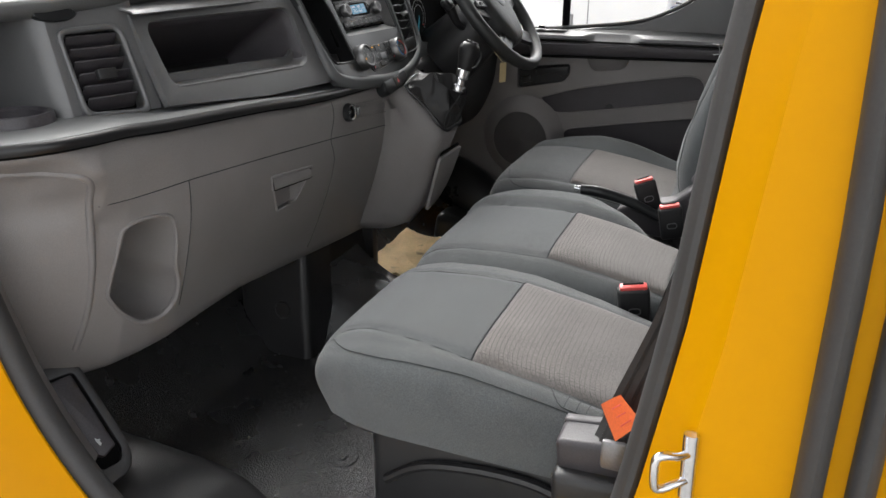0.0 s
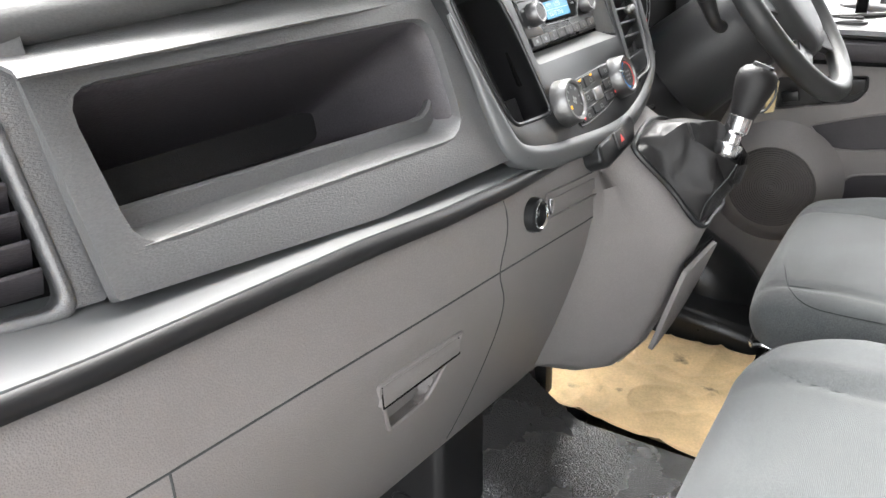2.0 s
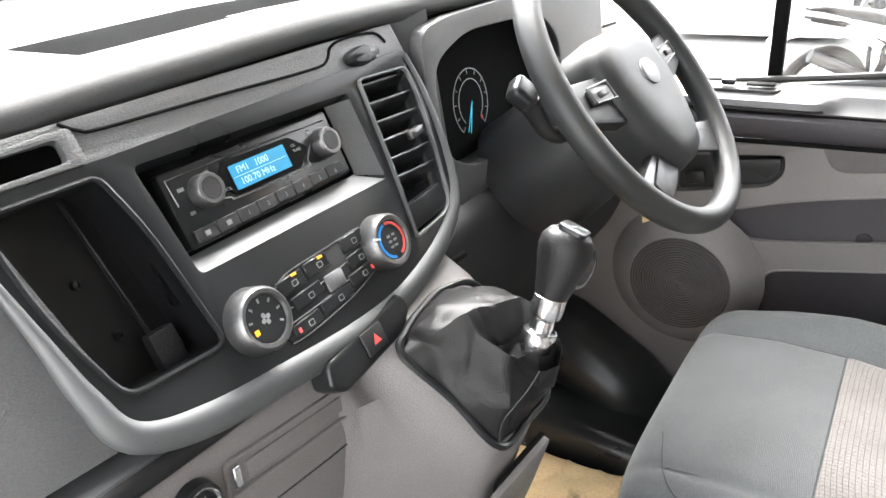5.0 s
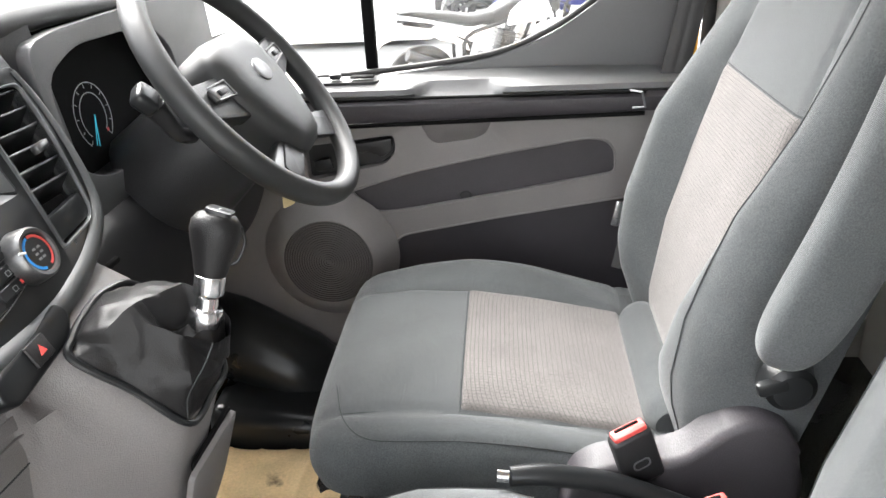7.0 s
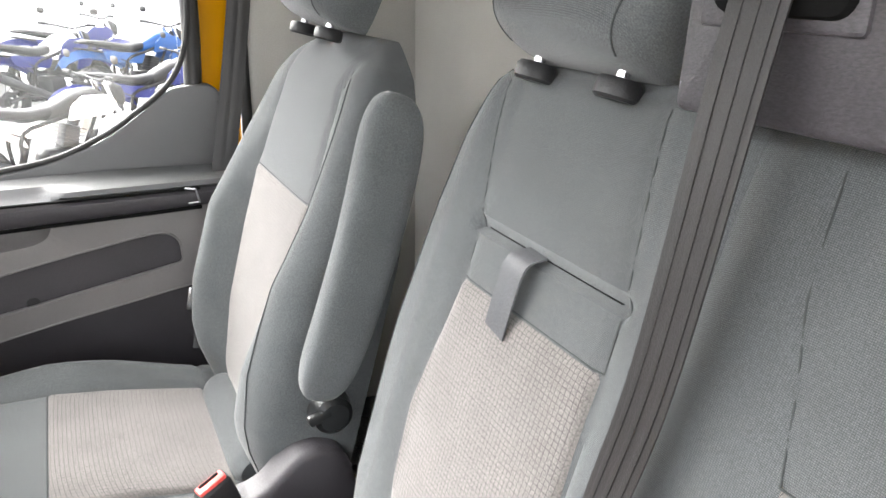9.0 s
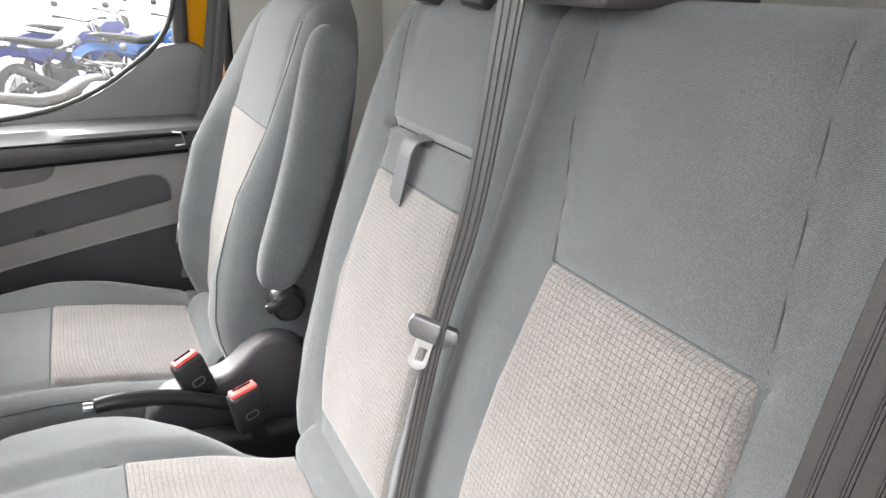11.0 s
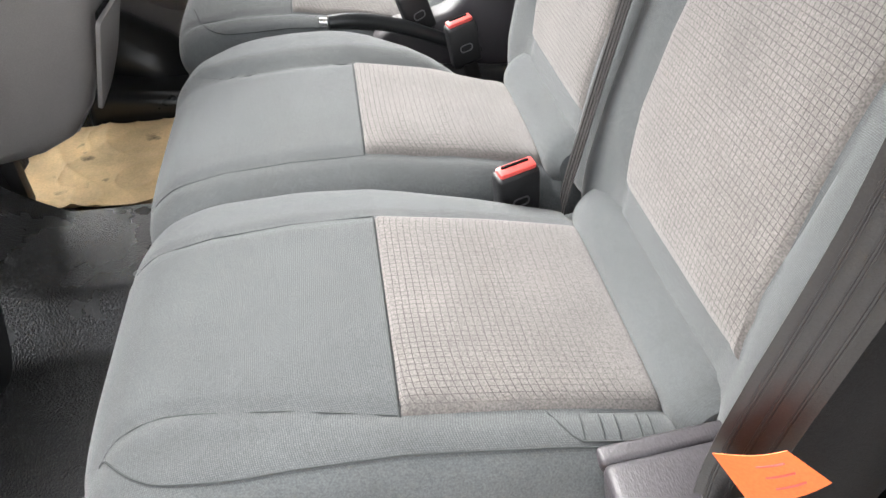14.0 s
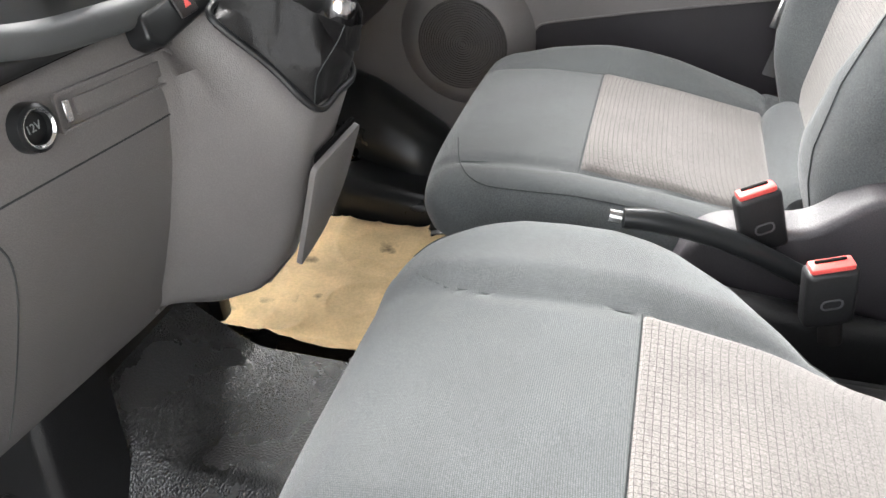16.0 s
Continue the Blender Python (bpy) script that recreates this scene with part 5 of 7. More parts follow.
vent_c = rpoly(S([(1.682, 0.0), (1.757, 0.003), (1.755, 0.06), (1.735, 0.150), (1.668, 0.156), (1.676, 0.09)]), [0.006, 0.010, 0.04, 0.02, 0.004, 0.03])
outer = rpoly(S([(1.298, -0.010), (1.40, -0.010), (1.770, -0.016), (1.775, 0.05), (1.757, 0.145), (1.72, 0.176), (1.614, 0.200), (1.50, 0.196), (1.392, 0.184), (1.345, 0.172), (1.326, 0.14), (1.316, 0.06)]), [0.004, 0.004, 0.01, 0.03, 0.03, 0.03, 0.04, 0.03, 0.03, 0.02, 0.03, 0.03])
part("bezel", plate(outer, [rec, rad_hole, vent_c], 0.012, mf @ Matrix.Translation((0, 0, 0.004)), 0.003, 3), "gloss", stack, "satin charcoal bezel")
lip = S([(1.303, 0.015), (1.316, 0.08), (1.325, 0.125), (1.340, 0.160), (1.390, 0.178), (1.470, 0.188), (1.545, 0.195), (1.614, 0.194), (1.68, 0.180), (1.722, 0.162), (1.752, 0.138), (1.768, 0.09), (1.772, 0.03), (1.766, -0.01)])
curve = smoothpath([(x, y, 0) for x, y in lip], 6)
rows = []
for i, p in enumerate(curve):
    d = (curve[min(i + 1, len(curve) - 1)] - curve[max(i - 1, 0)]).normalized()
    out = Vector((d.y, -d.x, 0)) 
    g = lerp([(0, 0.02), (0.12, 0.4), (0.3, 1.0), (0.7, 1.0), (0.85, 0.6), (1, 0.3)], i / (len(curve) - 1))
    rows.append([mf @ (p + out * a * g + Vector((0, 0, 0.0035 + (h - 0.0035) * g))) for a, h in ((-0.006, 0.0035), (-0.003, 0.0065), (0.0, 0.0075), (0.004, 0.0070), (0.013, 0.0005), (0.0155, -0.003), (0.016, -0.008), (0.012, -0.022))])
part("lower_lip", shell(rows, -0.002), "ledge", stack, "satin lip round the stack")
part("skirt", shell([[mf @ Vector((y, -s, 0.006)), mf @ Vector((y + 0.002, -s - 0.008, 0.000)), mf @ Vector((y + 0.003, -s - 0.012, -0.016)), mf @ Vector((y + 0.003, -s - 0.014, -0.04))] for y, s in [(1.345, 0.172), (1.392, 0.184), (1.50, 0.194), (1.614, 0.198), (1.70, 0.180), (1.745, 0.152), (1.762, 0.12)]], 0.003), "dark", stack)

# upper trim over the stack
part("upper_trim", plate(rpoly(S([(1.297, -0.008), (1.772, -0.010), (1.768, -0.044), (1.294, -0.040)]), 0.003), [rrect(1.324, 0.0145, 1.387, 0.0308, 0.005)], 0.01, mf @ Matrix.Translation((0, 0, 0.002)), 0.002), "dash", stack)
part("trim_joint", tube([mf @ Vector((y, -s, 0.0025)) for y, s in ((1.39, -0.040), (1.402, -0.032), (1.42, -0.029), (1.52, -0.027), (1.63, -0.024), (1.655, -0.027), (1.668, -0.038), (1.69, -0.042), (1.735, -0.040), (1.748, -0.028))], 0.0014, 6, smooth=4), "gap", stack)
# near-black sheet under the hole, the slot's shade as colour
part("trim_slot", plate(rrect(1.322, 0.0135, 1.390, 0.0315, 0.006), [], 0.002, mf @ Matrix.Translation((0, 0, -0.014)), 0), "gap", stack)
part("slot_frame", plate(rpoly(S([(1.310, -0.011), (1.396, -0.010), (1.395, -0.036), (1.318, -0.034)]), 0.005), [rpoly(S([(1.326, -0.0145), (1.384, -0.0145), (1.384, -0.0305), (1.330, -0.0295)]), 0.005)], 0.006, mf @ Matrix.Translation((0, 0, 0.0055)), 0.0025), "dash", stack)
part("trim_knob", lathe([(0, 0.010), (0.020, 0.009), (0.025, 0.005), (0.026, 0), (0, 0)], at_s(1.703, -0.022, 0.002) @ Matrix.Diagonal((1.0, 0.36, 1, 1)), 28), "gloss", stack, "oval vent thumb wheel")
part("knob_mark", rbox((0.004, 0.010, 0.001), 0, 1, at_s(1.716, -0.021, 0.0105)), "mark", stack)

# empty screen bay with its bosses
bay = part("screen_bay", plate(rrect(1.30, -0.16, 1.44, 0.012, 0.01), [], 0.003, mf @ Matrix.Translation((0, 0, -0.045)), 0), "bay", stack, "empty black screen bay with screw bosses")
rows = [[mf @ Vector((x, y, d)) for x, y in rec] for d in (0.001, -0.045)]
part("bay_wall", grid(rows, close_v=True), "bay", bay)
part("bay_rim", tube([mf @ Vector((x, y, 0.004)) for x, y in rec], 0.0022, 8, closed=True), "gloss", stack)
part("bay_rib", rbox((0.0016, 0.135, 0.006), 0.0005, 1, at_s(1.395, 0.07, -0.038) @ pose(0, 0, 0, 0, 0, 7)), "dark", bay)
for y, s in ((1.338, 0.035), (1.345, 0.070), (1.372, 0.06), (1.352, 0.115), (1.382, 0.105), (1.40, 0.135)):
    part("boss", lathe([(0, 0.003), (0.0016, 0.003), (0.0018, 0.005), (0.0032, 0.005), (0.0038, 0), (0, 0)], at_s(y, s, -0.045), 16), "gloss", bay)
part("bay_bracket", rbox((0.022, 0.030, 0.012), 0.002, 2, at_s(1.402, 0.128, -0.03)), "dark", bay)

# radio recess and radio
rows = [[mf @ Vector((1.545 + (x - 1.545) * k, -0.046 + (y + 0.046) * q, d)) for x, y in rad_hole] for d, k, q in ((0.002, 1, 1), (-0.004, 0.985, 0.965), (-0.012, 0.95, 0.9))]
part("radio_recess", grid(rows, close_v=True), "gloss", stack)
# near-black sheet round the radio, recess shade put into the colour
part("recess_shade", plate(rrect(1.415, -0.104, 1.675, 0.004, 0.004), [], 0.003, mf @ Matrix.Translation((0, 0, -0.016)), 0), "gap", stack)
part("recess_cheek", shell([[mf @ Vector((1.640, -0.010, -0.010)), mf @ Vector((1.640, -0.078, -0.010))], [mf @ Vector((1.663, -0.012, 0.003)), mf @ Vector((1.665, -0.090, 0.003))]], 0.002), "dash", stack)
part("recess_shelf", shell([[mf @ Vector((1.440, -0.076, -0.011)), mf @ Vector((1.434, -0.092, 0.004))], [mf @ Vector((1.638, -0.077, -0.011)), mf @ Vector((1.662, -0.094, 0.004))]], 0.002), "ledge", stack)
radio = thing("radio", "black car radio with blue lit display and two knobs", "radio", (-0.83, 1.53, 1.35))
part("faceplate", plate(rrect(1.442, -0.073, 1.631, -0.013, 0.003), [], 0.02, mf @ Matrix.Translation((0, 0, -0.004)), 0.002, 2), "gloss", radio)
part("face_line", tube([mf @ Vector((y, -s, -0.0036)) for y, s in ((1.448, 0.040), (1.447, 0.019), (1.50, 0.0185), (1.624, 0.0205))], 0.0006, 5), "satin", radio)
part("screen_surround", plate(rpoly(S([(1.488, 0.034), (1.500, 0.021), (1.575, 0.0225), (1.592, 0.036), (1.576, 0.051), (1.502, 0.050)]), 0.003), [], 0.002, mf @ Matrix.Translation((0, 0, -0.0025)), 0.0006), "gap", radio)
part("surround_line", tube([mf @ Vector((y, -s, -0.0024)) for y, s in ((1.480, 0.046), (1.494, 0.049), (1.502, 0.0515), (1.576, 0.0525), (1.586, 0.046), (1.596, 0.036), (1.604, 0.034))], 0.0007, 5, smooth=3), "satin", radio)
scr = part("display", plate(rrect(1.503, -0.0465, 1.5655, -0.0265, 0.001), [], 0.001, mf @ Matrix.Translation((0, 0, -0.0018)), 0), "display", radio, "blue lit display")
part("display_line", rbox((0.060, 0.0004, 0.0002), 0, 1, at_s(1.534, 0.0365, -0.0017)), "displaytext", scr)
letters("display_text", "FM1   1000", 0.0078, at_s(1.527, 0.0318, -0.0017), "displaytext", scr, 0.0001)
letters("display_text", "100.70 MHz", 0.0078, at_s(1.528, 0.0415, -0.0017), "displaytext", scr, 0.0001)


def rknob(y, s):
    k = part("knob", lathe([(0, 0.0115), (0.0085, 0.0115), (0.009, 0.0125), (0.0115, 0.0125), (0.013, 0.010), (0.0135, 0.0), (0, 0)], at_s(y, s, -0.004), 32), "satin", radio, "silver-rimmed knob")
    part("knob_cap", lathe([(0, 0.0005), (0.0082, 0.0005), (0.0084, 0), (0, 0)], at_s(y, s, 0.0077), 28), "dark", k)


rknob(1.4735, 0.0365)
rknob(1.611, 0.0395)
for k in range(8):
    y = 1.459 + 0.0215 * k
    part("preset_button", rbox((0.0208, 0.0105, 0.004), 0.0008, 1, at_s(y, 0.0655 - 0.0002 * k, -0.003)), "dark", radio)
    if 2 <= k:
        letters("button_mark", str(k - 1), 0.0055, at_s(y, 0.0655, -0.0008), "icon", radio, 0.0001)
    else:
        part("button_mark", rbox((0.005, 0.004, 0.0002), 0, 1, at_s(y, 0.0655, -0.0008)), "icon", radio)
for y, s, w in ((1.456, 0.029, 0.006), (1.457, 0.048, 0.005), (1.484, 0.024, 0.004), (1.600, 0.0245, 0.005), (1.616, 0.0265, 0.004), (1.585, 0.052, 0.006)):
    part("face_mark", rbox((w, 0.0028, 0.0002), 0, 1, at_s(y, s, -0.0038)), "icon", radio)
letters("face_word", "VOL", 0.0038, at_s(1.4945, 0.0425, -0.0018), "icon", radio, 0.0001)
letters("face_word", "OK", 0.0038, at_s(1.576, 0.0310, -0.0018), "icon", radio, 0.0001)
letters("face_word", "TUNE", 0.0038, at_s(1.578, 0.0355, -0.0018), "icon", radio, 0.0001)

# heater controls
ctl = part("heater_panel", plate(rpoly(S([(1.468, 0.150), (1.500, 0.121), (1.60, 0.118), (1.616, 0.14), (1.604, 0.160), (1.54, 0.172), (1.480, 0.176)]), 0.010), [], 0.004, mf @ Matrix.Translation((0, 0, 0.006)), 0.001), "gloss", stack, "black heater button panel")
for pts in (((1.478, 0.132), (1.50, 0.1215), (1.55, 0.120), (1.598, 0.119)), ((1.484, 0.148), (1.54, 0.1425), (1.60, 0.137)), ((1.482, 0.158), (1.52, 0.157), (1.56, 0.154), (1.605, 0.148)), ((1.478, 0.172), (1.50, 0.173), (1.56, 0.168), (1.603, 0.158))):
    part("panel_line", tube([mf @ Vector((y, -s, 0.0062)) for y, s in pts], 0.0006, 5, smooth=4), "satin", ctl)
for y, s, w, h in ((1.502, 0.130, 0.030, 0.013), (1.534, 0.128, 0.028, 0.013), (1.582, 0.126, 0.028, 0.013), (1.512, 0.146, 0.036, 0.012), (1.582, 0.142, 0.030, 0.012), (1.50, 0.165, 0.032, 0.011), (1.578, 0.156, 0.034, 0.011), (1.54, 0.162, 0.04, 0.011)):
    part("heater_button", rbox((w, h, 0.003), 0.001, 1, at_s(y, s, 0.006) @ pose(0, 0, 0, 0, 0, 3)), "gloss", ctl)
    part("button_mark", plate(rrect(-0.0032, -0.0026, 0.0032, 0.0026, 0.0012), [rrect(-0.0024, -0.0018, 0.0024, 0.0018, 0.0008)], 0.0002, at_s(y + 0.003, s + 0.001, 0.0077), 0), "icon", ctl)
part("centre_button", rbox((0.022, 0.015, 0.004), 0.002, 2, at_s(1.546, 0.1475, 0.0065)), "steel", ctl)
for y, s in ((1.507, 0.1245), (1.540, 0.1235)):
    part("lamp", rbox((0.006, 0.0022, 0.0006), 0.0002, 1, at_s(y, s, 0.0078)), "amber", ctl, "amber lamp")
for y, s in ((1.489, 0.166), (1.592, 0.1555)):
    part("heat_mark", rbox((0.003, 0.004, 0.0004), 0, 1, at_s(y, s, 0.0078)), "red", ctl)


def dial(y, s, label):
    m = at_s(y, s, 0.004)
    d = part("dial", lathe([(0, 0.015), (0.0185, 0.015), (0.0195, 0.018), (0.0225, 0.0185), (0.0248, 0.016), (0.0262, 0.006), (0.0268, 0), (0, 0)], m, 44), "satin", stack, label)
    part("dial_face", lathe([(0, 0.0158), (0.0185, 0.0158), (0.0186, 0.015), (0, 0.015)], m, 36), "gloss", d)
    return d, m


d1, m1 = dial(1.4555, 0.1400, "silver-rimmed fan dial")
for a in range(-120, 121, 40):
    part("dial_mark", rbox((0.0035, 0.0018, 0.0002), 0, 1, m1 @ pose(0, 0, 0, 0, 0, 90 - a) @ Matrix.Translation((0.0145, 0, 0.016))), "icon", d1)
part("dial_lamp", rbox((0.0042, 0.0042, 0.0003), 0, 1, m1 @ Matrix.Translation((-0.0125, -0.0060, 0.016))), "amber", d1, "amber lamp")
for k in range(4):
    part("fan_mark", plate(rrect(0.0008, -0.0018, 0.005, 0.0018, 0.0015), [], 0.0002, m1 @ pose(0, 0, 0, 0, 0, 90 * k + 20) @ Matrix.Translation((0, 0, 0.0161)), 0), "icon", d1)
d2, m2 = dial(1.6165, 0.1425, "silver-rimmed temperature dial with blue and red arcs")
part("cold_arc", lathe([(0.0145, 0.0162), (0.0172, 0.0162), (0.0172, 0.0158), (0.0145, 0.0158)], m2, 18, 100, 260), "blue", d2, "blue arc")
part("hot_arc", lathe([(0.0145, 0.0162), (0.0172, 0.0162), (0.0172, 0.0158), (0.0145, 0.0158)], m2, 18, -70, 95), "red", d2, "red arc")
for x, y in ((-0.003, 0.004), (-0.003, -0.001), (-0.003, -0.006), (0.004, 0.004), (0.004, -0.001), (0.003, -0.006)):
    part("dial_mark", rbox((0.0045, 0.0022, 0.0002), 0, 1, m2 @ Matrix.Translation((x, y, 0.0161))), "icon", d2)
part("pointer", rbox((0.009, 0.0022, 0.002), 0.0006, 1, m2 @ pose(0, 0, 0, 0, 0, 160) @ Matrix.Translation((0.022, 0, 0.0185))), "mark", d2)

# centre vent beside the radio
cv = part("air_vent", plate([(x * 1.0 + (x - 1.715) * 0.06, y + (y + 0.075) * 0.035) for x, y in vent_c], [vent_c], 0.02, mf @ Matrix.Translation((0, 0, 0.008)), 0.002, 2), "ledge", stack, "slatted black air vent")
# near-black sheet in place of the shaded depth of this vent
part("vent_shade", plate(rrect(1.66, -0.165, 1.765, 0.006, 0.01), [], 0.003, mf @ Matrix.Translation((0, 0, -0.034)), 0), "gap", cv)
for k in range(6):
    f = (k + 0.5) / 6
    s = 0.004 + 0.112 * f
    l, r = 1.681 - 0.008 * f, 1.757 - 0.008 * f
    part("slat", rbox((r - l, 0.028, 0.003), 0.0012, 2, at_s((l + r) / 2, s, -0.010) @ pose(0, 0, 0, 55, 0, -2)), "gloss", cv)
    part("slat_edge", rbox((r - l, 0.0016, 0.0016), 0.0004, 1, at_s((l + r) / 2, s - 0.008, 0.001) @ pose(0, 0, 0, 0, 0, -2)), "satin", cv)
part("vent_tab", rbox((0.022, 0.009, 0.010), 0.003, 2, at_s(1.728, 0.066, 0.006) @ pose(0, 0, 0, 0, 0, 8)), "satin", cv)
part("lower_switch", rbox((0.066, 0.026, 0.012), 0.003, 2, at_s(1.706, 0.137, -0.002) @ pose(0, 0, 0, 0, 0, 4)), "gloss", cv)

# hazard switch block
hz = part("hazard_block", plate(rpoly([(-0.062, -0.012), (-0.048, -0.024), (0.045, -0.016), (0.062, 0.004), (0.055, 0.018), (-0.055, 0.008)], 0.006), [], 0.024, frame_at((-0.752, 1.552, 1.212), (0, 1, 0.03), face_v), 0.005, 3), "gloss", stack, "black hazard switch block")
mh = frame_at((-0.7505, 1.553, 1.211), (0, 1, 0.03), face_v)
part("hazard_button", rbox((0.027, 0.022, 0.004), 0.002, 2, mh), "dark", hz)
part("hazard_mark", plate([(-0.005, -0.004), (0.005, -0.004), (0, 0.005)], [], 0.0004, mh @ Matrix.Translation((0.001, 0, 0.0024)), 0), "red", hz, "red triangle")

# ---- driver side of the dashboard ----
part("right_fascia", shell([[(-0.86 - 0.06 * (z - 1.2) - 0.02, 1.768, z), (-0.842 - 0.3 * (z - 1.3) * 0.4, 1.80, z), (-0.836 - 0.3 * (z - 1.3) * 0.4, 1.826, z), (-0.862, 1.834, z), (-0.93, 1.836, z)] for z in span(1.215, 1.445, 10)], 0.004), "dash", dash)
bin_hole = rpoly([(1.815, 1.285), (1.88, 1.255), (2.12, 1.262), (2.14, 1.36), (2.08, 1.408), (1.88, 1.416), (1.806, 1.392)], 0.03)
mb = frame_at((-0.845, 0, 0), (0, 1, 0), (-0.06, 0, 1))
mb = Matrix.Translation((0.092, 0, 0)) @ mb
cl = thing("instrument_cluster", "dark instrument cluster with white scale and cyan needle", "instrument cluster", (-0.88, 1.99, 1.3))
part("binnacle", plate(rpoly([(1.79, 1.215), (2.30, 1.215), (2.30, 1.425), (2.05, 1.438), (1.84, 1.438), (1.79, 1.43)], 0.02), [bin_hole], 0.016, mb, 0.006, 3), "dash", cl)
part("binnacle_tunnel", grid([[mb @ Vector((x, y, d)) for x, y in bin_hole] for d in (-0.004, -0.05)], close_v=True), "dark", cl)
gm_ = frame_at((-0.900, 0, 0), (0, 1, 0), (-0.12, 0, 1))
gm_ = Matrix.Translation((0.186, 0, 0)) @ gm_
part("gauge_face", plate(rrect(1.80, 1.22, 2.2, 1.44, 0.02), [], 0.003, gm_, 0), "gap", cl)
mt = gm_ @ Matrix.Translation((1.940, 1.324, 0.002)) @ Matrix.Scale(0.86, 4)
for r in (0.049, 0.034):
    part("scale_ring", lathe([(r - 0.0007, 0.0004), (r + 0.0007, 0.0004), (r + 0.0007, 0), (r - 0.0007, 0)], mt, 44, -50, 230), "mark", cl)
for k in range(11):
    a = 230 - 28 * k
    part("scale_tick", rbox((0.006, 0.0012, 0.0003), 0, 1, mt @ pose(0, 0, 0, 0, 0, a) @ Matrix.Translation((0.044, 0, 0.0004))), "mark", cl)
for a in (242, 251):
    part("needle", rbox((0.046, 0.0016, 0.0006), 0, 1, mt @ pose(0, 0, 0, 0, 0, a) @ Matrix.Translation((0.022, 0, 0.002))), "needle", cl)
part("warning_lamp", rbox((0.006, 0.005, 0.0004), 0, 1, mt @ Matrix.Translation((0.024, -0.028, 0.001))), "red", cl)
part("column_panel", shell([smoothpath([(-0.83, y, 1.222), (-0.80, y, 1.20), (-0.79, y, 1.15), (-0.81, y, 1.05), (-0.87, y, 0.95), (-1.0, y, 0.9)], 4) for y in span(1.735, 2.40, 30)], 0.005), "dark", dash, "dark lower panel under the steering column")

# steering wheel
PHI = radians(38)
nw = Vector((math.cos(PHI), 0, math.sin(PHI)))
cw = Vector((-0.653, 1.979, 1.354)) - nw * 0.022
uw = Vector((-math.sin(PHI), 0, math.cos(PHI)))
mw = frame_at(cw, (0, 1, 0), uw)
W = lambda x, y, z=0.0: mw @ Vector((x, y, z))
whl = thing("steering_wheel", "black leather steering wheel with plain round badge", "steering wheel", cw)
RW = 0.176
part("rim", tube([W(RW * math.cos(t), RW * math.sin(t), 0.0) for t in np.linspace(0, 2 * math.pi, 72, endpoint=False)], 0.0165, 18, closed=True, up=nw, ry=0.0145), "wheel", whl, "black leather rim")
hubo = rpoly([(-0.082, 0.052), (-0.05, 0.072), (0.05, 0.072), (0.082, 0.052), (0.088, 0.0), (0.070, -0.062), (0.040, -0.112), (-0.040, -0.112), (-0.070, -0.062), (-0.088, 0.0)], 0.03, 5)
rows = []
for k, g, h in ((0, 1.0, -0.035), (1, 1.0, -0.005), (2, 0.97, 0.006), (3, 0.90, 0.015), (4, 0.75, 0.021), (5, 0.5, 0.024), (6, 0.22, 0.024)):
    rows.append([W(x * g, y * g, h) for x, y in hubo])
bm = grid(rows, close_v=True, caps=True)
hub = part("airbag_cover", bm, "wheel", whl, "grained black airbag cover")
part("badge", lathe([(0, 0.003), (0.017, 0.003), (0.019, 0.002), (0.0195, 0), (0, 0)], mw @ Matrix.Translation((0, 0.004, 0.0235)) @ Matrix.Diagonal((1.15, 0.85, 1, 1)), 32), "satin", hub, "plain silver oval badge")
letters("airbag_word", "AIRBAG", 0.010, mw @ Matrix.Translation((0.035, -0.045, 0.0205)), "dash", hub)
part("horn_mark", plate([(-0.006, -0.002), (0.002, -0.002), (0.006, -0.006), (0.006, 0.006), (0.002, 0.002), (-0.006, 0.002)], [], 0.0005, mw @ Matrix.Translation((-0.042, 0.0, 0.0215)), 0), "dash", hub)
for sgn in (-1, 1):
    sp = part("spoke", plate(rpoly([(sgn * 0.065, 0.03), (sgn * 0.165, 0.040), (sgn * 0.168, -0.004), (sgn * 0.06, -0.035)] if sgn > 0 else [(0.06 * sgn, -0.035), (0.168 * sgn, -0.004), (0.165 * sgn, 0.040), (0.065 * sgn, 0.03)], 0.01), [], 0.018, mw @ Matrix.Translation((0, 0, 0.004)), 0.004, 2), "wheel", whl)
    part("switch_pad", rbox((0.045, 0.018, 0.008), 0.003, 2, mw @ Matrix.Translation((sgn * 0.11, 0.012, 0.008)) @ pose(0, 0, 0, 0, 0, sgn * 6)), "satin", sp, "grey switch pad")
    part("switch", rbox((0.020, 0.008, 0.006), 0.002, 2, mw @ Matrix.Translation((sgn * 0.112, 0.012, 0.013))), "dark", sp)
    tri = [(sgn * 0.034, -0.100), (sgn * 0.060, -0.072), (sgn * 0.140, -0.092), (sgn * 0.118, -0.128)]
    low_sp = part("lower_spoke", plate(rpoly(tri if sgn < 0 else tri[::-1], 0.008), [], 0.014, mw @ Matrix.Translation((0, 0, 0.000)), 0.003, 2), "satin", whl, "grey satin lower spoke")
    gore = [(sgn * 0.030, -0.104), (sgn * 0.058, -0.078), (sgn * 0.110, -0.100), (sgn * 0.098, -0.128)]
    part("spoke_inlay", plate(rpoly(gore if sgn < 0 else gore[::-1], 0.006), [], 0.004, mw @ Matrix.Translation((0, 0, 0.003)), 0.001), "bay", low_sp)
    part("switch_trim", tube([mw @ Vector((sgn * x, y, 0.0125)) for x, y in ((0.086, 0.000), (0.134, 0.006), (0.138, 0.024), (0.088, 0.022))], 0.0012, 6, closed=True), "satin", sp)
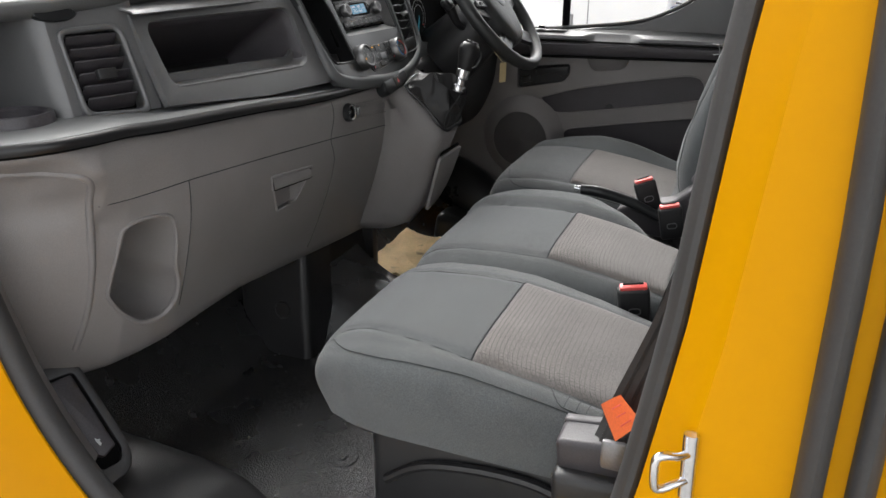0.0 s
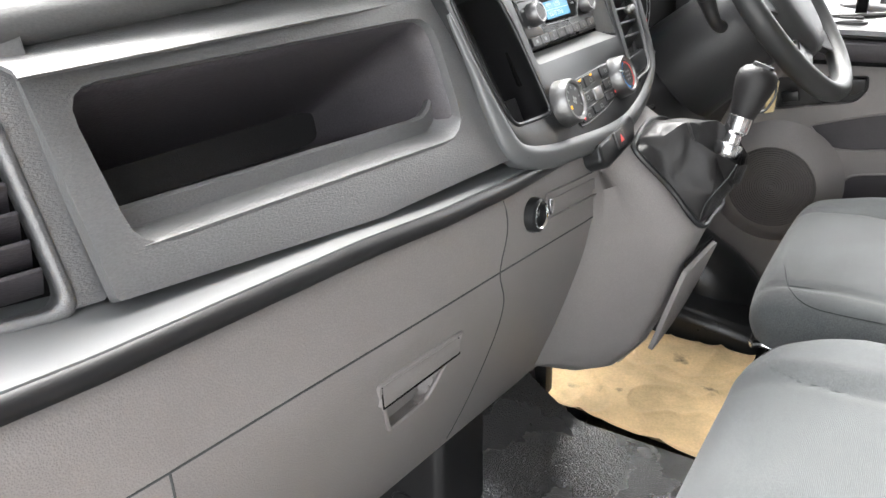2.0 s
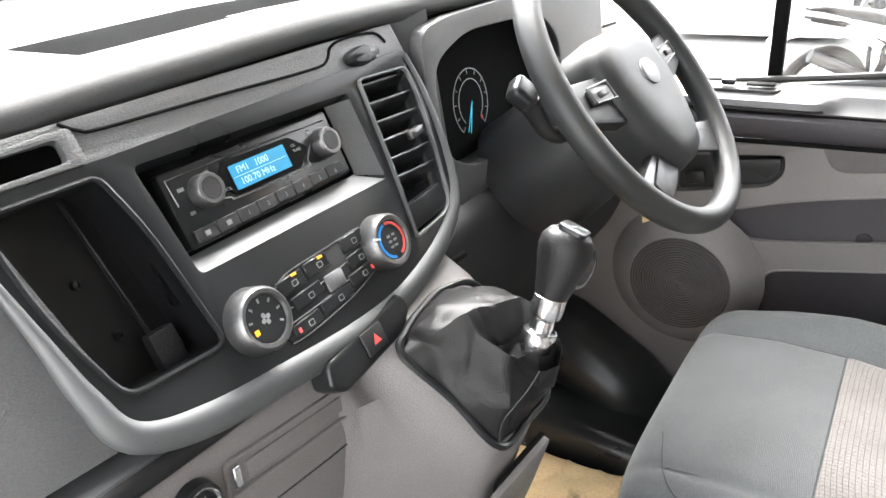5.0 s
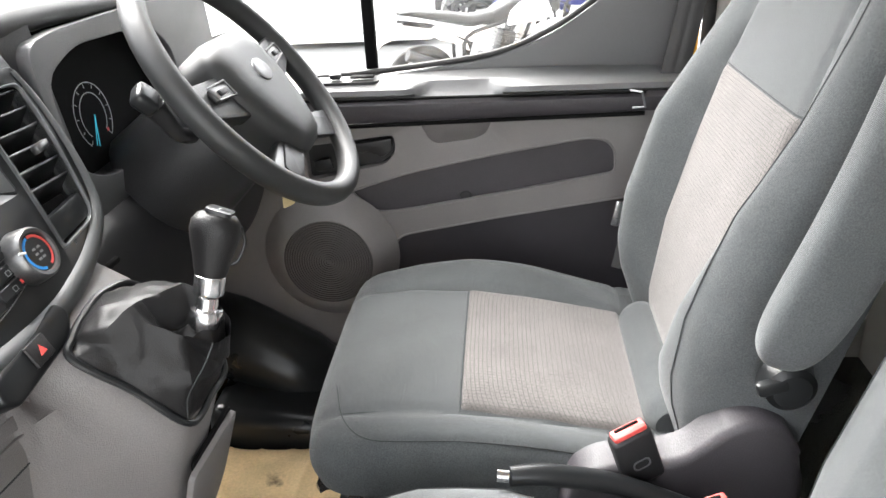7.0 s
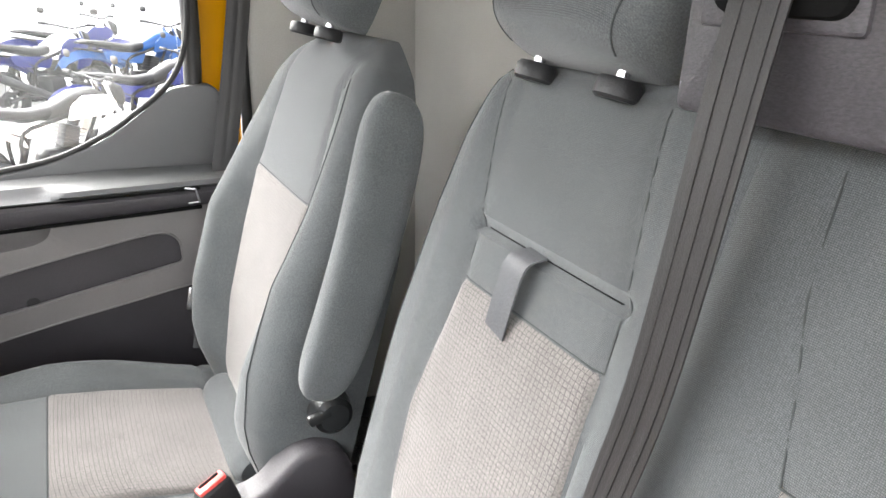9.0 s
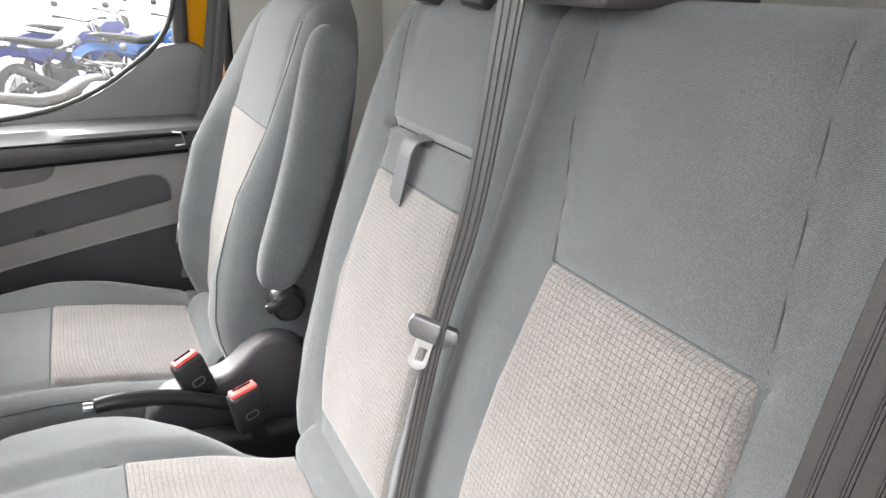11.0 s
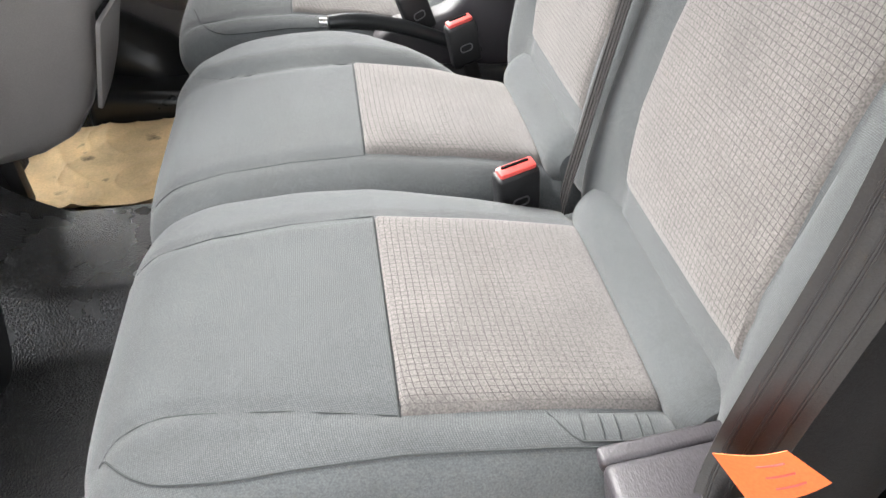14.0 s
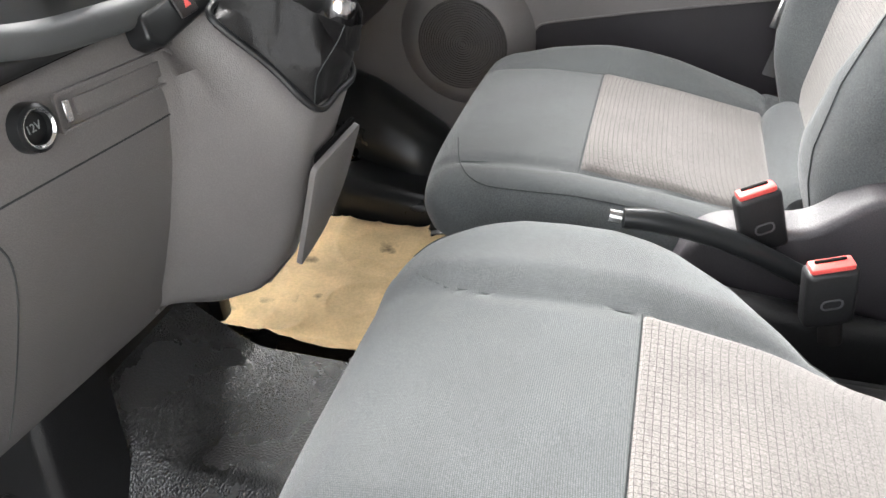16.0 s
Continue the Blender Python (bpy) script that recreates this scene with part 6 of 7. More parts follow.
col = part("column_shroud", tube([W(0, -0.005, -0.02), W(0, -0.01, -0.05), W(0, -0.015, -0.10), W(0, -0.02, -0.19)], [0.060, 0.075, 0.082, 0.09], 24, smooth=4), "dark", whl, "dark plastic column shroud")
part("stalk", tube([W(-0.07, 0.0, -0.075), W(-0.105, 0.012, -0.07), W(-0.118, 0.035, -0.062), W(-0.128, 0.052, -0.055)], [0.010, 0.009, 0.011, 0.014], 14, smooth=5), "dark", whl, "black column stalk")
part("stalk_end", rbox((0.034, 0.030, 0.022), 0.007, 3, mw @ Matrix.Translation((-0.134, 0.062, -0.053)) @ pose(0, 0, 0, 0, 0, 25)), "gloss", whl)
key = thing("key_tag", "manila card tag hanging from the ignition key", "tag", (-0.68, 2.06, 1.17))
part("card", plate(rpoly([(-0.012, 0), (0.012, 0), (0.012, -0.055), (-0.012, -0.055)], 0.003), [], 0.001, frame_at((-0.672, 2.075, 1.185), (0.5, 0.86, 0), (0.05, 0, 1)), 0), "tag", key)
part("cord", tube([(-0.70, 2.06, 1.22), (-0.685, 2.07, 1.20), (-0.672, 2.075, 1.183)], 0.001, 6), "tag", key)


# ---- driver door ----
door = thing("door_1", "driver door trim in grey and charcoal plastic with window", "door", (-0.45, 2.42, 0.6), kind="structure")
md = frame_at((0, 2.372, 0), (1, 0, 0), (0, 0, 1))
D = lambda pts: list(pts)
win = [(-0.72, 1.238), (-0.565, 1.250), (-0.372, 1.273), (-0.27, 1.31), (-0.20, 1.352), (-0.122, 1.416), (-0.085, 1.50), (-0.075, 1.62)]
insetA = rpoly(D([(-0.644, 1.038), (-0.599, 0.992), (-0.539, 0.997), (-0.371, 1.025), (-0.144, 1.065), (-0.146, 1.108), (-0.16, 1.127), (-0.184, 1.133), (-0.214, 1.131), (-0.366, 1.106), (-0.531, 1.074)]), [0.008, 0.02, 0.05, 0.05, 0.012, 0.02, 0.012, 0.012, 0.02, 0.05, 0.05])
insetB = rpoly(D([(-0.571, 0.913), (-0.553, 0.942), (-0.533, 0.948), (-0.374, 0.977), (-0.166, 1.01), (-0.06, 1.026), (-0.06, 0.72), (-0.4, 0.72), (-0.56, 0.8)]), 0.012)
grip = rpoly(D([(-0.502, 1.172), (-0.365, 1.182), (-0.38, 1.148), (-0.40, 1.138), (-0.47, 1.130), (-0.485, 1.138)]), [0.004, 0.004, 0.01, 0.01, 0.01, 0.01])
hand = rpoly(D([(-0.72, 1.130), (-0.552, 1.148), (-0.548, 1.12), (-0.568, 1.092), (-0.72, 1.062)]), [0.01, 0.008, 0.02, 0.02, 0.01])
bm = plate(D([(-0.95, 0.66), (0.02, 0.66), (0.02, 1.19), (-0.12, 1.19), (-0.62, 1.168), (-0.95, 1.168)]), [insetA, insetB, grip, hand], 0.03, md, 0.004, 3)
part("trim_panel", bm, "lower", door, "grey-brown door trim")
part("inset_panel", plate(insetA, [], 0.003, md @ Matrix.Translation((0, 0, -0.012)), 0), "inset", door, "charcoal inset")
for loop in (insetA, insetB):
    part("inset_rim", tube([md @ Vector((x, y, 0.0)) for x, y in loop], 0.0022, 8, closed=True), "lower", door)
part("map_pocket", plate(insetB, [], 0.003, md @ Matrix.Translation((0, 0, -0.015)), 0), "inset", door, "charcoal map pocket")
part("inset_plug", lathe([(0, 0.002), (0.011, 0.002), (0.0125, 0), (0, 0)], md @ Matrix.Translation((-0.422, 1.018, -0.012)), 24), "dark", door)
rows = [[md @ Vector((x + (-0.437 - x) * g, z + (1.178 - z) * g * 0.9, d)) for x, z in grip] for d, g in ((0.0015, 0.0), (-0.004, 0.05), (-0.014, 0.22), (-0.022, 0.5), (-0.026, 0.9))]
part("grip_cup", grid(rows, close_v=True), "lower", door, "scooped pull grip")
part("handle_recess", plate(hand, [], 0.003, md @ Matrix.Translation((0, 0, -0.022)), 0), "dark", door)
part("door_handle", plate(rpoly(D([(-0.66, 1.128), (-0.556, 1.142), (-0.555, 1.120), (-0.575, 1.105), (-0.60, 1.118), (-0.66, 1.104)]), 0.006), [], 0.012, md @ Matrix.Translation((0, 0, 0.002)), 0.003), "dark", door, "charcoal door handle")
part("lock_switch", rbox((0.034, 0.022, 0.008), 0.003, 2, md @ Matrix.Translation((-0.688, 1.094, 0.002)) @ pose(0, 0, 0, 0, 0, 12)), "gloss", door)
# padded strip and ledge
pad_pts = lambda x: [(x, 2.378, 1.170 + 0.02 * (x + 0.6)), (x, 2.362, 1.174 + 0.02 * (x + 0.6)), (x, 2.355, 1.192 + 0.015 * (x + 0.6)), (x, 2.356, 1.208 + 0.004 * (x + 0.6)), (x, 2.366, 1.219)]
part("padded_strip", grid([pad_pts(x) for x in span(-0.95, 0.0, 44)]), "inset", door, "soft charcoal strip")
part("upper_joint", tube([(x, 2.360, 1.2185) for x in span(-0.95, -0.10, 20)], 0.003, 6), "gap", door)
part("strip_joint", tube([(x, 2.357, 1.171 + 0.02 * (x + 0.6)) for x in span(-0.95, -0.10, 20)], 0.004, 6), "gap", door)
rows = []
for x in span(-0.95, 0.0, 60):
    g = math.exp(-(max(0, abs(x + 0.43) - 0.055) / 0.02) ** 2)
    rows.append([(x, 2.372, 1.216), (x, 2.362 + 0.026 * g, 1.224), (x, 2.366 + 0.030 * g, 1.233), (x, 2.39 + 0.012 * g, 1.240), (x, 2.42, 1.240), (x, 2.445, 1.240 + 0.01 * math.exp(-((x + 0.3) / 0.3) ** 2))])
part("sill_ledge", grid(rows), "dash", door, "charcoal window ledge")
part("window_switch_plate", plate(rpoly([(0.575, -0.018), (0.69, -0.018), (0.69, 0.018), (0.575, 0.018)], 0.014), [], 0.006, frame_at((0, 2.405, 1.245), (-1, 0, 0), (0, -1, 0)) @ Matrix.Translation((0, 0, 0.0)), 0.003), "dark", door)
part("window_switch", rbox((0.022, 0.016, 0.010), 0.004, 2, pose(-0.655, 2.405, 1.252)), "gloss", door)
part("switch_cup", rbox((0.045, 0.020, 0.004), 0.002, 1, pose(-0.605, 2.405, 1.2505)), "gap", door)
part("quarter_trim", plate(rpoly(D([(-0.60, 1.236), (-0.372, 1.266), (-0.27, 1.300), (-0.20, 1.342), (-0.125, 1.402), (-0.052, 1.408), (-0.028, 1.39), (-0.015, 1.225), (-0.3, 1.225)]), [0, 0.1, 0.06, 0.06, 0.02, 0.015, 0.02, 0.01, 0.01]), [], 0.02, frame_at((0, 2.452, 0), (1, 0, 0), (0, 0, 1)), 0.006, 3), "dash", door, "charcoal corner trim")
part("glass_seal", tube([(x, 2.458, z) for x, z in win], 0.006, 8, smooth=5), "rubber", door, "black rubber glass seal")
part("window_frame", tube([(-0.078, 2.475, 1.40), (-0.074, 2.475, 1.62), (-0.12, 2.45, 1.86), (-0.35, 2.43, 1.93), (-0.9, 2.43, 1.93)], 0.018, 10, smooth=5), "rubber", door, "black window frame")
part("front_post", rbox((0.044, 0.03, 0.56), 0.006, 2, pose(-0.972, 2.468, 1.50)), "rubber", door, "black front window post")
part("divider", rbox((0.022, 0.02, 0.72), 0.004, 2, pose(-0.597, 2.475, 1.58)), "gap", door, "black window divider")
pane = part("pane", rbox((1.2, 0.004, 0.72), 0, 1, pose(-0.70, 2.478, 1.59)), "glass", door)
pane.visible_shadow = False
# loudspeaker
msp = md @ Matrix.Translation((-0.692, 0.907, 0.036))
part("speaker_pod", lathe([(0.088, 0.006), (0.096, 0.004), (0.112, -0.008), (0.128, -0.024), (0.136, -0.034)], msp, 44), "lower", door, "moulded loudspeaker surround")
spk = part("speaker_grille", lathe([(0, 0.003), (0.086, 0.003), (0.088, 0.005), (0.090, 0.003), (0.090, -0.004), (0, -0.004)], msp, 44), "grille", door, "round ribbed loudspeaker grille")
for k in range(17):
    r = 0.006 + 0.0048 * k
    part("grille_ring", lathe([(r - 0.0012, 0.003), (r - 0.0006, 0.0048), (r + 0.0006, 0.0048), (r + 0.0012, 0.003)], msp, 40), "grille", spk)
# outer skin and pillar
part("door_skin", rbox((1.3, 0.03, 0.66), 0.01, 2, pose(-0.60, 2.50, 0.90)), "yellow", door, "yellow painted outer skin")
pil = thing("door_pillar_far", "yellow painted pillar behind the driver door", "pillar", (0.0, 2.5, 0.6), kind="structure")
part("pillar", rbox((0.11, 0.05, 1.35), 0.015, 3, pose(-0.035, 2.52, 1.32, 0, 2, 0)), "yellow", pil)
part("pillar_trim", rbox((0.40, 0.03, 1.50), 0.012, 3, pose(0.235, 2.49, 1.28)), "cream", pil, "pale trim beside the bulkhead")
part("pillar_seal", tube([(0.028, 2.485, z) for z in span(0.7, 1.98, 12)], 0.012, 10), "rubber", pil)
slab("wall_far_side", (2.8, 0.04, 1.6), (1.85, 2.53, 1.25), "yellow", "yellow painted body side", "body panel")
dbelt = thing("driver_seat_belt", "black webbing driver belt on the far pillar", "seat belt", (-0.05, 2.40, 0.9))
part("webbing", ribbon([((0.06, 2.44, 1.95), (1, 0, 0)), ((0.03, 2.44, 1.65), (1, 0, 0)), ((-0.01, 2.43, 1.40), (1, -0.1, 0)), ((-0.08, 2.36, 1.10), (1, -0.2, 0)), ((-0.13, 2.30, 0.90), (1, -0.2, 0))], 0.046, 0.0014), "belt", dbelt)
part("anchor", tube([(-0.135, 2.305, 1.235), (-0.118, 2.29, 1.235), (-0.112, 2.29, 1.21), (-0.130, 2.305, 1.205)], 0.0022, 8), "steel", dbelt)
part("buckle_plate", rbox((0.02, 0.006, 0.05), 0.003, 2, pose(-0.14, 2.33, 1.0, 0, 12, 0)), "chrome", dbelt)

# near passenger belt
obelt = thing("outer_seat_belt", "black webbing seat belt with orange label by the door pillar", "seat belt", (-0.08, 0.76, 0.96))
path = [((0.05, 0.72, 1.75), (0.75, -0.66, 0)), ((0.008, 0.755, 1.52), (0.75, -0.66, 0)), ((-0.020, 0.779, 1.30), (0.75, -0.66, 0)), ((-0.042, 0.780, 1.15), (0.75, -0.66, 0)), ((-0.086, 0.772, 1.00), (0.85, -0.4, 0)), ((-0.100, 0.764, 0.95), (0.9, -0.2, 0))]
ribs(path, part("webbing", ribbon(path, 0.046, 0.0014, 10), "belt", obelt))
guide = part("belt_guide", plate(rpoly([(-0.036, -0.005), (-0.030, 0.006), (-0.012, 0.010), (0.024, 0.009), (0.036, 0.002), (0.033, -0.007), (0.0, -0.004), (-0.026, -0.010)], 0.005), [], 0.012, frame_at((-0.028, 0.768, 1.279), (0.68, -0.73, 0.02), (0.2, 0.17, 0.96)), 0.004, 3), "inset", obelt, "black belt stop")
part("stud", lathe([(0, 0.004), (0.004, 0.004), (0.0065, 0.0025), (0.007, 0), (0, 0)], frame_at((-0.036, 0.766, 1.270), (0.68, -0.73, 0.02), (0.2, 0.17, 0.96)), 20), "inset", guide)
part("guide_tongue", tube([(-0.040, 0.798, 1.268), (-0.050, 0.806, 1.246), (-0.038, 0.792, 1.244)], 0.0024, 8, closed=True), "bay", obelt, "black wire tongue loop")
tag_rows = []
for k in range(9):
    f = k / 8
    a, b = Vector((-0.117, 0.768, 1.000)).lerp(Vector((-0.094, 0.748, 0.968)), f), Vector((-0.092, 0.736, 1.038)).lerp(Vector((-0.064, 0.724, 1.016)), f)
    tag_rows.append([a.lerp(b, j / 8) + Vector((0.0, -0.006, 0.004)) * math.sin(math.pi * j / 8) for j in range(9)])
tag = part("label", shell(tag_rows, 0.0006), "orange", obelt, "orange warning label")
for f, w in ((0.25, 0.3), (0.5, 0.45), (0.72, 0.5)):
    part("label_bar", tube([tag_rows[round(f * 8)][j] + Vector((0.0004, -0.0014, 0.001)) for j in (3, 4, 5, 6)], 0.0008, 5), "red", tag)
part("anchor_cover", rbox((0.115, 0.05, 0.05), 0.008, 3, pose(-0.110, 0.795, 0.916, 0, -7, 0)), "inset", obelt, "charcoal plastic anchor cover")
part("anchor_lip", rbox((0.120, 0.018, 0.016), 0.005, 3, pose(-0.110, 0.826, 0.934, 0, -7, 0)), "inset", obelt)
part("anchor_tray", rbox((0.125, 0.062, 0.060), 0.012, 3, pose(-0.106, 0.782, 0.870, 0, -3, 0)), "dark", obelt)
part("anchor_plate", rbox((0.03, 0.008, 0.04), 0.004, 2, pose(-0.095, 0.752, 0.945)), "steel", obelt)

# ---- footwell ----
fw = thing("footwell_moulding", "black plastic footwell moulding with round plug", "trim", (-0.97, 1.34, 0.6))
plan = smoothpath([(-1.10, 1.42, 0), (-1.075, 1.345, 0), (-1.055, 1.322, 0), (-0.99, 1.318, 0), (-0.91, 1.318, 0), (-0.888, 1.324, 0), (-0.880, 1.345, 0), (-0.880, 1.43, 0)], 5)
part("moulding", shell([[(p.x - 0.10 * (z - 0.59), p.y + 0.19 * (z - 0.59), z) for p in plan] for z in (0.583, 0.60, 0.66, 0.75, 0.85, 0.95)], 0.005), "dark", fw)
part("moulding_foot", rbox((0.13, 0.12, 0.10), 0.03, 4, pose(-1.135, 1.37, 0.63, 0, 12, 0)), "dark", fw)
part("plug", lathe([(0.0, 0.002), (0.018, 0.002), (0.0195, 0.0), (0.021, 0.0015), (0.022, 0)], frame_at((-0.958, 1.3385, 0.699), (1, 0, 0), (0, 0.19, 0.98)), 30), "dark", fw)
part("console_leg", shell([[(-0.99, y, 0.90), (-0.965, y, 0.80), (-0.945, y, 0.67)] for y in span(1.47, 1.74, 8)], 0.006), "dark", fw)
part("leg_side", rbox((0.06, 0.03, 0.23), 0.008, 2, pose(-0.95, 1.745, 0.77)), "dark", fw)
part("toe_board", shell([[(-1.30, y, 1.05), (-1.18, y, 0.78), (-1.05, y, 0.62)] for y in span(0.62, 2.48, 30)], 0.01), "floor", fw)
ped = thing("pedal_box_cover", "black moulded cover over the far footwell", "trim", (-0.85, 2.2, 0.6))
part("wheel_arch", tube([(-1.08, 2.36, 0.80), (-0.92, 2.34, 0.74), (-0.78, 2.33, 0.66), (-0.66, 2.34, 0.58)], [0.06, 0.085, 0.085, 0.05], 20, smooth=6), "gloss", ped)
part("side_step", rbox((0.30, 0.20, 0.12), 0.03, 4, pose(-0.78, 2.26, 0.60, 0, 8, 0)), "gloss", ped)
# kraft paper mat in the far footwell
rows = []
for i in range(121):
    x = -1.06 + 0.42 * i / 120
    row = []
    for j in range(101):
        y = 1.745 + 0.40 * j / 100 - 0.02 * math.sin(3 * (x + 0.8)) * (1 - j / 100)
        c = 0.008 * (1 - abs(noise.noise((x * 6, y * 5, 1.3)))) ** 10 + 0.004 * (1 - abs(noise.noise((x * 11, y * 8, 4.0)))) ** 14 + 0.006 * (1 + noise.noise((x * 4, y * 3, 7.0)))
        z = 0.594 + c + 0.03 * max(0, 1 - j / 16) ** 2 + 0.03 * max(0, (-0.92 - x) / 0.14) ** 2
        row.append((x, y, z))
    rows.append(row)
paper = part("paper_mat", grid(rows), "paper")
pn, pl = M["paper"].node_tree.nodes, M["paper"].node_tree.links
pb = pn["Principled BSDF"]
spot = pn.new("ShaderNodeTexNoise")
spot.inputs["Scale"].default_value, spot.inputs["Detail"].default_value = 16, 8
pl.new(next(k for k in pn if k.type == "TEX_COORD").outputs["Object"], spot.inputs["Vector"])
grime = pn.new("ShaderNodeMapRange")
grime.inputs["From Min"].default_value, grime.inputs["From Max"].default_value = 0.64, 0.74
pl.new(spot.outputs[0], grime.inputs["Value"])
blend = pn.new("ShaderNodeMix")
blend.data_type = "RGBA"
pl.new(grime.outputs[0], blend.inputs[0])
pl.new(pb.inputs["Base Color"].links[0].from_socket, blend.inputs[6])
blend.inputs[7].default_value = (0.12, 0.08, 0.05, 1)
pl.new(blend.outputs[2], pb.inputs["Base Color"])
tagged(paper, "creased brown kraft paper mat on the floor", "paper mat")

# ---- glazing ahead ----
ws = part("window_1", shell([[(-1.62, y, 1.33), (-1.08, y, 1.73), (-0.665, y, 2.0)] for y in span(0.66, 2.46, 8)], 0.005), "glass")
tagged(ws, "large sloping clear windscreen", "windscreen", kind="structure")
ws.visible_shadow = False
for y, n_ in ((0.63, "windscreen_pillar"), (2.49, "windscreen_pillar")):
    p = part(n_, tube([(-1.66, y, 1.30), (-1.10, y, 1.73), (-0.68, y, 2.0)], 0.035, 12, smooth=4), "yellow")
    tagged(p, "yellow windscreen pillar", "pillar", kind="structure")

# ---- outside ----
ground = part("ground", grid([[(x, y, 0.0) for y in span(-300, 300, 12)] for x in span(-300, 300, 12)]), "tarmac")
tagged(ground, "pale worn tarmac yard", "ground", kind="structure")
bld = thing("white_building", "white rendered building across the yard", "building", (-2, 14, 0))
part("wall", rbox((40, 0.4, 7), 0, 1, pose(-4, 22, 3.5)), "white", bld)
van = thing("white_van", "white box van parked back-on across the yard", "van", (-2.08, 12.0, 0))
part("body", rbox((1.95, 5.0, 2.4), 0.04, 3, pose(-2.075, 11.95, 1.36)), "white", van)
part("rear_sill", rbox((1.90, 0.10, 0.10), 0.02, 2, pose(-2.075, 9.55, 0.11)), "white", van)
part("door_joint", rbox((0.012, 0.006, 2.1), 0.002, 1, pose(-2.02, 9.448, 1.45)), "steel", van)
part("door_handle", rbox((0.05, 0.03, 0.14), 0.01, 2, pose(-2.22, 9.445, 0.62)), "steel", van)
for x in (-2.86, -1.29):
    for y in (10.4, 13.5):
        part("wheel", lathe([(0, 0.1), (0.2, 0.1), (0.22, 0.12), (0.33, 0.12), (0.34, 0.1), (0.34, -0.1), (0, -0.1)], frame_at((x, y, 0.34), (0, 1, 0), (0, 0, 1)), 28), "tyre", van)


def loft(rings, n=20, power=2.6):
    """A rounded body through rings of (x, z, half width, half height)."""
    rows = []
    for x, z, w, h in rings:
        row = []
        for k in range(n):
            c, d = math.cos(2 * math.pi * k / n), math.sin(2 * math.pi * k / n)
            row.append(Vector((x, w * math.copysign(abs(c) ** (2 / power), c), z + h * math.copysign(abs(d) ** (2 / power), d))))
        rows.append(row)
    return grid(rows, close_v=True, caps=True)


def motorcycle(at, turn, body, tank, label, guard="white", size=0.84):
    o = thing("motorcycle", label, "motorcycle", (0, 0, 0), "motorcycles in the yard")
    for x in (-0.68, 0.68):
        w = part("wheel", tube([(x + 0.285 * math.cos(t), 0, 0.33 + 0.285 * math.sin(t)) for t in np.linspace(0, 2 * math.pi, 40, endpoint=False)], 0.045, 10, closed=True, ry=0.055), "tyre", o)
        part("rim", tube([(x + 0.235 * math.cos(t), 0, 0.33 + 0.235 * math.sin(t)) for t in np.linspace(0, 2 * math.pi, 30, endpoint=False)], 0.014, 8, closed=True), "tyre", w)
        part("hub", lathe([(0, 0.05), (0.05, 0.05), (0.05, -0.05), (0, -0.05)], frame_at((x, 0, 0.33), (1, 0, 0), (0, 0, 1)), 16), "bikemetal", w)
        part("brake_disc", lathe([(0.07, 0.002), (0.115, 0.002), (0.115, -0.002), (0.07, -0.002)], frame_at((x, -0.06, 0.33), (1, 0, 0), (0, 0, 1)), 24), "bikemetal", w)
        for k in range(14):
            a = 2 * math.pi * k / 14
            part("spoke", tube([(x + 0.04 * math.cos(a + 0.5), 0.03 * (-1) ** k, 0.33 + 0.04 * math.sin(a + 0.5)), (x + 0.235 * math.cos(a), 0, 0.33 + 0.235 * math.sin(a))], 0.003, 5), "bikemetal", w)
    part("engine", loft([(-0.16, 0.42, 0.08, 0.08), (-0.12, 0.42, 0.13, 0.13), (0.08, 0.42, 0.13, 0.13), (0.14, 0.42, 0.08, 0.09)]), "dark", o)
    cyl = part("cylinder", rbox((0.13, 0.15, 0.22), 0.02, 2, pose(0.10, 0, 0.60, 0, 18, 0)), "dark", o)
    for k in range(6):
        part("fin", rbox((0.17, 0.19, 0.006), 0.002, 1, pose(0.085 + 0.011 * k, 0, 0.54 + 0.03 * k, 0, 18, 0)), "bikemetal", cyl)
    for y in (-0.12, 0.12):
        part("frame", tube([(-0.32, y, 0.42), (-0.30, y, 0.70), (0.05, y, 0.80), (0.42, y * 0.3, 0.94), (0.30, y, 0.50), (0.10, y, 0.27), (-0.22, y, 0.30), (-0.32, y, 0.42)], 0.017, 8, smooth=4), "bikegrey", o)
        part("swing_arm", tube([(-0.70, y * 0.8, 0.33), (-0.48, y * 0.9, 0.38), (-0.24, y, 0.40)], 0.024, 8), "bikemetal", o)
        part("sub_frame", tube([(-0.28, y, 0.66), (-0.55, y * 0.8, 0.80), (-0.85, y * 0.6, 0.86)], 0.012, 6), "bikegrey", o)
        fk = part("fork", tube([(0.70, y * 0.75, 0.33), (0.57, y * 0.75, 0.66)], 0.028, 10), "bikegrey", o)
        part("fork_tube", tube([(0.57, y * 0.75, 0.66), (0.42, y * 0.75, 1.04)], 0.021, 10), "chrome", fk)
    part("shock", tube([(-0.30, 0, 0.42), (-0.20, 0, 0.72)], 0.03, 10), "bikegrey", o)
    part("tank", loft([(-0.10, 0.80, 0.05, 0.03), (-0.02, 0.83, 0.11, 0.075), (0.16, 0.88, 0.14, 0.11), (0.34, 0.90, 0.13, 0.10), (0.44, 0.88, 0.07, 0.06)]), tank, o)
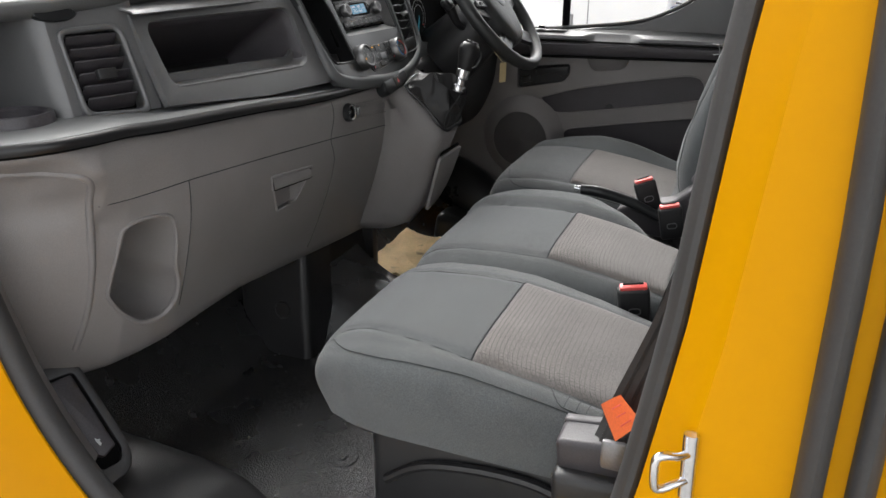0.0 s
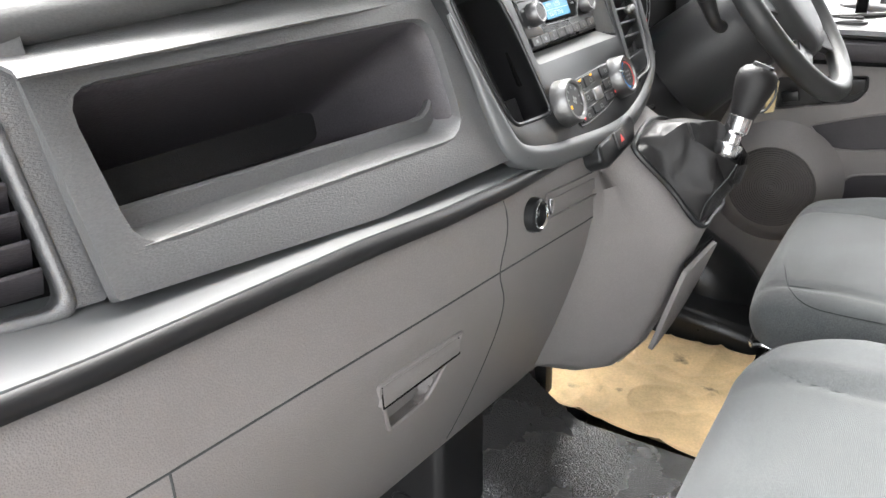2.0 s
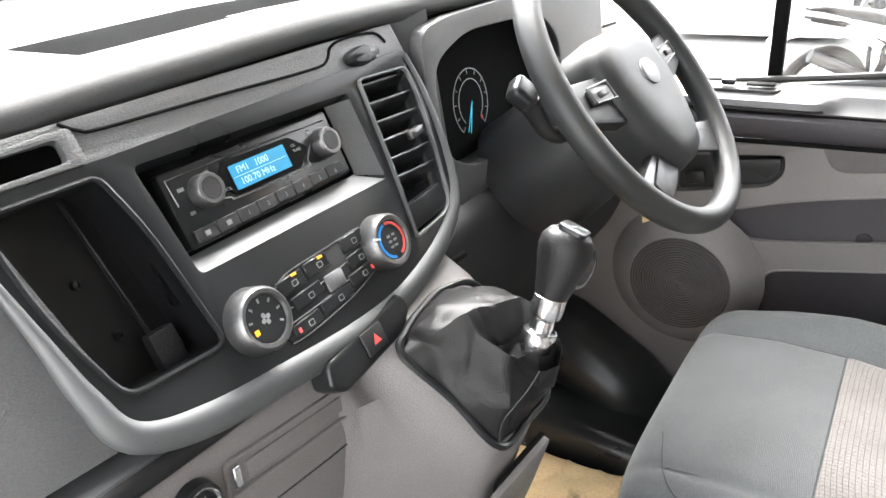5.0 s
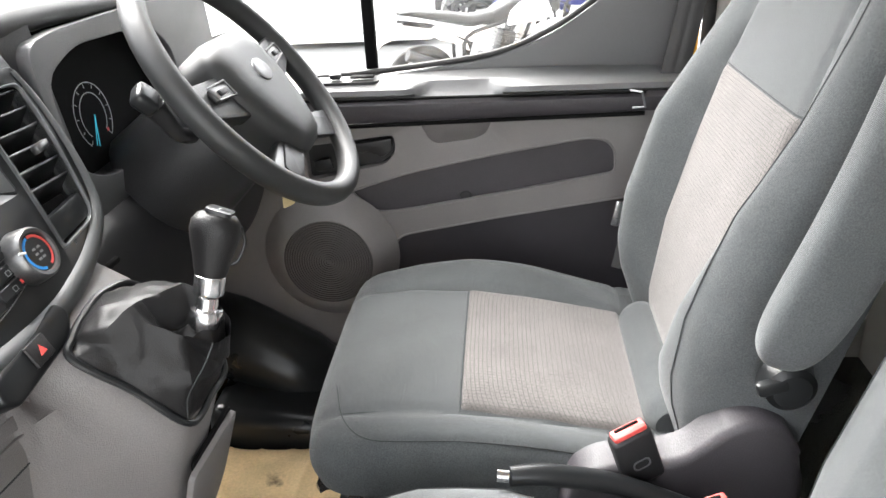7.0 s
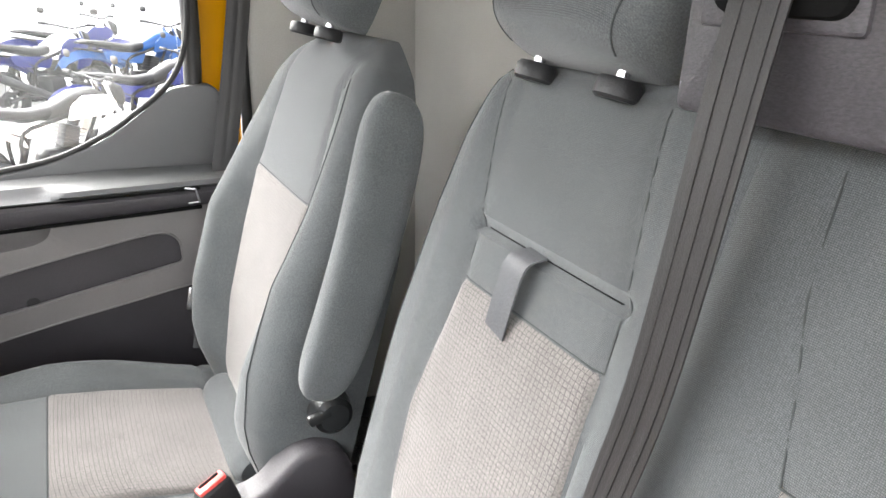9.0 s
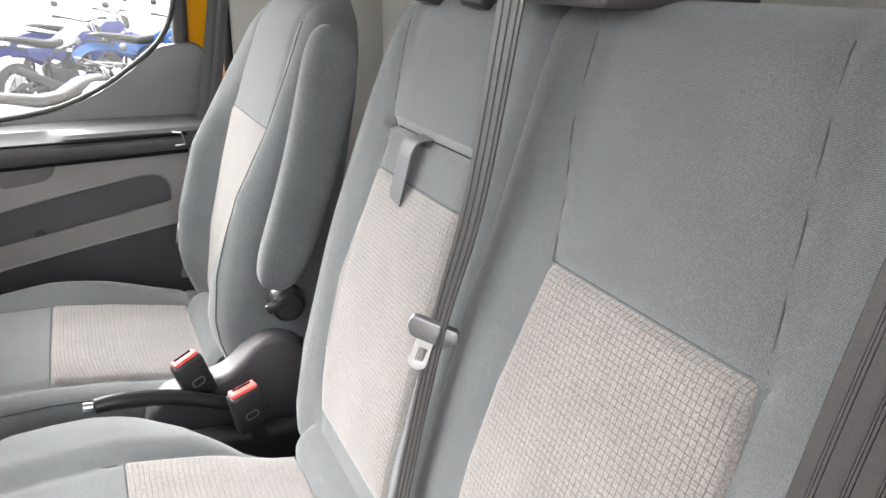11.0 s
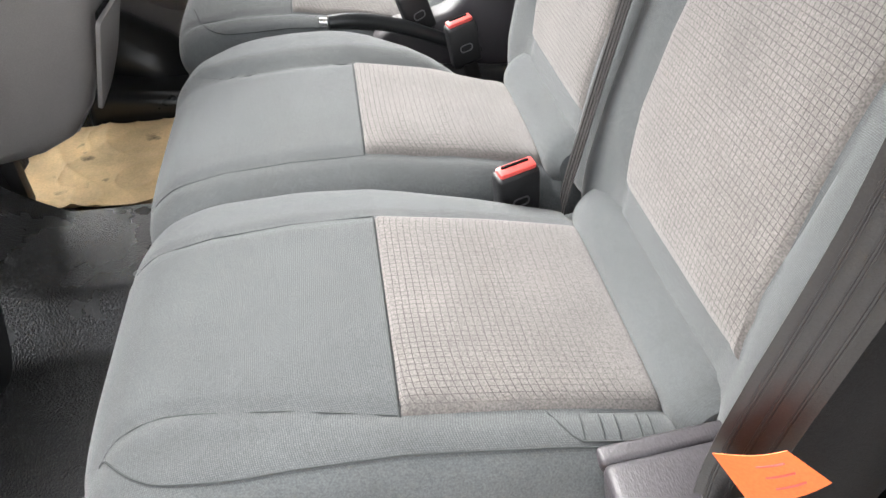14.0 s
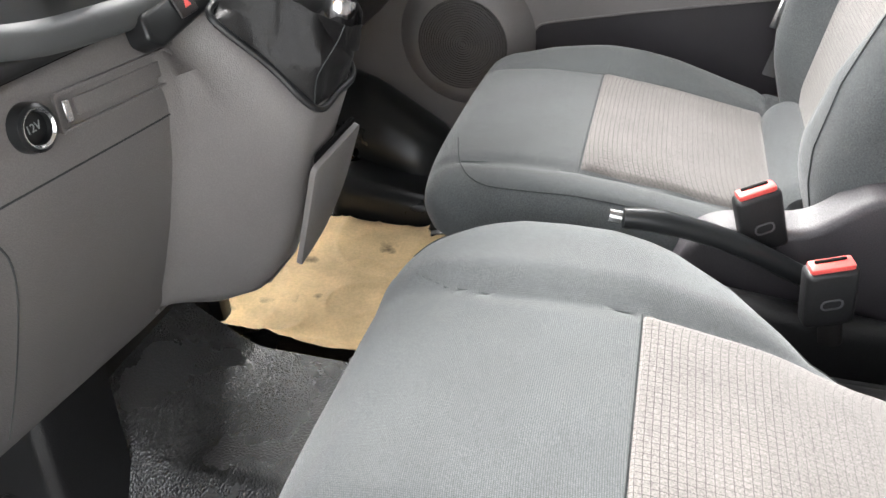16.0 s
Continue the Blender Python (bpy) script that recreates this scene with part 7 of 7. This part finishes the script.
    part("seat", loft([(-0.86, 0.93, 0.05, 0.012), (-0.76, 0.93, 0.09, 0.028), (-0.5, 0.88, 0.11, 0.045), (-0.22, 0.82, 0.11, 0.055), (-0.02, 0.84, 0.09, 0.05), (0.05, 0.88, 0.06, 0.02)]), "bikegrey", o)
    part("rear_guard", shell([smoothpath([(-0.26, y, 0.66 - abs(y)), (-0.5, y, 0.78 - abs(y)), (-0.8, y, 0.84 - abs(y)), (-1.02, y, 0.80 - abs(y)), (-1.12, y, 0.72 - abs(y))], 4) for y in (-0.08, -0.04, 0, 0.04, 0.08)], 0.006), guard, o)
    part("front_guard", shell([smoothpath([(0.42, y, 0.70 - abs(y)), (0.62, y, 0.76 - abs(y)), (0.86, y, 0.70 - abs(y)), (1.02, y, 0.58 - abs(y))], 4) for y in (-0.07, -0.035, 0, 0.035, 0.07)], 0.006), body, o)
    for y in (-0.15, 0.15):
        side = 1 if y < 0 else -1
        face = lambda dy: frame_at((0, y + dy * -side, 0), (1, 0, 0), (0, 0, 1)) if y > 0 else frame_at((0, y + dy, 0), (1, 0, 0), (0, 0, 1))
        part("tank_panel", plate(rpoly([(0.06, 0.76), (0.44, 0.78), (0.50, 0.86), (0.42, 0.94), (0.20, 0.95), (0.10, 0.88)], 0.03), [], 0.02, face(0.0), 0.006), body, o)
        part("shroud", plate(rpoly([(0.28, 0.58), (0.50, 0.62), (0.62, 0.78), (0.48, 0.77), (0.34, 0.74)], 0.03), [], 0.016, face(0.01), 0.005), body, o)
        part("side_panel", plate(rpoly([(-0.56, 0.70), (-0.10, 0.64), (-0.04, 0.76), (-0.62, 0.82)], 0.04), [], 0.014, face(0.03), 0.004), guard, o)
    part("handlebar", tube([(0.33, -0.40, 1.10), (0.38, -0.22, 1.08), (0.42, -0.06, 1.05), (0.42, 0.06, 1.05), (0.38, 0.22, 1.08), (0.33, 0.40, 1.10)], 0.012, 8, smooth=5), "bikegrey", o)
    for y in (-0.36, 0.36):
        part("grip", tube([(0.345, y - 0.06, 1.096), (0.34, y + 0.05, 1.10)], 0.018, 10), "tyre", o)
        part("mirror", loft([(0.36, 1.24, 0.02, 0.012), (0.38, 1.245, 0.06, 0.035), (0.40, 1.24, 0.02, 0.012)]), "tyre", o).location = (0, y * 1.1, 0)
    part("headlamp", loft([(0.46, 0.94, 0.04, 0.05), (0.52, 0.93, 0.09, 0.10), (0.60, 0.90, 0.08, 0.09), (0.63, 0.88, 0.04, 0.05)]), "bikegrey", o)
    part("exhaust", tube([(0.22, -0.10, 0.52), (0.20, -0.14, 0.34), (0.0, -0.16, 0.28), (-0.35, -0.17, 0.40), (-0.85, -0.16, 0.62)], [0.018, 0.02, 0.022, 0.045, 0.05], 10, smooth=5), "bikemetal", o)
    o.matrix_basis = pose(*at, 0, 0, turn) @ Matrix.Scale(size, 4)
    return o


motorcycle((-0.42, 6.75, 0.0), 25, "white", "bikegrey", "white trail motorcycle with dark seat")
motorcycle((-0.44, 10.45, 0.0), 45, "bikeblue", "white", "blue and white motocross motorcycle", "bikeblue", 0.95)
motorcycle((0.42, 8.35, 0.0), 22, "bikeblue", "bikegrey", "deep blue motorcycle with a dark seat", "bikeblue")
motorcycle((0.55, 10.6, 0.0), 32, "bikesky", "bikesky", "sky blue motorcycle with a dark seat", "bikesky", 0.95)
motorcycle((-0.10, 12.4, 0.0), 28, "bikeblue", "white", "blue and white motorcycle behind the others", "bikeblue", 0.95)
motorcycle((1.5, 9.6, 0.0), 30, "bikesky", "bikeblue", "pale blue motorcycle with a deep blue tank", "white", 0.95)
part_arm = ((-0.97, 2.50, 1.235), (-0.98, 2.60, 1.225), (-1.01, 2.70, 1.235))
mir = thing("door_mirror", "black door mirror outside the driver window", "mirror", (-1.0, 2.75, 1.2))
part("housing", rbox((0.09, 0.205, 0.40), 0.02, 4, pose(-1.066, 2.766, 1.365, 0, 0, -12)), "bay", mir)
part("mirror_glass", rbox((0.004, 0.168, 0.275), 0.001, 1, pose(-1.020, 2.766, 1.408, 0, 0, -12)), "mirror", mir)
part("wide_angle_glass", rbox((0.004, 0.165, 0.048), 0.001, 1, pose(-1.019, 2.766, 1.222, 0, 6, -16)), "mirror", mir)
part("mirror_bar", tube([(-1.040, 2.675, 1.258), (-1.014, 2.766, 1.259), (-0.998, 2.852, 1.262)], 0.006, 8), "icon", mir, "pale bar between the two mirrors")
part("mirror_arm", tube(part_arm, 0.022, 12, smooth=4), "dark", mir)

# ---- behind the camera: the open near door and an invented, unseen wall ----
nd = thing("door_2", "open passenger door in yellow paint and charcoal trim", "door", (-1.05, 0.5, 0.6), kind="structure")
part("door_shell", rbox((0.05, 0.98, 0.68), 0.02, 3, pose(-1.13, 0.02, 0.92, 0, 0, 8)), "yellow", nd)
part("door_trim", rbox((0.04, 0.90, 0.60), 0.02, 3, pose(-1.085, 0.02, 0.92, 0, 0, 8)), "lower", nd)
# added wall, out of view; only closes the horizon for light and reflections
wall_b = part("wall_behind", rbox((60, 0.4, 3.0), 0, 1, pose(-2, -30, 1.5)), "render")
tagged(wall_b, "made-up pale wall far behind the camera, out of view", "wall", kind="structure")

# the rest of the van's body, seen only from outside
slab("roof_panel", (3.90, 2.06, 0.03), (1.275, 1.555, 2.07), "yellow", "yellow painted van roof", "roof")
slab("wall_rear", (0.05, 2.0, 1.6), (3.25, 1.555, 1.25), "yellow", "yellow painted rear doors of the van", "body panel")
bon = part("bonnet", shell([smoothpath([(-2.28, y, 0.75), (-2.25, y, 0.98), (-2.1, y, 1.10), (-1.85, y, 1.20), (-1.64, y, 1.28)], 4) for y in span(0.66, 2.46, 10)], 0.01), "yellow")
tagged(bon, "yellow painted van bonnet", "bonnet", kind="structure")
for x in (-1.55, 2.3):
    for y in (0.62, 2.50):
        w = thing("wheel", "black van tyre on a grey steel wheel", "wheel", (x, y, 0.0), "wheels of the van")
        part("tyre", tube([(x + 0.27 * math.cos(t), y, 0.34 + 0.27 * math.sin(t)) for t in np.linspace(0, 2 * math.pi, 40, endpoint=False)], 0.07, 12, closed=True, ry=0.10), "tyre", w)
        part("rim", lathe([(0, 0.05), (0.10, 0.05), (0.16, 0.02), (0.20, 0.06), (0.21, 0.0), (0, -0.05)], frame_at((x, y, 0.34), (1, 0, 0), (0, 0, 1)), 28), "steel", w)
